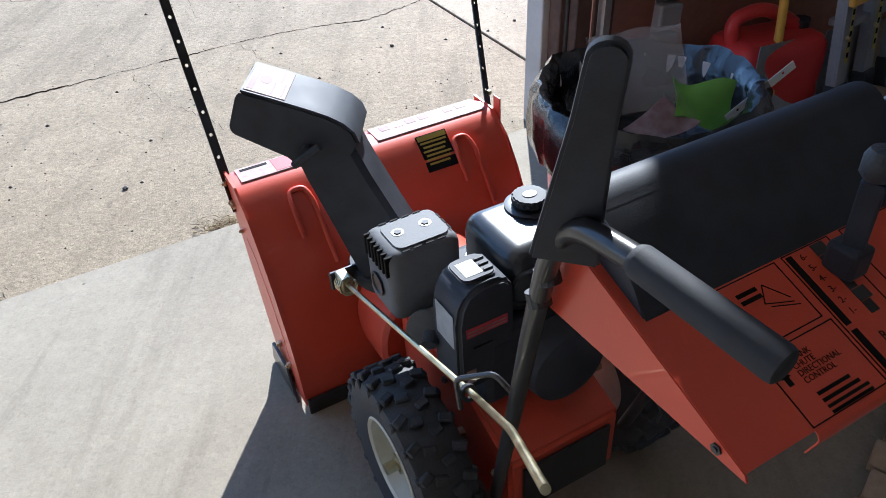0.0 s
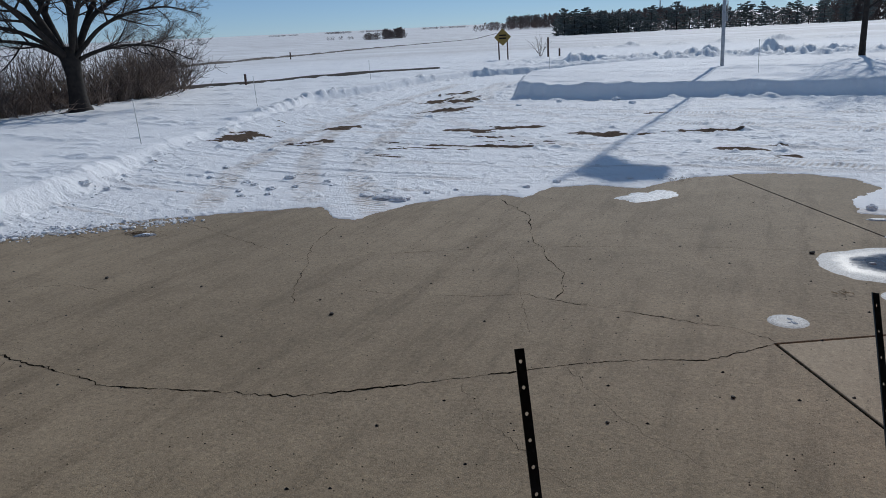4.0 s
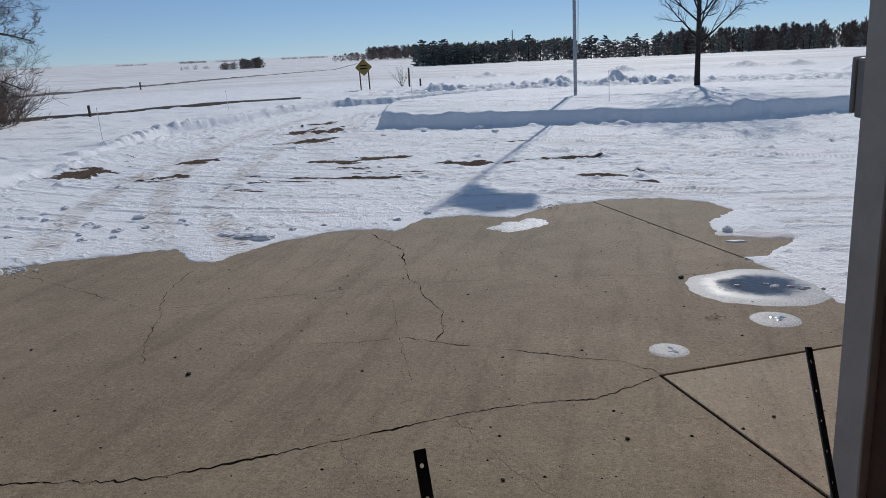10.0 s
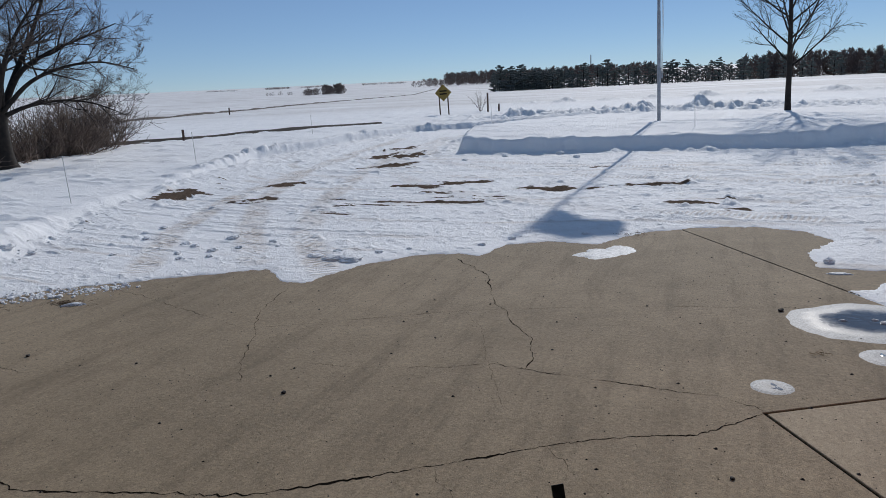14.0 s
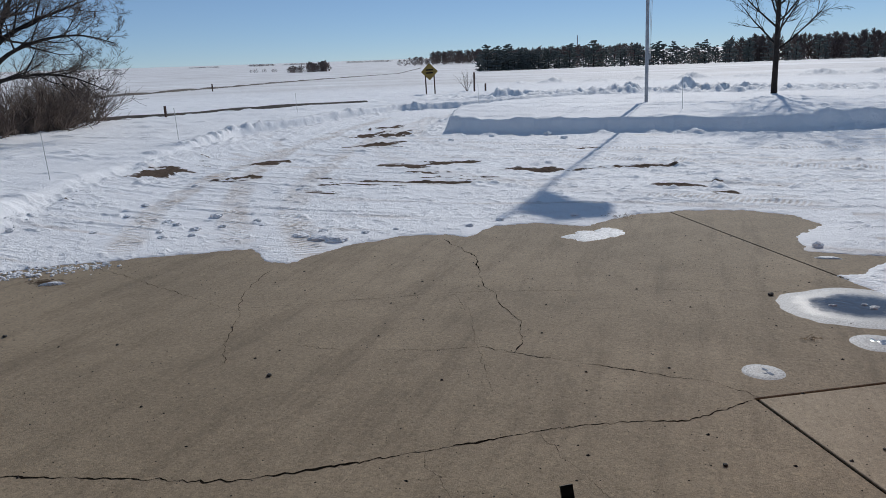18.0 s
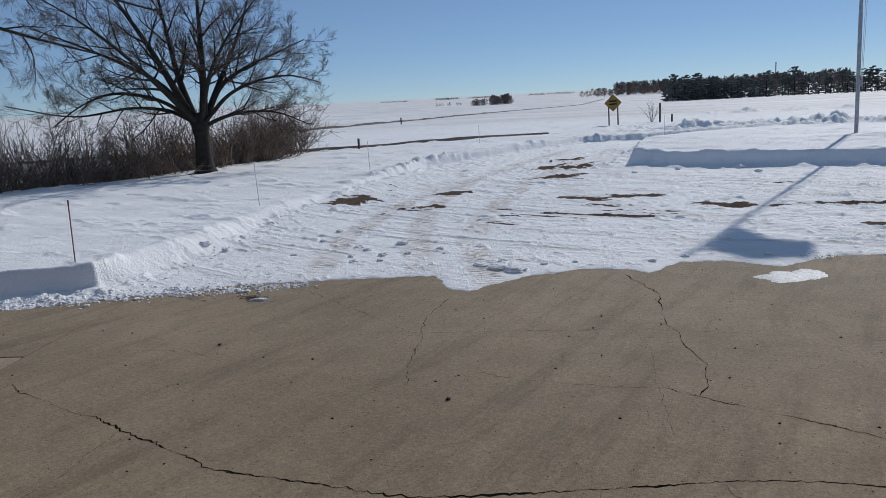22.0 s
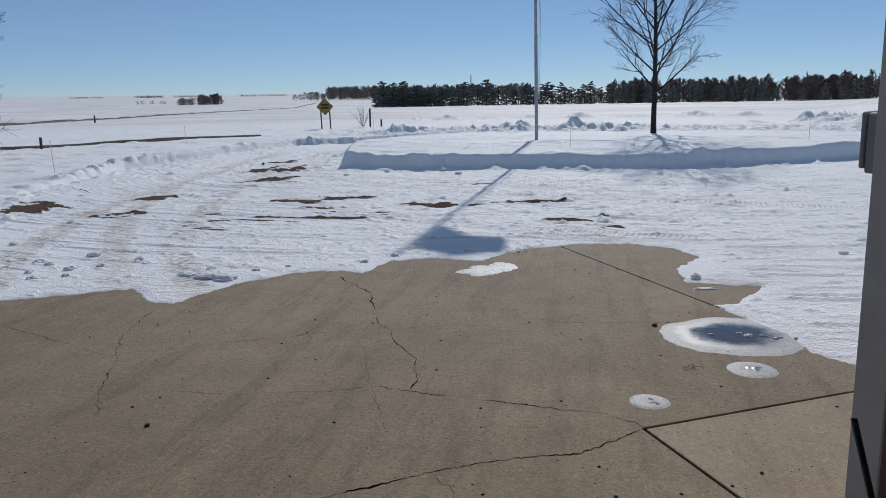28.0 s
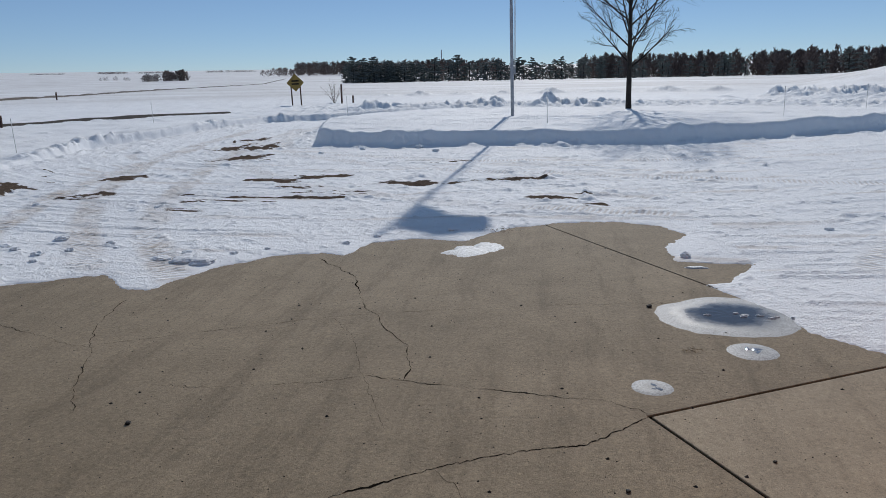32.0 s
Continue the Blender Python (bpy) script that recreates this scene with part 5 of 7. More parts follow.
# ---- garage: jamb, track, walls, ceiling ----
def garage():
    gm = GM @ pose(0, 0, 0, 0, -1.2, 0)
    jb = thing("door_1", gm @ Matrix.Translation((0, 0, -0.02)), "garage door opening with grey trim and a brown wooden jamb", "garage door", kind="structure")
    part("outer_trim", box((-0.022, -0.025, 0.0), (0.06, 0.075, 2.6), None, 0.004, 1), TRIMGREY, jb)
    part("stop_trim", box((0.004, -0.095, 0.0), (0.05, -0.027, 2.6), None, 0.004, 1), JAMBWOOD, jb)
    part("jamb_board", box((0.035, -0.15, 0.0), (0.10, -0.097, 2.6), None, 0.003, 1), JAMBWOOD, jb)
    part("inner_casing", box((0.10, -0.165, 0.0), (0.19, -0.15, 2.6), None, 0.003, 1), JAMBWOOD, jb)
    # vertical track with slots and brackets
    tr = curved_sheet([(-0.0, 0.0), (0.0, 0.028), (0.006, 0.034), (0.044, 0.034), (0.05, 0.028), (0.05, 0.012)], 0.05, 2.3, 0.002)
    tr.transform(Matrix(((0, 0, 1, 0.085), (0, 1, 0, -0.235), (1, 0, 0, 0), (0, 0, 0, 1))))
    t_ = part("track", tr, TRACK, jb, "galvanised door track")
    for z in (0.35, 0.92, 1.5, 2.05):
        part("track_bracket", box((0.088, -0.205, z), (0.135, -0.166, z + 0.075), None, 0.002, 1), TRACK, jb)
        for dz in (0.018, 0.056):
            bolt(t_, (0.086, -0.185, z + dz), (-1, 0, 0), 0.006, 0.004)
        part("slot", box((0.0835, -0.222, z - 0.12), (0.0845, -0.214, z - 0.09)), DECALK, t_)
        part("slot", box((0.0835, -0.222, z - 0.18), (0.0845, -0.214, z - 0.15)), DECALK, t_)
    part("door_seal", tube([(0.03, -0.1, 0.02), (0.03, -0.102, 2.3)], 0.008, 8), RUBBER, jb)
    kp = thing("keypad_box", gm @ Matrix.Translation((0.025, 0.005, 1.40)), "grey plastic keypad box fixed to the door trim", "keypad")
    part("body", box((-0.022, 0.072, 0), (0.034, 0.118, 0.155), None, 0.008, 3), SENSOR, kp)
    part("cover", box((-0.026, 0.117, 0.012), (0.038, 0.132, 0.158), None, 0.006, 3), SENSOR, kp)
    # walls, header, ceiling
    tagged(part("wall_front", box((0.19, -0.145, 0.0), (3.0, 0.03, 3.1), gm), WALLWOOD), "dark brown wall board beside the door opening", "wall", kind="structure")
    tagged(part("wall_header", box((-8.1, -0.145, 2.6), (0.19, 0.03, 3.1), GM), WALLWOOD), "dark brown header over the door opening", "wall", kind="structure")
    tagged(part("wall_front_far", box((-9.0, -0.145, 0.0), (-8.1, 0.03, 3.1), GM), WALLWOOD), "dark brown wall board beside the door opening", "wall", kind="structure")
    tagged(part("wall_right", box((3.0, -8.0, 0.0), (3.15, 0.03, 3.1), GM), DRYWALL), "plain garage side wall", "wall", kind="structure")
    tagged(part("wall_left", box((-9.15, -8.0, 0.0), (-9.0, 0.03, 3.1), GM), DRYWALL), "plain garage side wall", "wall", kind="structure")
    tagged(part("wall_back", box((-9.15, -8.15, 0.0), (3.15, -8.0, 3.1), GM), DRYWALL), "plain garage back wall", "wall", kind="structure")
    tagged(part("ceiling", box((-9.15, -8.15, 3.1), (3.15, 0.03, 3.25), GM), DRYWALL), "plain garage ceiling", "ceiling", kind="structure")


garage()


# ---- things along the garage wall ----
def crumple(bm, amount, scale, seed=0):
    for v in bm.verts:
        v.co += amount * Vector(noise.noise_vector(v.co * scale + Vector((seed, 0, 0))))
    return bm


def trash_can():
    tc = thing("trash_can", INM @ GM0 @ pose(-0.33, -0.95, 0.02), "pale plastic trash can lined with a black bag, full of packaging", "trash can")
    body = revolve([(0.0, 0.0), (0.2, 0.0), (0.212, 0.02), (0.24, 0.56), (0.249, 0.565), (0.249, 0.6), (0.236, 0.6), (0.232, 0.57), (0.2, 0.03), (0.0, 0.03)], 48, "z")
    smooth(part("body", body, CANWHITE, tc), 40)
    prof = [(0.262, 0.46), (0.27, 0.49), (0.276, 0.52), (0.272, 0.6), (0.255, 0.625), (0.232, 0.61), (0.222, 0.55), (0.2, 0.49), (0.1, 0.47), (0.0, 0.47)]
    bag = revolve(prof, 72, "z")
    for v in bag.verts:
        a = math.atan2(v.co.y, v.co.x)
        k = 0.004 + 0.004 * math.sin(a * 17 + v.co.z * 9) + 0.003 * math.sin(a * 31 + 1.3) + 0.008 * noise.noise(Vector((v.co.x * 9, v.co.y * 9, v.co.z * 9)))
        v.co.x, v.co.y = v.co.x * (1 + k / 0.25), v.co.y * (1 + k / 0.25)
        v.co.z += 0.03 * noise.noise(Vector((v.co.x * 5 + 4, v.co.y * 5, 1))) + (0.05 * noise.noise(Vector((math.cos(a) * 3, math.sin(a) * 3, 0))) if v.co.z < 0.5 and v.co.x ** 2 + v.co.y ** 2 > 0.05 else 0)
    smooth(part("bag", bag, BAG, tc, "black bin bag folded over the rim"), 60)
    def sheet(w, h, m, seed, amount=0.02):
        bm = bmesh.new()
        bmesh.ops.create_grid(bm, x_segments=14, y_segments=14, size=0.5)
        for v in bm.verts:
            v.co.x, v.co.y = v.co.x * w, v.co.y * h
        crumple(bm, amount, 9, seed)
        bmesh.ops.solidify(bm, geom=bm.faces[:], thickness=0.0015)
        bm.transform(m)
        return bm
    smooth(part("plastic_pouch", sheet(0.26, 0.2, Matrix.Translation((0.03, 0.07, 0.62)) @ pose(0, 0, 0, 62, 0, -12), 3, 0.012), CLEARF, tc, "cloudy clear plastic pouch"), 50)
    part("red_carton", box((-0.12, -0.02, 0.53), (0.12, 0.06, 0.59), pose(0.02, 0.11, 0.04, 40, 0, -10), 0.004, 1), REDPL, tc, "small red carton")
    smooth(part("green_bag", sheet(0.16, 0.13, Matrix.Translation((0.09, -0.09, 0.58)) @ pose(0, 0, 0, 40, 20, -25), 11, 0.035), GREENF, tc, "shiny green snack bag"), 50)
    smooth(part("white_bag", sheet(0.13, 0.09, Matrix.Translation((-0.04, -0.09, 0.565)) @ pose(0, 0, 0, 30, -15, 10), 17, 0.03), DECAL, tc), 50)
    smooth(part("dark_pouch", sheet(0.15, 0.13, Matrix.Translation((-0.12, -0.02, 0.56)) @ pose(0, 0, 0, 25, 30, 30), 23, 0.03), BLACKPL, tc), 50)
    st = perforated(0.2, 0.02, 0.002, 0.06, 0.004)
    st.transform(Matrix.Translation((0.12, -0.14, 0.55)) @ pose(0, 0, 0, -20, 58, -30))
    part("hanger_strip", st, WHITE, tc, "white perforated plastic strip")
    return tc


trash_can()


def fuel_can():
    fc = thing("fuel_can", INM @ GM0 @ pose(0.86, -0.36, 0.02, 0, 0, -12), "large red plastic fuel can standing by the wall", "fuel can")
    smooth(part("body", box((-0.2, -0.13, 0), (0.2, 0.13, 0.3), None, 0.06, 5), REDPL, fc), 50)
    smooth(part("handle", tube(rounded([(-0.16, 0, 0.26), (-0.19, 0, 0.37), (-0.06, 0, 0.4), (0.08, 0, 0.33), (0.15, 0, 0.27)], 0.06, 6), 0.026, 14), REDPL, fc), 60)
    smooth(part("spout_cap", tube([(0.13, 0, 0.28), (0.13, 0, 0.33)], 0.035, 20), BLACKPL, fc), 40)


fuel_can()


def long_tool(u, v, lean, label, name, head):
    lt = thing(name, INM @ GM0 @ pose(u, v, 0.02, lean, 4, 0), label, "shovel")
    smooth(part("handle", tube([(0, 0, 0.1), (0, 0, 0.7), (0, 0, 1.35)], 0.0165, 14), YELLOWPL, lt, "yellow fibreglass handle"), 60)
    part("grip", tube([(-0.06, 0, 1.4), (0.06, 0, 1.4)], 0.016, 12), BLACKPL, lt)
    part("blade", head(), LADDER, lt, "dark metal blade")
    return lt


def shovel_head():
    return curved_sheet([(-0.02, 0.3), (-0.012, 0.2), (-0.012, 0.1), (-0.03, 0.0)], -0.12, 0.12, 0.003)


long_tool(0.79, -0.48, -8, "yellow-handled shovel leaning against the wall", "shovel", shovel_head)
long_tool(1.1, -0.52, -9, "yellow-handled shovel leaning beside the ladder", "shovel", shovel_head)
long_tool(1.36, -0.4, -8, "yellow-handled shovel leaning behind the ladder", "shovel", shovel_head)


def step_ladder():
    sl = thing("step_ladder", INM @ GM0 @ pose(1.22, -0.55, 0.02, -7, 0, 8), "folded grey and yellow step ladder leaning on the wall", "step ladder")
    for x in (-0.2, 0.0, 0.2):
        rail = bmesh.new()
        add_box(rail, (x - 0.035, -0.03, 0), (x + 0.035, -0.022, 1.7), None, 0.002, 1)
        add_box(rail, (x - 0.035, -0.022, 0), (x - 0.027, 0.012, 1.7), None, 0.002, 1)
        add_box(rail, (x + 0.027, -0.022, 0), (x + 0.035, 0.012, 1.7), None, 0.002, 1)
        r = part("rail", rail, LADDER, sl, "dark grey ladder rail")
        part("shoe", box((x - 0.042, -0.045, -0.002), (x + 0.042, 0.02, 0.12), None, 0.01, 2), BLACKPL, r)
        tape = part("warning_tape", box((x + 0.002, -0.0312, 0.2), (x + 0.022, -0.0302, 0.62)), DECALY, r, "yellow and black printed strip")
        for k in range(10):
            part("print_line", box((x + 0.005, -0.032, 0.22 + 0.04 * k), (x + 0.019, -0.0313, 0.24 + 0.04 * k)), DECALK, tape)
        bolt(r, (x - 0.012, -0.03, 0.3), (0, -1, 0), 0.01, 0.006)
    for z in (0.32, 0.62, 0.92, 1.22, 1.52):
        part("step", box((-0.166, -0.02, z), (0.166, 0.07, z + 0.03), None, 0.004, 1), LADDER, sl)
    part("top_cap", box((-0.26, -0.05, 1.7), (0.26, 0.1, 1.76), None, 0.012, 2), YELLOWPL, sl, "yellow ladder top cap")
    part("paint_shelf", box((-0.25, -0.06, 0.42), (0.25, -0.034, 0.5), None, 0.008, 2), YELLOWPL, sl)


step_ladder()


def ribbed_downspout():
    rp = thing("leaning_gutter", INM @ GM0 @ pose(0.45, -0.19, 0.02, 0, 4, 0), "pale ribbed gutter length leaning in the corner", "gutter")
    for k in range(9):
        part("rib", box((-0.055, -0.028, 0.02 + k * 0.11), (0.055, 0.02, 0.115 + k * 0.11), None, 0.012, 2), SENSOR, rp)
    part("back_strip", box((-0.045, 0.021, 0.0), (0.045, 0.026, 1.02), None, 0.002, 1), SENSOR, rp)


ribbed_downspout()


def planks():
    base = tagged(new("wooden_platform"), "low platform of tan wooden boards on the garage floor", "platform")
    base.matrix_basis = INM @ GM0 @ pose(0.1, -2.0, 0.02, 0, 0, 22)
    data = None
    for k in range(9):
        if data is None:
            ob = part("plank", box((-0.04, -0.42, 0.03), (0.04, 0.42, 0.052), None, 0.004, 2), PLANK, base)
            data = ob.data
        else:
            ob = new("plank", data)
            ob.parent = base
        ob.location = (-0.52 + 0.088 * k, 0.01 * (k % 2), 0.001 * (k % 3))
    for y in (-0.32, 0.3):
        part("bearer", box((-0.56, y - 0.02, 0), (0.22, y + 0.02, 0.03), None, 0.002, 1), PLANK, base)


planks()


# ---- cracks, ice and litter on the drive ----
def crack(points, width, seed):
    """A wandering dark crack: a ribbon of uneven width through the points."""
    rnd = random.Random(seed)
    pts = []
    for (ax, ay), (bx, by) in zip(points, points[1:]):
        n = max(2, int(math.hypot(bx - ax, by - ay) / 0.018))
        for k in range(n):
            u = k / n
            x, y = ax + (bx - ax) * u, ay + (by - ay) * u
            w = 0.03 * (noise.noise(Vector((x * 3, y * 3, seed))) + 0.6 * noise.noise(Vector((x * 9, y * 9, seed + 5))))
            pts.append((x + w, y + 0.8 * w + 0.02 * noise.noise(Vector((x * 24, y * 24, seed))) + 0.012 * noise.noise(Vector((x * 60, y * 60, seed)))))
    pts.append(points[-1])
    bm = bmesh.new()
    prev = None
    for k, (x, y) in enumerate(pts):
        a, b = pts[max(k - 1, 0)], pts[min(k + 1, len(pts) - 1)]
        dx, dy = b[0] - a[0], b[1] - a[1]
        l = math.hypot(dx, dy) or 1
        fade = min(1, k / 4, (len(pts) - 1 - k) / 4)
        w = width * fade * max(0.1, 0.55 + 1.7 * noise.noise(Vector((x * 4, y * 4, seed + 2))) + 0.5 * noise.noise(Vector((x * 17, y * 17, seed))) + 0.4 * rnd.uniform(-1, 1)) / 2 + 0.0004
        p = (bm.verts.new((x - dy / l * w, y + dx / l * w, 0.0012)), bm.verts.new((x + dy / l * w, y - dx / l * w, 0.0012)))
        if prev:
            bm.faces.new((prev[0], prev[1], p[1], p[0]))
        prev = p
    return part("crack", bm, JOINT if width > 0.0048 else HAIRLINE, pav)


CRACKS = [([(-4.95, 2.4), (-4.7, 2.33), (-3.6, 2.3), (-2.75, 2.23), (-2.03, 2.39), (-1.72, 2.49), (-1.29, 2.76), (-0.98, 2.97), (-0.66, 3.19), (-0.43, 3.32), (-0.01, 3.47), (0.287, 3.775)], 0.011),
          ([(-2.3, 6.7), (-1.81, 6.12), (-1.59, 5.52), (-1.37, 5.09), (-1.28, 4.9), (-1.07, 4.59), (-0.97, 4.25), (-0.98, 4.06)], 0.010),
          ([(0.29, 3.79), (0.11, 3.92), (-0.2, 3.95), (-0.55, 4.0), (-0.94, 4.06), (-1.21, 4.1)], 0.007),
          ([(-1.21, 4.1), (-1.45, 3.99), (-1.85, 3.9), (-2.3, 3.85)], 0.003),
          ([(0.6, 5.6), (-0.19, 5.47), (-0.97, 5.3), (-1.69, 5.09), (-2.3, 4.78), (-3.0, 4.42)], 0.0035),
          ([(-3.4, 5.4), (-3.26, 4.78), (-3.01, 4.34), (-2.77, 3.87), (-2.56, 3.48)], 0.006),
          ([(-5.14, 5.17), (-4.0, 4.72), (-3.25, 4.43), (-3.0, 4.36)], 0.005),
          ([(-1.69, 5.09), (-1.4, 4.6), (-1.21, 4.1), (-0.95, 3.5)], 0.0025),
          ([(-0.66, 3.17), (-0.3, 2.75), (0.05, 2.5), (0.3, 2.45)], 0.0014),
          ([(-1.1, 2.85), (-0.8, 2.5), (-0.35, 2.2)], 0.0012),
          ([(-3.6, 2.3), (-3.4, 1.9), (-3.3, 1.5)], 0.004),
          ([(-4.9, 3.1), (-4.4, 3.35), (-4.0, 3.3)], 0.003)]
for k_, (pts_, w_) in enumerate(CRACKS):
    crack(pts_, w_ * (0.95 if k_ == 0 else 0.75), 7 + k_)


def puddle_sheet(cx, cy, rx, ry, h, seed, wob=0.12, n=72, rings=6, turn=0.0):
    """A low lens of ice with an uneven rim."""
    bm = bmesh.new()
    wet = bm.verts.layers.float.new("wet")
    rows = []
    for j in range(rings + 1):
        f = j / rings
        ring = []
        for k in range(n):
            a = 2 * math.pi * k / n
            w = 1 + wob * noise.noise(Vector((math.cos(a) * 1.3, math.sin(a) * 1.3, seed))) + 0.4 * wob * noise.noise(Vector((math.cos(a) * 5, math.sin(a) * 5, seed)))
            x, y = rx * w * f * math.cos(a), ry * w * f * math.sin(a)
            c, s_ = math.cos(turn), math.sin(turn)
            z = h * (1 - f ** 4) + 0.25 * h * noise.noise(Vector((x * 25, y * 25, seed))) * (1 - f)
            ring.append(bm.verts.new((cx + x * c - y * s_, cy + x * s_ + y * c, max(z, 0.0003) if j < rings else -0.001)))
        for v in ring:
            v[wet] = 1 - f
        rows.append(ring)
    for a, b in zip(rows, rows[1:]):
        for k in range(n):
            if a is not rows[0]:
                bm.faces.new((a[k], b[k], b[(k + 1) % n], a[(k + 1) % n]))
    c0 = bm.verts.new((cx, cy, h))
    c0[wet] = 1.0
    for k in range(n):
        bm.faces.new((c0, rows[1][k], rows[1][(k + 1) % n]))
    for v in rows[0]:
        bm.verts.remove(v)
    return bm


def ice_things():
    a = tagged(part("ice_puddle", puddle_sheet(0.99, 5.36, 0.5, 0.42, 0.01, 3, 0.14, rings=14, turn=0.25), PUDDLE), "frozen puddle with a white slushy rim and a clear wet middle", "ice")
    smooth(a, 60)
    rnd = random.Random(2)
    for k in range(9):
        q = part("slush_lump", puddle_sheet(1.13 + rnd.gauss(0.05, 0.09), 5.33 + rnd.gauss(0, 0.03), rnd.uniform(0.012, 0.035), rnd.uniform(0.008, 0.018), 0.008, 50 + k, 0.5, 16, 3), ICE, a)
        q.location.z = 0.01
        smooth(q, 60)
    for cx, cy, r, seed in ((0.34, 4.115, 0.112, 5), (0.985, 4.69, 0.15, 6)):
        d = tagged(part("ice_disc", puddle_sheet(cx, cy, r, r * 0.93, 0.008, seed, 0.06), DISC), "round patch of white ice with dark bits frozen in", "ice", "ice discs on the drive")
        smooth(d, 60)
        rnd = random.Random(seed)
        for k in range(5):
            q = part("frozen_bit", puddle_sheet(cx + rnd.uniform(-0.35, 0.35) * r, cy + rnd.uniform(-0.3, 0.3) * r, r * rnd.uniform(0.12, 0.26), r * rnd.uniform(0.06, 0.13), 0.001, seed + k, 0.4, 14, 2, rnd.uniform(0, 3)), WETICE, d)
            q.location.z = 0.0082
    for cx, cy, rx, ry, seed in ((-0.98, 7.08, 0.2, 0.2, 15), (-0.8, 7.28, 0.16, 0.2, 18), (1.02, 6.62, 0.1, 0.035, 17)):
        smooth(tagged(part("ice_patch", puddle_sheet(cx, cy, rx, ry, 0.012, seed, 0.4), ICE), "thin patch of melting snow on the concrete", "snow patch", "snow patches on the drive"), 60)


ice_things()


def chunk(x, y, r, seed, flat=0.6, z=None):
    bm = bmesh.new()
    bmesh.ops.create_icosphere(bm, subdivisions=3, radius=r)
    for v in bm.verts:
        k = 1 + 0.45 * noise.noise(v.co * (1.6 / r) + Vector((seed, 0, 0))) + 0.2 * noise.noise(v.co * (5 / r) + Vector((0, seed, 0)))
        v.co *= k
        v.co.z *= flat
    bm.transform(pose(x, y, (height_at(x, y) if z is None else z) + r * flat * 0.45, 0, 0, seed * 40))
    return tagged(part("snow_chunk", bm, SNOW), "broken chunk of packed snow lying on the drive", "snow chunk", "snow chunks on the drive")


CHUNKS = [(0.99, 6.97, 0.04), (-7.35, 5.95, 0.1), (-7.1, 6.05, 0.06), (-3.75, 6.5, 0.07), (-3.5, 6.45, 0.1), (-3.3, 6.42, 0.1), (-1.97, 7.6, 0.06),
          (-5.6, 6.8, 0.08), (-5.4, 6.7, 0.06), (-5.25, 7.2, 0.09), (-4.9, 6.3, 0.05), (-2.9, 6.95, 0.035), (-3.05, 16.0, 0.12), (-2.6, 15.4, 0.1), (-6.6, 7.6, 0.06), (-5.2, 9.0, 0.05), (2.6, 8.2, 0.06), (3.4, 8.8, 0.08), (3.0, 7.6, 0.05),
          (-5.05, 6.55, 0.07), (-4.85, 6.75, 0.06), (-5.35, 6.35, 0.05), (-5.15, 6.15, 0.06), (-4.6, 7.05, 0.06), (-4.45, 6.9, 0.04), (-6.1, 6.2, 0.05), (-6.35, 7.0, 0.06), (-3.15, 6.75, 0.05), (-3.6, 6.7, 0.06), (-2.2, 7.25, 0.05), (-1.25, 7.95, 0.05), (-6.9, 9.0, 0.07), (-4.9, 14.9, 0.08), (-4.2, 15.6, 0.09)]
for k_, c_ in enumerate(CHUNKS):
    chunk(c_[0], c_[1], c_[2] * (1.15 if 3 <= k_ <= 5 else 0.75) if k_ else c_[2], k_ + 1, (0.28 if 3 <= k_ <= 5 else 0.45) if k_ else 0.7)


def rubble():
    """Crumbled snow along the foot of the bank beside the drive."""
    rnd = random.Random(5)
    bm = bmesh.new()
    for k in range(900):
        u = rnd.random()
        if u < 0.94:
            w = rnd.random()
            x, y = -7.3 + 2.3 * w + rnd.gauss(0, 0.1), 3.25 + 1.95 * w ** 0.9 + rnd.gauss(0, 0.09)
        else:
            w = rnd.random()
            x, y = -6.75 - 2.0 * w + rnd.gauss(0.35, 0.1), 4.4 + 4.2 * w + rnd.gauss(0, 0.12)
        r = rnd.uniform(0.004, 0.02) * (1 if rnd.random() < 0.93 else 1.8)
        t = bmesh.new()
        bmesh.ops.create_icosphere(t, subdivisions=1, radius=r)
        for v in t.verts:
            v.co *= 1 + 0.5 * noise.noise(v.co * 30 + Vector((k, 0, 0)))
            v.co.z *= 0.6
        merge(bm, t, pose(x, y, max(height_at(x, y), 0.0) + r * 0.2, 0, 0, k * 37))
    tagged(part("snow_rubble", bm, SNOW), "crumbled snow along the foot of the snow bank", "snow", kind="stuff")


rubble()

LEAF = mat("dry_leaf", (0.17, 0.11, 0.06), 0.9, dark=(0.08, 0.05, 0.03), scale=30)
STRAW = mat("dry_grass", (0.30, 0.22, 0.12), 0.9, dark=(0.16, 0.11, 0.06), scale=20)
PEBBLE = mat("dark_pebble", (0.06, 0.052, 0.045), 0.8, dark=(0.025, 0.022, 0.02), scale=30)


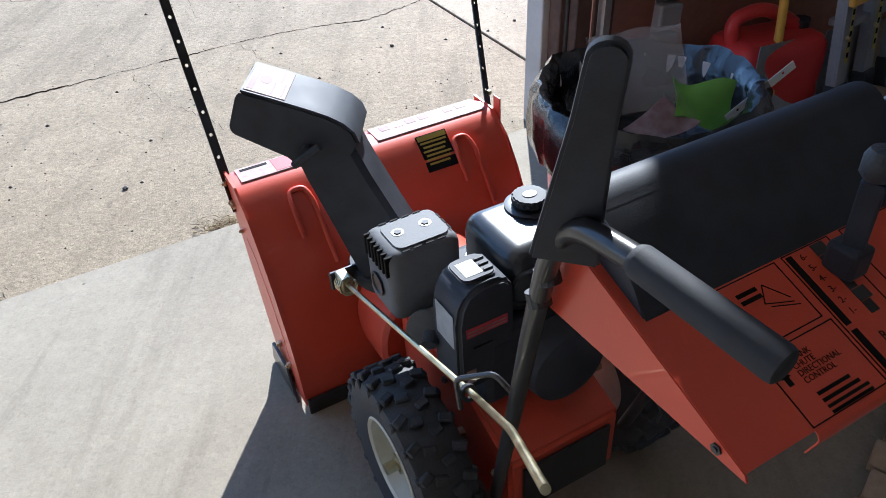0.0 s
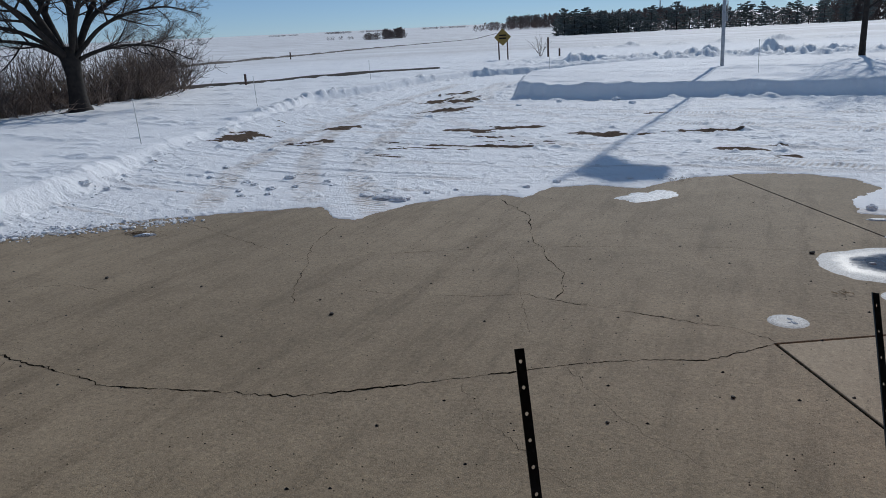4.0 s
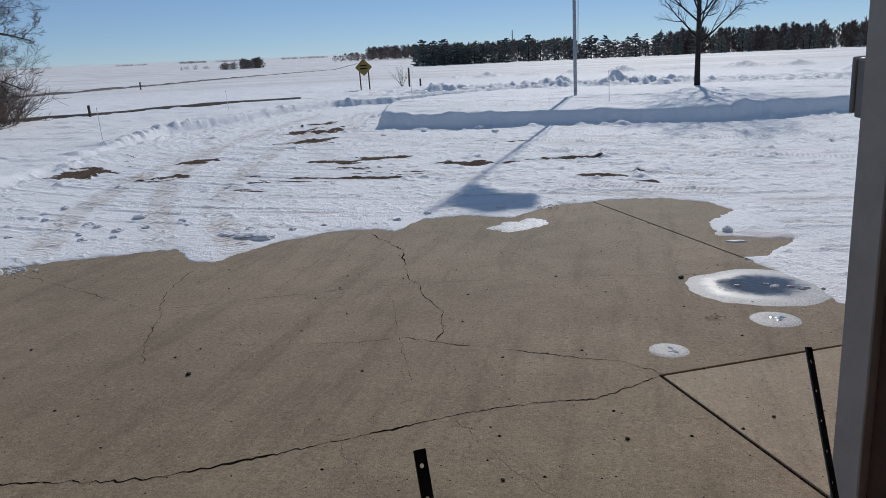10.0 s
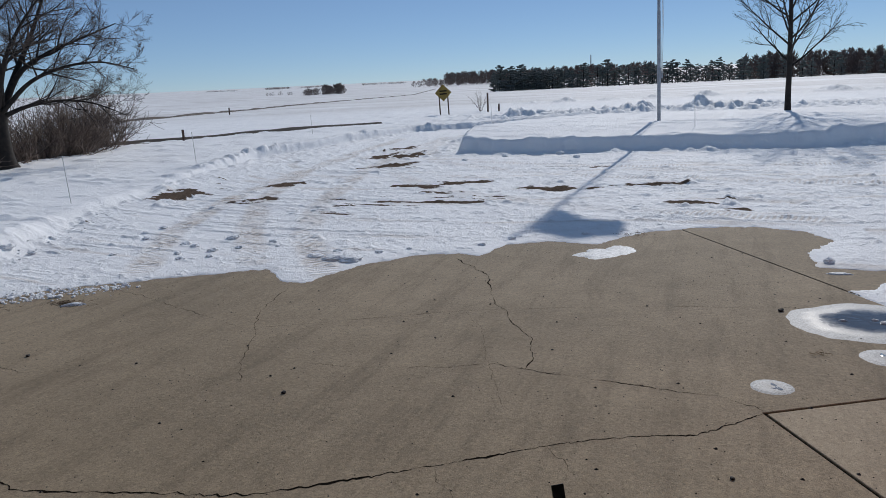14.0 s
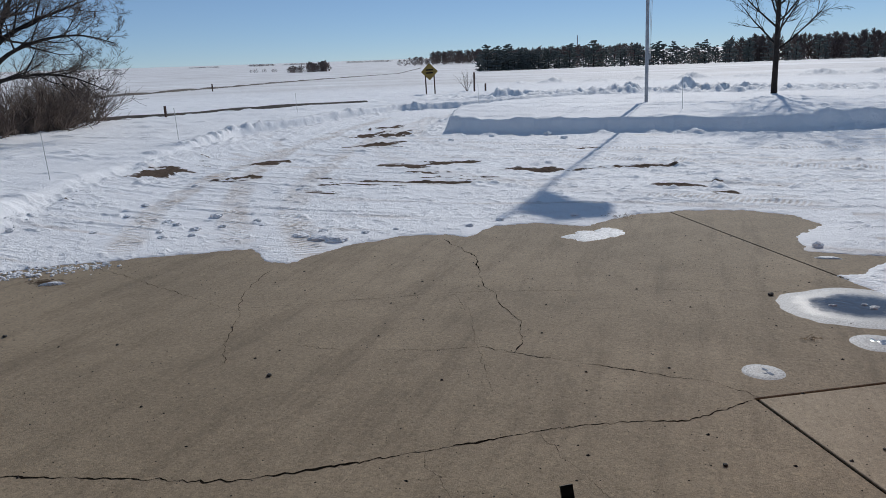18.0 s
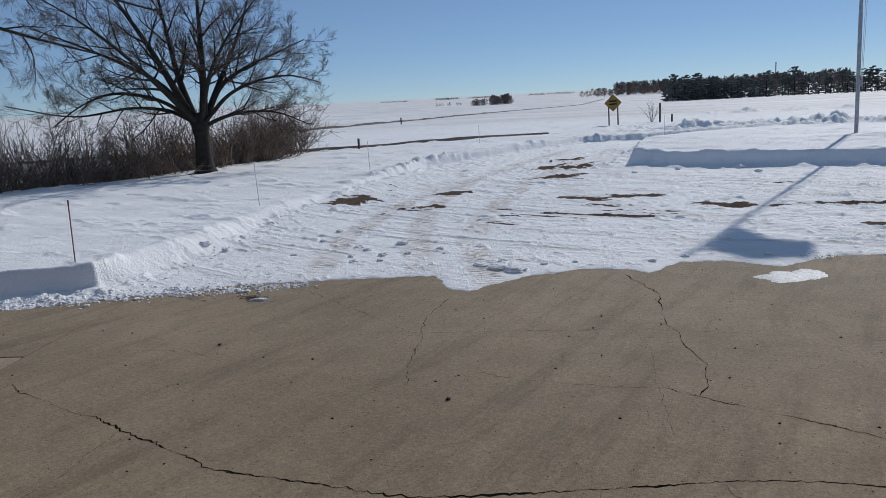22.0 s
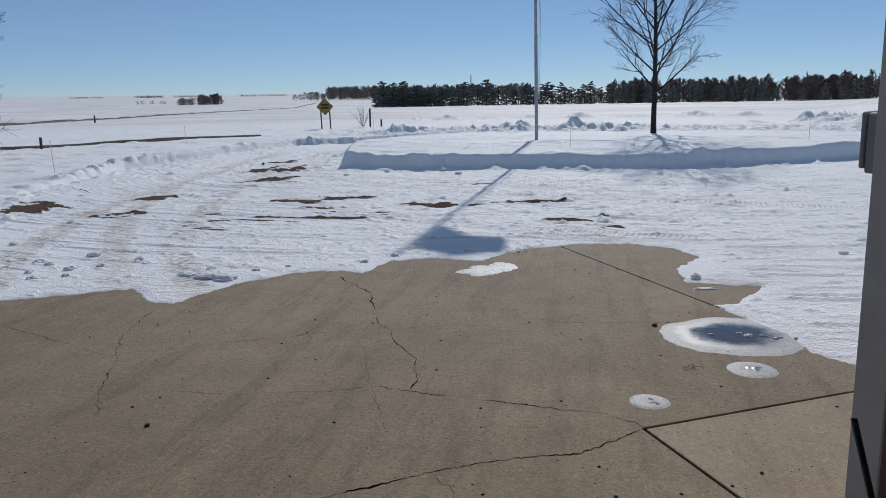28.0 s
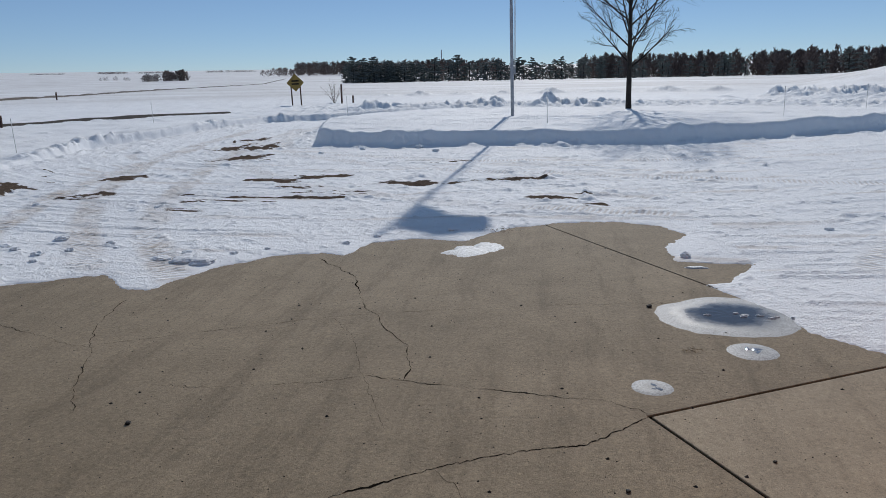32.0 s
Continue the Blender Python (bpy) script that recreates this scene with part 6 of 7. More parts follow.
def grit():
    """Loose grit and small stones strewn over the concrete."""
    rnd = random.Random(11)
    verts, faces = [], []
    for k in range(2600):
        x, y = rnd.uniform(-6.2, 1.6), rnd.uniform(1.2, 7.4)
        if float(signed(np.array([x]), np.array([y]), BARE)[0]) > -0.15:
            continue
        r = rnd.uniform(0.0018, 0.0048) * (1 if rnd.random() < 0.93 else 2.1)
        b = len(verts)
        q = rnd.uniform(0, 6)
        for a in range(5):
            verts.append((x + r * 1.3 * math.cos(q + a * 1.257) * rnd.uniform(0.7, 1.2), y + r * math.sin(q + a * 1.257) * rnd.uniform(0.7, 1.2), -0.0005))
        verts.append((x + r * 0.2, y, r * 0.9))
        faces += [(b + a, b + (a + 1) % 5, b + 5) for a in range(5)]
    me = bpy.data.meshes.new("grit")
    me.from_pydata(verts, [], faces)
    me.materials.append(PEBBLE)
    tagged(new("grit", me), "small dark stones and grit on the concrete", "grit", kind="stuff")


grit()


def stone(x, y, r, seed):
    bm = bmesh.new()
    bmesh.ops.create_icosphere(bm, subdivisions=2, radius=r)
    for v in bm.verts:
        v.co *= 1 + 0.4 * noise.noise(v.co * (2 / r) + Vector((seed, 0, 0)))
        v.co.z *= 0.6
    bm.transform(pose(x, y, r * 0.45))
    tagged(part("stone", bm, PEBBLE), "dark stone lying on the concrete drive", "stone", "stones on the drive")


for k_, (x_, y_, r_) in enumerate(((0.495, 5.5, 0.02), (-4.26, 3.54, 0.022), (-2.2, 3.42, 0.022), (0.12, 3.1, 0.016), (-0.78, 1.86, 0.015), (-0.35, 2.7, 0.013), (-3.4, 3.6, 0.014), (0.9, 5.0, 0.01), (-1.95, 5.0, 0.012), (0.75, 3.4, 0.013))):
    stone(x_, y_, r_ * (1 if k_ == 0 else 0.65), k_)


def litter_pile(x, y, n, spread, length, name, label, seed, mat_=STRAW, wide=0.003):
    rnd = random.Random(seed)
    bm = bmesh.new()
    for k in range(n):
        a, px, py = rnd.uniform(0, 6.28), x + rnd.gauss(0, spread), y + rnd.gauss(0, spread * 0.5)
        l, up = length * rnd.uniform(0.4, 1.2), rnd.uniform(0.0, 0.14) * length
        c, s_ = math.cos(a), math.sin(a)
        z0 = 0.002 + abs(rnd.gauss(0, 0.006))
        p = [(px - c * l / 2, py - s_ * l / 2, z0), (px + s_ * l * 0.08, py - c * l * 0.08, z0 + up), (px + c * l / 2, py + s_ * l / 2, z0 + 0.002)]
        add_tube(bm, p, [wide * 0.4, wide * 0.5, wide * 0.15], 4)
    return tagged(part(name, bm, mat_), label, "plant litter", kind="stuff")


gx = lambda u, v: INM @ GM0 @ Vector((u, v, 0))
p_ = gx(-2.05, 0.07)
litter_pile(p_.x, p_.y, 520, 0.06, 0.028, "dry_weeds", "dark dry weeds caught at the slab edge", 1, LEAF)
p_ = gx(-1.2, 0.06)
litter_pile(p_.x, p_.y, 320, 0.05, 0.026, "dry_weeds", "dry brown weeds caught at the slab edge", 2, STRAW)
p_ = gx(-2.6, 0.03)
litter_pile(p_.x, p_.y, 120, 0.12, 0.03, "dry_weeds", "dark dirt and weeds along the slab edge", 8, LEAF)
litter_pile(0.63, 4.66, 16, 0.03, 0.06, "grass_tuft", "small tuft of dry grass on the concrete", 3)
litter_pile(-5.05, 4.62, 260, 0.08, 0.035, "dry_weeds", "dark patch of dry weeds and dirt on the drive", 4, LEAF)
smooth(tagged(part("ice_patch", puddle_sheet(-4.97, 4.6, 0.1, 0.035, 0.02, 31, 0.5, turn=0.5), SNOW), "thin patch of melting snow on the concrete", "snow patch", "snow patches on the drive"), 60)
litter_pile(-0.85, 8.05, 200, 0.12, 0.035, "dry_weeds", "dark dry weeds at the edge of the snow", 6, LEAF)
litter_pile(-5.6, 4.35, 30, 0.1, 0.04, "dry_weeds", "reddish dry weeds on the concrete", 7, LEAF)


# ---- flagpole ----
PLUMB = pose(0, 0, 0, 0, -1.4, 0)


def flagpole():
    px, py = -1.34, 21.5
    fp = thing("flagpole", pose(px, py, height_at(px, py)) @ pose(0, 0, 0, 0, -0.9, 0), "tall pale metal flagpole standing in the snow", "flagpole")
    smooth(part("pole", tube([(0, 0, -0.4), (0, 0, 2.9), (0, 0, 2.94), (0, 0, 5.6), (0, 0, 5.64), (0, 0, 8.4)], [0.048, 0.046, 0.041, 0.038, 0.032, 0.025], 18), POLE, fp), 40)
    bm = bmesh.new()
    bmesh.ops.create_uvsphere(bm, u_segments=16, v_segments=10, radius=0.07)
    bm.transform(Matrix.Translation((0, 0, 8.46)))
    smooth(part("finial", bm, YELLOW, fp), 60)
    for x in (0.11, 0.15):
        part("halyard", tube([(x * 0.6, -0.02, 1.2), (x, -0.02, 4.2), (x * 0.4, -0.02, 8.3)], 0.006, 6), WHITE, fp, "thin white halyard rope")
    part("cleat", box((0.04, -0.03, 1.15), (0.1, 0.0, 1.3), None, 0.008, 1), POLE, fp)
    # the flag flies to the right and towards the house, its fly end sagging
    fl = bmesh.new()
    nx, nz = 30, 20
    grid = [[None] * (nz + 1) for _ in range(nx + 1)]
    for i in range(nx + 1):
        for j in range(nz + 1):
            u, v = i / nx, j / nz
            w = 0.06 * u * math.sin(u * 8 + v * 1.5)
            grid[i][j] = fl.verts.new((0.04 + 0.98 * u + w, -0.68 * u + w, 8.3 - 0.95 * v * (1 - 0.45 * u) - 0.34 * u * u - 0.03 * math.sin(u * 8)))
    for i in range(nx):
        for j in range(nz):
            fl.faces.new((grid[i][j], grid[i + 1][j], grid[i + 1][j + 1], grid[i][j + 1]))
    bmesh.ops.solidify(fl, geom=fl.faces[:], thickness=0.002)
    smooth(part("flag", fl, CLOTH, fp, "cloth flag flying from the top"), 60)


flagpole()


# ---- trees ----
class Limbs:
    """Collects tapering branches into one mesh."""
    def __init__(self):
        self.v, self.f = [], []

    def add(self, pts, rads, n):
        base, side = len(self.v), None
        for i, p in enumerate(pts):
            d = (pts[min(i + 1, len(pts) - 1)] - pts[max(i - 1, 0)]).normalized()
            if side is None:
                side = d.orthogonal().normalized()
            side = (side - d * side.dot(d)).normalized()
            up = d.cross(side)
            for k in range(n):
                a = 2 * math.pi * k / n
                self.v.append(p + rads[i] * (math.cos(a) * side + math.sin(a) * up))
        for i in range(len(pts) - 1):
            for k in range(n):
                self.f.append((base + i * n + k, base + i * n + (k + 1) % n, base + (i + 1) * n + (k + 1) % n, base + (i + 1) * n + k))

    def part(self, name, material, parent, label=""):
        me = bpy.data.meshes.new(name)
        me.from_pydata(self.v, [], self.f)
        me.polygons.foreach_set("use_smooth", [True] * len(me.polygons))
        me.materials.append(material)
        ob = new(name, me)
        ob.parent = parent
        if label:
            ob["label"] = label
        return ob


def grow(acc, rnd, p, d, length, rad, level, spec):
    """One branch with its side branches; spec holds, per level, children, length ratio, spread and upward pull."""
    steps = (7, 6, 5, 4, 3)[min(level, 4)]
    pts, rads, q, dd = [p.copy()], [rad], p.copy(), d.copy()
    kids, ratio, spread, pull, wander = spec[level]
    for k in range(steps):
        dd = (dd + wander * Vector((rnd.gauss(0, 1), rnd.gauss(0, 1), rnd.gauss(0, 1))) + Vector((0, 0, pull))).normalized()
        q = q + dd * (length / steps)
        pts.append(q.copy())
        rads.append(rad * (1 - 0.75 * (k + 1) / steps) if level < len(spec) - 1 else rad * (1 - 0.6 * (k + 1) / steps))
    acc[0 if level < 2 else 1].add(pts, rads, (9, 7, 5, 4, 3)[min(level, 4)])
    if level + 1 >= len(spec):
        return
    for c in range(kids):
        f = 0.22 + 0.78 * (c + rnd.random()) / kids
        i = min(int(f * steps), steps - 1)
        a = pts[i].lerp(pts[i + 1], f * steps - i)
        axis = (pts[i + 1] - pts[i]).normalized()
        side = axis.orthogonal().normalized()
        side.rotate(Matrix.Rotation(rnd.uniform(0, 6.283) if level else c * 2.4 + rnd.uniform(-0.4, 0.4), 3, axis))
        ang = radians(spread * rnd.uniform(0.75, 1.25))
        nd = (axis * math.cos(ang) + side * math.sin(ang)).normalized()
        grow(acc, rnd, a, nd, length * ratio * rnd.uniform(0.7, 1.2) * (1.15 - 0.45 * f), max(rads[i] * 0.6, 0.004) if level < 2 else max(rads[i] * 0.62, 0.0035), level + 1, spec)


def bough(acc, rnd, pts, r0, r1, kids, spec, reach):
    """A long limb through given points, with side branches that shorten towards its tip."""
    pts = [Vector(p) for p in rounded(pts, 0.6, 4)]
    n = len(pts)
    acc[0].add(pts, [r0 + (r1 - r0) * (k / (n - 1)) ** 0.8 for k in range(n)], 9)
    for c in range(kids):
        f = 0.16 + 0.84 * (c + rnd.random()) / kids
        k = min(int(f * (n - 1)), n - 2)
        axis = (pts[k + 1] - pts[k]).normalized()
        side = axis.orthogonal().normalized()
        side.rotate(Matrix.Rotation(c * 2.4 + rnd.uniform(-0.5, 0.5), 3, axis))
        ang = radians(44 * rnd.uniform(0.7, 1.3))
        r = r0 + (r1 - r0) * f ** 0.8
        grow(acc, rnd, pts[k].lerp(pts[k + 1], f * (n - 1) - k), axis * math.cos(ang) + side * math.sin(ang), reach * rnd.uniform(0.6, 1.1) * (1.1 - 0.5 * f), max(r * 0.55, 0.008), 1, spec)


BOUGHS = [  # to the right, away, up: for each limb of the big tree
    (0.085, [(-0.1, 0, 1.4), (-0.7, 0.1, 1.8), (-1.7, 0.3, 1.98), (-3.3, 0.5, 1.75), (-5.0, 0.6, 2.2)]),
    (0.075, [(-0.1, -0.1, 1.45), (-1.0, -0.4, 2.15), (-2.1, -0.8, 2.35), (-2.9, -1.0, 2.05), (-3.6, -1.2, 1.5)]),
    (0.075, [(0.1, 0, 1.3), (0.7, -0.2, 1.55), (1.5, -0.4, 1.66), (2.25, -0.6, 1.55), (3.0, -0.8, 1.15)]),
    (0.1, [(0.15, 0, 1.45), (0.7, 0.2, 2.5), (1.6, 0.4, 3.0), (2.6, 0.6, 3.4), (3.3, 0.7, 3.7)]),
    (0.075, [(0.12, -0.1, 1.4), (0.9, -0.5, 2.2), (1.8, -0.9, 2.5), (2.6, -1.2, 2.55), (3.3, -1.4, 2.3)]),
    (0.15, [(-0.12, 0, 1.35), (-0.6, -0.2, 2.5), (-1.2, -0.4, 3.8), (-2.0, -0.6, 5.2), (-2.6, -0.8, 6.4)]),
    (0.14, [(-0.08, 0.05, 1.35), (-0.42, 0.3, 2.6), (-0.58, 0.6, 3.8), (-0.75, 0.9, 5.3), (-0.8, 1.1, 7.0)]),
    (0.14, [(0.1, 0, 1.35), (0.24, -0.2, 2.5), (0.3, -0.4, 4.0), (0.36, -0.6, 5.5), (0.3, -0.7, 7.0)]),
    (0.12, [(0.14, 0.05, 1.4), (0.6, 0.4, 2.4), (1.25, 0.8, 3.6), (1.75, 1.1, 4.8), (2.1, 1.3, 6.0)]),
    (0.1, [(-0.1, -0.1, 1.45), (-0.9, -1.0, 2.4), (-1.6, -2.0, 3.2), (-2.4, -3.0, 3.9), (-3.2, -3.6, 4.4)]),
    (0.09, [(0.05, 0.1, 1.45), (0.2, 1.2, 2.6), (0.1, 2.3, 3.4), (0.5, 3.2, 4.0)]),
    (0.1, [(-0.1, 0.05, 1.5), (-1.0, 0.6, 2.7), (-2.2, 1.1, 3.4), (-3.4, 1.5, 4.0), (-4.3, 1.8, 4.4)]),
    (0.09, [(0.05, -0.1, 1.5), (0.4, -1.2, 2.7), (1.0, -2.2, 3.6), (1.7, -2.9, 4.3)])]
CROWN = mat("twig_bark", (0.14, 0.105, 0.085), 0.95, dark=(0.035, 0.027, 0.022), scale=9)


def big_tree():
    x, y = -17.35, 14.2
    t = thing("tree", pose(x, y, height_at(x, y)) @ PLUMB, "large leafless spreading tree standing in the snowy yard", "tree")
    rnd = random.Random(4)
    a, trunk = (Limbs(), Limbs()), Limbs()
    trunk.add([Vector(p) for p in ((0, 0, -0.4), (0, 0, 0.0), (0, 0, 0.14), (0, 0, 0.4), (0.01, 0, 0.9), (0.0, 0.0, 1.3), (0.0, 0.0, 1.7))], [0.4, 0.34, 0.27, 0.23, 0.21, 0.24, 0.16], 20)
    trunk.part("trunk", BARK, t)
    turn = Matrix(((0.633, -0.774, 0), (0.774, 0.633, 0), (0, 0, 1)))
    spec = [None, (6, 0.58, 38, 0.05, 0.09), (6, 0.6, 36, 0.05, 0.1), (5, 0.62, 34, 0.04, 0.12), (0, 0, 0, 0.03, 0.14)]
    for r, pts in BOUGHS:
        bough(a, rnd, [turn @ Vector(p) for p in pts], r * 0.85, 0.014, 12, spec, 1.45)
    a[0].part("limb_work", BARK, t)
    a[1].part("crown", CROWN, t)


big_tree()


def yard_tree():
    """A second old tree, whose low boughs alone reach into view."""
    x, y = -17.6, 3.2
    t = thing("tree", pose(x, y, height_at(x, y)), "old leafless tree with long drooping boughs at the yard's edge", "tree")
    rnd = random.Random(14)
    a, trunk = (Limbs(), Limbs()), Limbs()
    trunk.add([Vector(p) for p in ((0, 0, -0.4), (0, 0, 0.1), (0, 0, 0.8), (0.05, 0.1, 2.6), (0.1, 0.3, 5.0))], [0.45, 0.36, 0.27, 0.24, 0.14], 18)
    trunk.part("trunk", BARK, t)
    spec = [None, (6, 0.55, 40, -0.04, 0.1), (6, 0.6, 38, -0.06, 0.13), (5, 0.6, 36, -0.05, 0.15), (0, 0, 0, 0.0, 0.16)]
    for r, pts in ((0.11, [(0, 0.1, 2.3), (0.6, 1.6, 3.3), (1.1, 3.1, 3.85), (1.5, 4.4, 3.8), (1.9, 5.6, 3.4), (2.2, 6.8, 3.1)]), (0.12, [(0.05, 0.2, 3.2), (0.4, 1.6, 4.7), (0.9, 3.4, 5.2), (1.3, 5.4, 4.95), (1.6, 7.2, 4.5), (1.8, 8.9, 4.2)]),
                   (0.12, [(0.1, 0.2, 4.0), (-0.6, -0.6, 5.6), (-1.4, -1.2, 6.8)]), (0.1, [(0.1, 0.3, 4.4), (0.3, 0.8, 6.0), (0.2, 1.6, 7.4)])):
        bough(a, rnd, [Vector(p) for p in pts], r, 0.02, 12, spec, 1.5)
    a[0].part("limb_work", BARK, t)
    a[1].part("crown", CROWN, t)


yard_tree()


def young_tree():
    x, y = 2.33, 26.2
    t = thing("tree", pose(x, y, height_at(x, y)) @ PLUMB, "young leafless upright tree standing in deep snow", "tree")
    rnd = random.Random(9)
    a = (Limbs(), Limbs())
    trunk = Limbs()
    trunk.add([Vector(p) for p in ((0, 0, -0.3), (0, 0, 0.4), (0.02, 0, 1.5), (0.03, 0.02, 3.0), (0.0, 0.0, 4.6), (0.02, 0, 6.4))], [0.11, 0.09, 0.078, 0.065, 0.045, 0.012], 14)
    trunk.part("trunk", BARK, t)
    spec = [(7, 0.5, 34, 0.05, 0.05), (6, 0.52, 34, 0.05, 0.09), (4, 0.5, 32, 0.03, 0.13), (0, 0, 0, 0.02, 0.16)]
    for k in range(26):
        h = 1.35 + 4.2 * k / 25
        ang, tilt = k * 137.5, 58 - 22 * k / 25 + rnd.uniform(-8, 8)
        l = (2.1 + 1.2 * math.sin(min(1, k / 12) * 1.57)) * (1 - 0.5 * max(0, k - 13) / 12) * rnd.uniform(0.8, 1.1)
        d = Vector((math.sin(radians(tilt)) * math.cos(radians(ang)), math.sin(radians(tilt)) * math.sin(radians(ang)), math.cos(radians(tilt))))
        grow(a, rnd, Vector((0.02, 0, h)), d, l, 0.035 * (1 - 0.4 * k / 25), 0, spec)
    a[0].part("limb_work", BARK, t)
    a[1].part("crown", BARK, t)


young_tree()


def bushes():
    protos = []
    for v in range(4):
        rnd = random.Random(40 + v)
        b = thing("bush", Matrix(), "leafless brown brush in a thicket behind the big tree", "bush", "thicket of bushes")
        acc = Limbs()
        for k in range(44):
            ang, tilt = rnd.uniform(0, 6.283), radians(abs(rnd.gauss(34, 24)))
            d = Vector((math.sin(tilt) * math.cos(ang), math.sin(tilt) * math.sin(ang), math.cos(tilt)))
            p = Vector((rnd.gauss(0, 0.45), rnd.gauss(0, 0.35), -0.1))
            l = rnd.uniform(0.9, 1.75)
            pts, q = [p], p
            for j in range(4):
                d = (d + 0.16 * Vector((rnd.gauss(0, 1), rnd.gauss(0, 1), rnd.gauss(0, 0.6))) + Vector((0.06, 0.06, -0.02))).normalized()
                q = q + d * l / 4
                pts.append(q)
                for m in range(3):
                    e = (d + 0.6 * Vector((rnd.gauss(0, 1), rnd.gauss(0, 1), rnd.gauss(0, 1)))).normalized()
                    r2 = q + e * l * 0.16
                    acc.add([q, r2, r2 + (e + Vector((rnd.gauss(0, 0.5), rnd.gauss(0, 0.5), 0.3))).normalized() * l * 0.15], [0.006, 0.005, 0.003], 3)
            acc.add(pts, [0.02, 0.016, 0.013, 0.01, 0.006], 4)
        acc.part("brush", TWIG, b)
        protos.append(b)
    rnd = random.Random(77)
    spots = []
    for row, (off, count) in enumerate(((0.9, 26), (2.6, 20))):
        for k in range(count):
            u = k / (count - 1)
            y = 3.0 + (19.2 - 1.2 * row) * u + rnd.gauss(0, 0.25)
            x = np.interp(y, [0.0, 5.5, 9.4, 11.8, 15.8, 19.4, 22.0], [-15.5, -17.6, -18.5, -18.0, -18.6, -19.1, -20.8])
            spots.append((float(x) - off + rnd.gauss(0, 0.3), y))
    for k, (x, y) in enumerate(spots):
        m = pose(x, y, height_at(x, y), 0, 0, rnd.uniform(0, 360))
        sc = rnd.uniform(0.8, 1.2)
        ob = protos[k] if k < 4 else copy_thing(protos[k % 4], m)
        ob.matrix_basis = m @ Matrix.Diagonal((sc, sc, sc, 1))


bushes()


# ---- far trees ----
def pine_proto(seed, h):
    rnd = random.Random(seed)
    p = thing("pine_tree", Matrix(), "dark evergreen pine in the distant windbreak", "pine tree", "windbreak pines")
    lim = Limbs()
    lim.add([Vector((0, 0, -0.5)), Vector((0, 0, h * 0.5)), Vector((0, 0, h * 0.95))], [0.22, 0.16, 0.05], 7)
    lim.part("trunk", BARK, p)
    bm = bmesh.new()
    lift = rnd.uniform(0.0, 0.13)
    whorls = 12
    for k in range(whorls):
        f = lift + (1 - lift) * (k + rnd.uniform(-0.3, 0.3)) / (whorls - 1)
        reach = h * 0.34 * min(1.0, (1.16 - f) / 0.42) * rnd.uniform(0.7, 1.15)
        for j in range(rnd.randint(3, 6) if f < 0.93 else 2):
            a, w = rnd.uniform(0, 6.283), reach * rnd.uniform(0.55, 1.15)
            for q in range(3):
                d = w * (0.42 + 0.3 * q)
                t = bmesh.new()
                bmesh.ops.create_icosphere(t, subdivisions=1, radius=rnd.uniform(0.038, 0.066) * h * (1.1 - 0.12 * q))
                for v in t.verts:
                    v.co *= rnd.uniform(0.65, 1.3)
                    v.co.z *= 0.6
                merge(bm, t, pose(d * math.cos(a) + rnd.gauss(0, 0.1), d * math.sin(a) + rnd.gauss(0, 0.1), f * h + 0.12 * d + rnd.gauss(0, 0.12)))
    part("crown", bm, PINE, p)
    return p


def place_polar(az, r, dz=0.0):
    x, y = r * math.sin(radians(az)), r * math.cos(radians(az))
    return x, y, height_at(x, y) + dz


def windbreak():
    rnd = random.Random(21)
    protos = [pine_proto(60 + k, 9.0 + 0.7 * k) for k in range(5)]
    n = 0
    rows = [(-15.9, -12.2, 26, 0.72), (-12.6, -8.9, 20, 0.7), (-8.1, 3.6, 27, 0.8), (3.8, 12.5, 10, 0.72), (12.5, 26.0, 12, 0.72)]
    for a0, a1, count, size in rows:
        for k in range(count):
            az = a0 + (a1 - a0) * (k + rnd.uniform(-0.35, 0.35)) / (count - 1)
            r = 270 + rnd.uniform(-6, 8)
            x, y, z = place_polar(az, r)
            sc = size * rnd.uniform(0.55, 1.05)
            m = pose(x, y, z, 0, 0, rnd.uniform(0, 360))
            ob = protos[n] if n < 5 else copy_thing(protos[n % 5], m)
            ob.matrix_basis = m @ Matrix.Diagonal((sc, sc, sc, 1))
            n += 1


windbreak()
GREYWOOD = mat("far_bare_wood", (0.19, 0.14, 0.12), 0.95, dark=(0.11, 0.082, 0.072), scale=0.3)


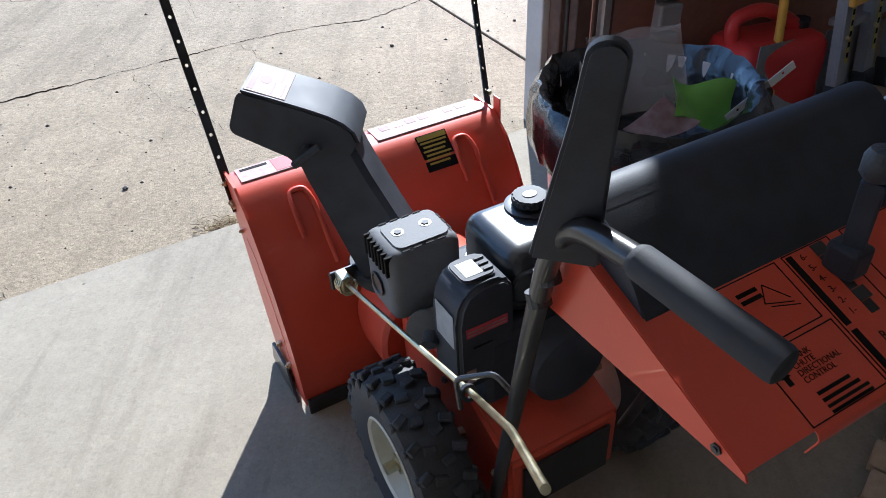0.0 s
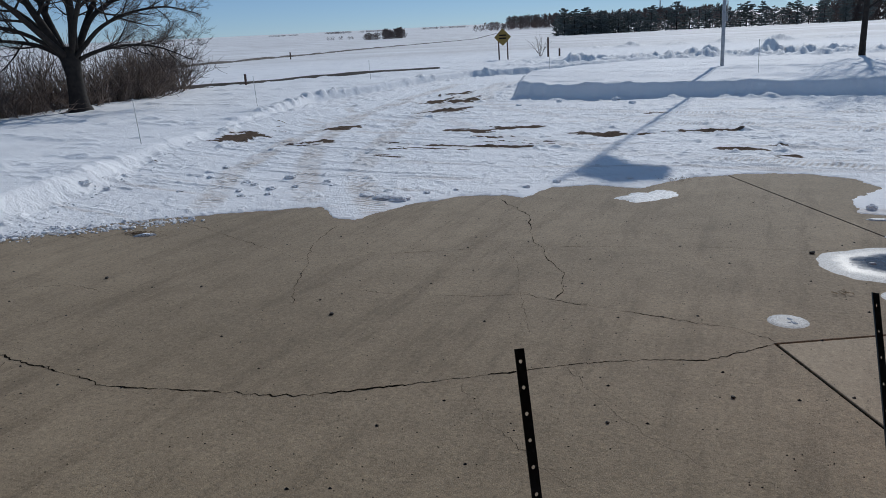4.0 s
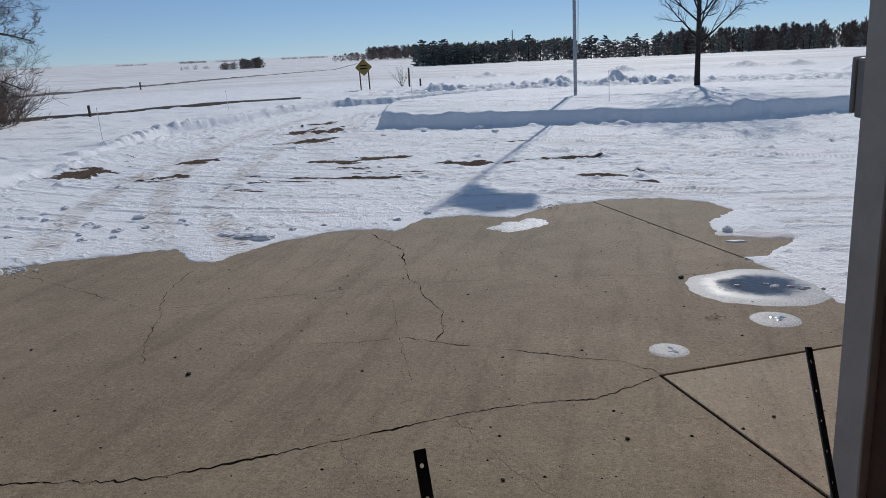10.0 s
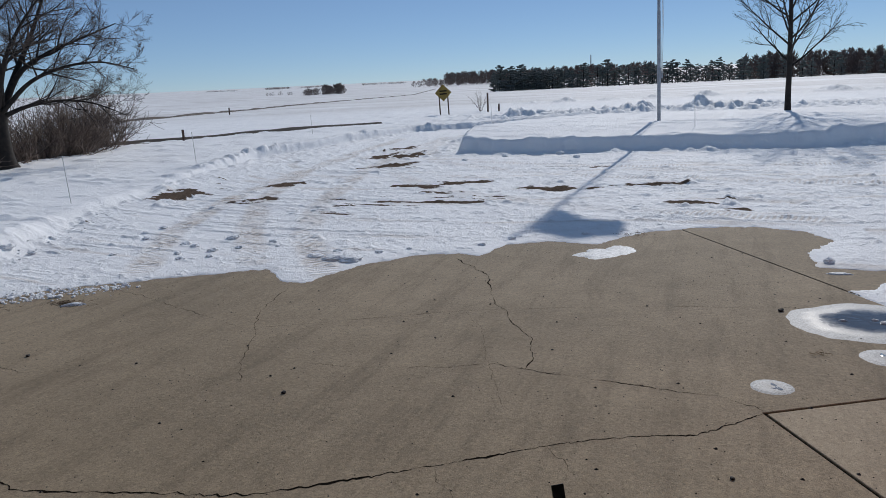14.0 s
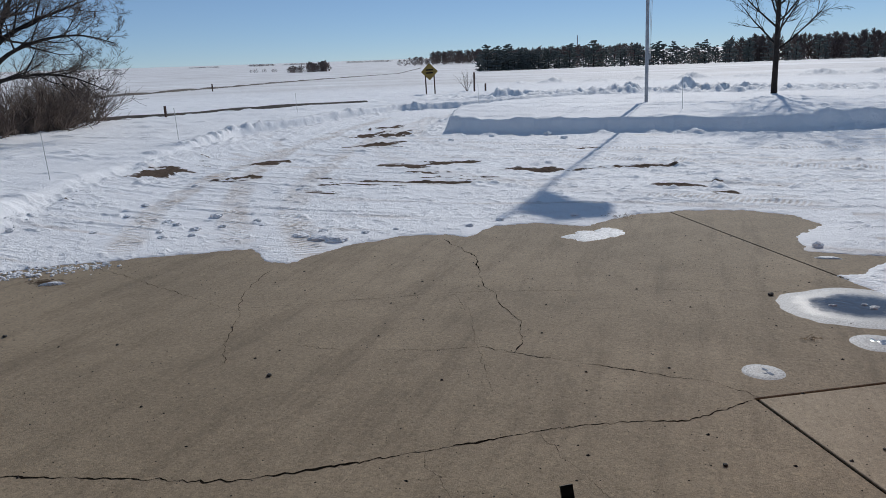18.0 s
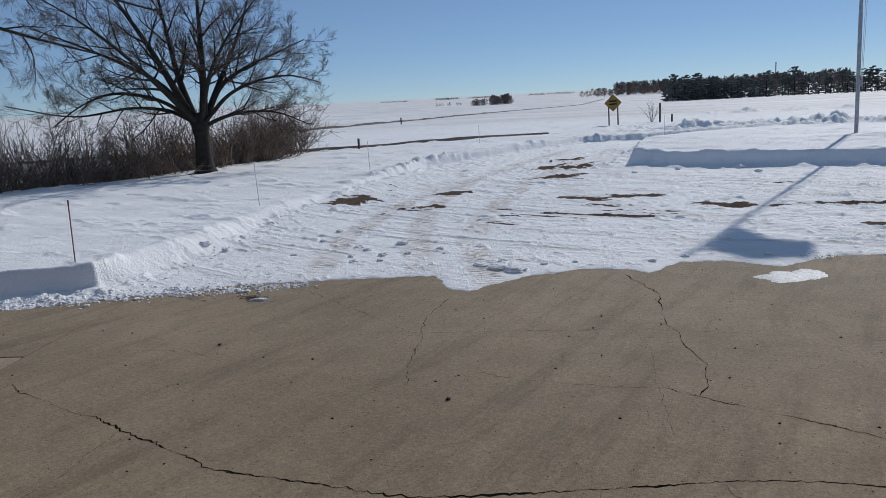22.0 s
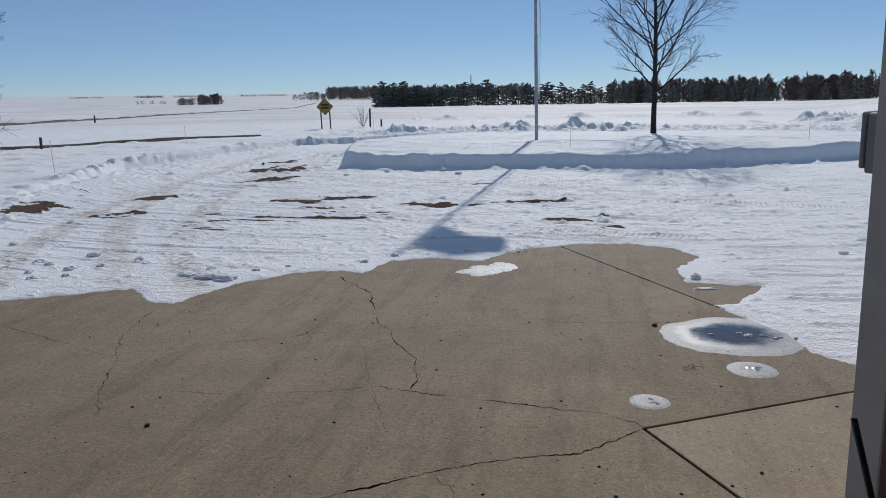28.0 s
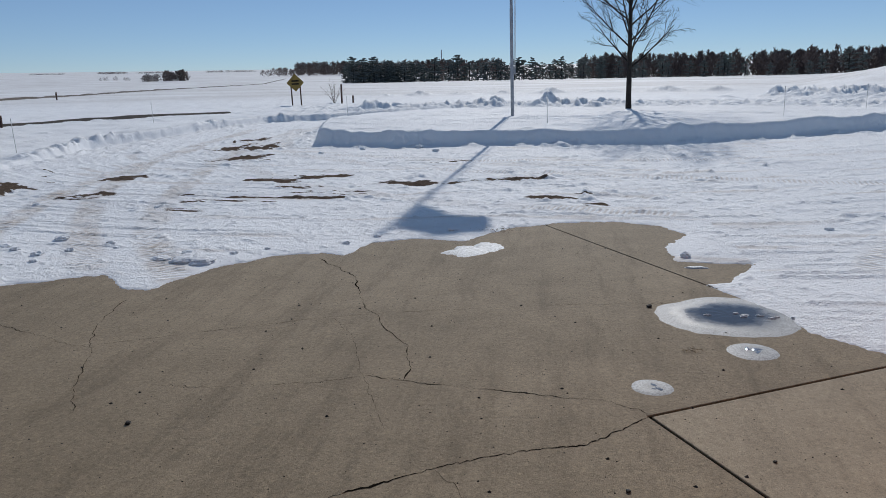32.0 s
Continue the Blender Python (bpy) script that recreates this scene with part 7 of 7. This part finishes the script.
def far_woods(name, label, a0, a1, r0, r1, count, h, seed, twigs=36, low=0.2, wide=0.3):
    """Bare trees too far off to tell apart: a trunk and a rounded haze of twigs each."""
    rnd = random.Random(seed)
    acc = Limbs()
    for k in range(count):
        az, r = a0 + (a1 - a0) * rnd.random(), rnd.uniform(r0, r1)
        x, y, z = place_polar(az, r)
        hh = h * rnd.uniform(0.62, 1.1)
        b = Vector((x, y, z))
        acc.add([b, b + Vector((0, 0, hh * 0.5)), b + Vector((0, 0, hh * 0.85))], [hh * 0.012, hh * 0.01, hh * 0.004], 4)
        for j in range(twigs):
            f, ang = rnd.uniform(0, 1) ** 0.8, rnd.uniform(0, 6.283)
            rr = wide * hh * math.sqrt(max(0.03, 1 - (2 * f - 0.9) ** 2)) * math.sqrt(rnd.random())
            p = b + Vector((rr * math.cos(ang), rr * math.sin(ang), hh * (low + (0.9 - low) * f)))
            d = Vector((rnd.gauss(0, 0.55) + 0.5 * math.cos(ang), rnd.gauss(0, 0.55) + 0.5 * math.sin(ang), 1.0)).normalized()
            l = hh * rnd.uniform(0.08, 0.2)
            acc.add([p - d * l * 0.5, p + d * l * 0.5], [hh * 0.024, hh * 0.009], 3)
    me = bpy.data.meshes.new(name)
    me.from_pydata(acc.v, [], acc.f)
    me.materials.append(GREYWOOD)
    tagged(new(name, me), label, "woods", kind="stuff")


far_woods("far_woods", "bare grey-brown woods behind the pines", 2.0, 36.0, 296, 345, 480, 9.8, 1, 80, 0.02)
far_woods("far_woods", "bare woods between the distant pines", -15.5, 3.5, 284, 330, 120, 6.0, 2, 60, 0.0)
far_woods("far_woods", "distant dark woodland on the horizon", -19.6, -4.0, 640, 740, 330, 12.5, 3, 60, 0.1, 0.36)
far_woods("far_woods", "low bare thicket in the far field", -30.4, -29.2, 490, 515, 12, 4.6, 4, 110, 0.0, 0.6)
far_woods("far_woods", "small clump of bare trees in the far field", -28.9, -27.2, 490, 515, 14, 7.2, 6, 150, 0.0, 0.5)
far_woods("far_woods", "low bare brush in the far field", -33.4, -31.3, 560, 580, 14, 3.0, 8, 40, 0.0, 0.5)
far_woods("far_woods", "scattered bare trees on the far field", -22.8, -19.4, 620, 700, 13, 8.0, 5, 90, 0.1, 0.42)
for k_, (a_, b_, h_) in enumerate(((-68, -56, 4.5), (-55, -47, 5.5), (-46, -41.5, 3.5), (-37.5, -35.4, 3.0), (-33.3, -31.4, 4.5), (-30.8, -28.4, 4.0), (-26.0, -22.6, 4.5))):
    far_woods("far_woods", "low tree line on the far horizon", a_, b_, 1500, 1650, 120, h_, 20 + k_, 26, 0.0, 1.1)


def radio_tower():
    x, y, z = place_polar(-8.62, 900)
    t = thing("grain_elevator", pose(x, y, z), "pale grain elevator and leg tower far off", "grain elevator")
    bm = bmesh.new()
    for k in range(4):
        add_tube(bm, [(3.4 * k - 5, 0, 0), (3.4 * k - 5, 0, 11), (3.4 * k - 5, 0, 12.5)], [1.6, 1.6, 0.3], 14)
    part("silo_row", bm, POLE, t)
    part("leg_tower", tube([(1, 0, 0), (1, 0, 25)], [1.0, 0.6], 6), POLE, t)


radio_tower()


# ---- road beyond, sign, posts, marker rods ----
def berm(points, width, high, name, label, material, seed):
    bm = bmesh.new()
    rows, dense = [], []
    for (ax, ay), (bx, by) in zip(points, points[1:]):
        n = max(2, int(math.hypot(bx - ax, by - ay) / 0.8))
        dense += [(ax + (bx - ax) * k / n, ay + (by - ay) * k / n) for k in range(n)]
    dense.append(points[-1])
    for k, (x, y) in enumerate(dense):
        a, b = dense[max(k - 1, 0)], dense[min(k + 1, len(dense) - 1)]
        dx, dy = b[0] - a[0], b[1] - a[1]
        l = math.hypot(dx, dy) or 1
        h = high * max(0.08, 0.75 + 0.6 * noise.noise(Vector((x * 0.25, y * 0.25, seed))))
        z = height_at(x, y)
        rows.append([bm.verts.new((x - dy / l * o, y + dx / l * o, z + e)) for o, e in ((-width, -0.15), (-width * 0.3, h), (width * 0.3, h), (width, -0.15))])
    for a, b in zip(rows, rows[1:]):
        for j in range(3):
            bm.faces.new((a[j], b[j], b[j + 1], a[j + 1]))
    return tagged(part(name, bm, material), label, "road edge", kind="structure")


GRASSY = mat("dead_roadside_grass", (0.13, 0.105, 0.085), 0.95, dark=(0.06, 0.05, 0.042), scale=0.8, bump=0.5, bump_scale=6)
berm([(-47, 46), (-60, 88), (-73, 124), (-110, 250), (-176, 473)], 0.9, 0.2, "road_verge", "dark dead grass along the far road", GRASSY, 3)
berm([(-34, 14.5), (-24.5, 19.9), (-20.9, 21.9), (-19.4, 24.6), (-16.2, 29.3), (-14.5, 31.5)], 0.5, 0.1, "road_verge", "dark dead grass along the near road edge", GRASSY, 5)


def road_sign():
    x, y = -13.97, 39.0
    t = thing("road_sign", pose(x, y, height_at(x, y), 0, 0, 16) @ PLUMB, "yellow diamond road sign on two brown posts", "road sign")
    for s_ in (-0.24, 0.24):
        part("post", box((s_ - 0.035, 0.0, -0.3), (s_ + 0.035, 0.05, 1.25), None, 0.004, 1), JAMBWOOD, t)
    m = Matrix(((1, 0, 0, 0), (0, 0, 1, 0), (0, 1, 0, 1.2), (0, 0, 0, 1)))
    pan = part("panel", prism([(0, 0.45), (0.03, 0.44), (0.44, 0.03), (0.45, 0), (0.44, -0.03), (0.03, -0.44), (0, -0.45), (-0.03, -0.44), (-0.44, -0.03), (-0.45, 0), (-0.44, 0.03), (-0.03, 0.44)], -0.012, -0.004, m), YELLOW, t, "worn yellow diamond panel")
    for z in (1.26, 1.1):
        part("print_bar", box((-0.2, -0.014, z), (0.2, -0.0125, z + 0.075)), DECALK, pan)


road_sign()


def marker(x, y, h, lean=-1.5, mat_=None, label="thin pale marker rod standing in the snow"):
    t = thing("marker_rod", pose(x, y, height_at(x, y)) @ pose(0, 0, 0, 1, lean, 0), label, "marker rod", "drive marker rods")
    part("rod", tube([(0, 0, -0.2), (0, 0, h)], 0.006, 8), mat_ or WHITE, t)
    part("cap", tube([(0, 0, h - 0.05), (0, 0, h + 0.01)], 0.008, 8), mat_ or WHITE, t)


RUST = mat("orange_rod", (0.26, 0.08, 0.05), 0.6, dark=(0.18, 0.055, 0.04))
marker(-7.12, 4.17, 0.62, 4.5, mat_=RUST, label="thin orange marker rod standing in the snow")
for x_, y_ in ((-9.25, 8.65), (-11.6, 14.6), (-14.6, 25.4), (-0.33, 18.4), (5.5, 19.9), (-6.6, 23.0), (9.0, 24.0)):
    marker(x_, y_, 0.72)


def post(x, y, h, w, label):
    t = thing("post", pose(x, y, height_at(x, y)), label, "post", "roadside posts")
    part("shaft", box((-w, -w, -0.3), (w, w, h), None, w * 0.25, 2), JAMBWOOD, t)


post(-19.3, 23.6, 0.42, 0.035, "short dark wooden post in the snow")
post(-12.5, 42.6, 1.1, 0.045, "dark wooden post beside the road")
post(-11.9, 42.9, 0.45, 0.045, "short dark post beside the road")
post(-45.0, 62.0, 0.7, 0.05, "short dark post in the far field")


def shrub(x, y, h, seed):
    t = thing("shrub", pose(x, y, height_at(x, y)), "small bare shrub beside the road", "shrub")
    rnd = random.Random(seed)
    acc = (Limbs(), Limbs())
    for k in range(9):
        ang, tilt = rnd.uniform(0, 6.28), radians(rnd.uniform(5, 35))
        grow(acc, rnd, Vector((0, 0, -0.05)), Vector((math.sin(tilt) * math.cos(ang), math.sin(tilt) * math.sin(ang), math.cos(tilt))), h, 0.012, 1, [None, (4, 0.5, 35, 0.03, 0.1), (0, 0, 0, 0.02, 0.15)])
    acc[0].part("brush", TWIG, t)
    acc[1].part("crown", TWIG, t)


shrub(-12.9, 42.4, 1.2, 3)
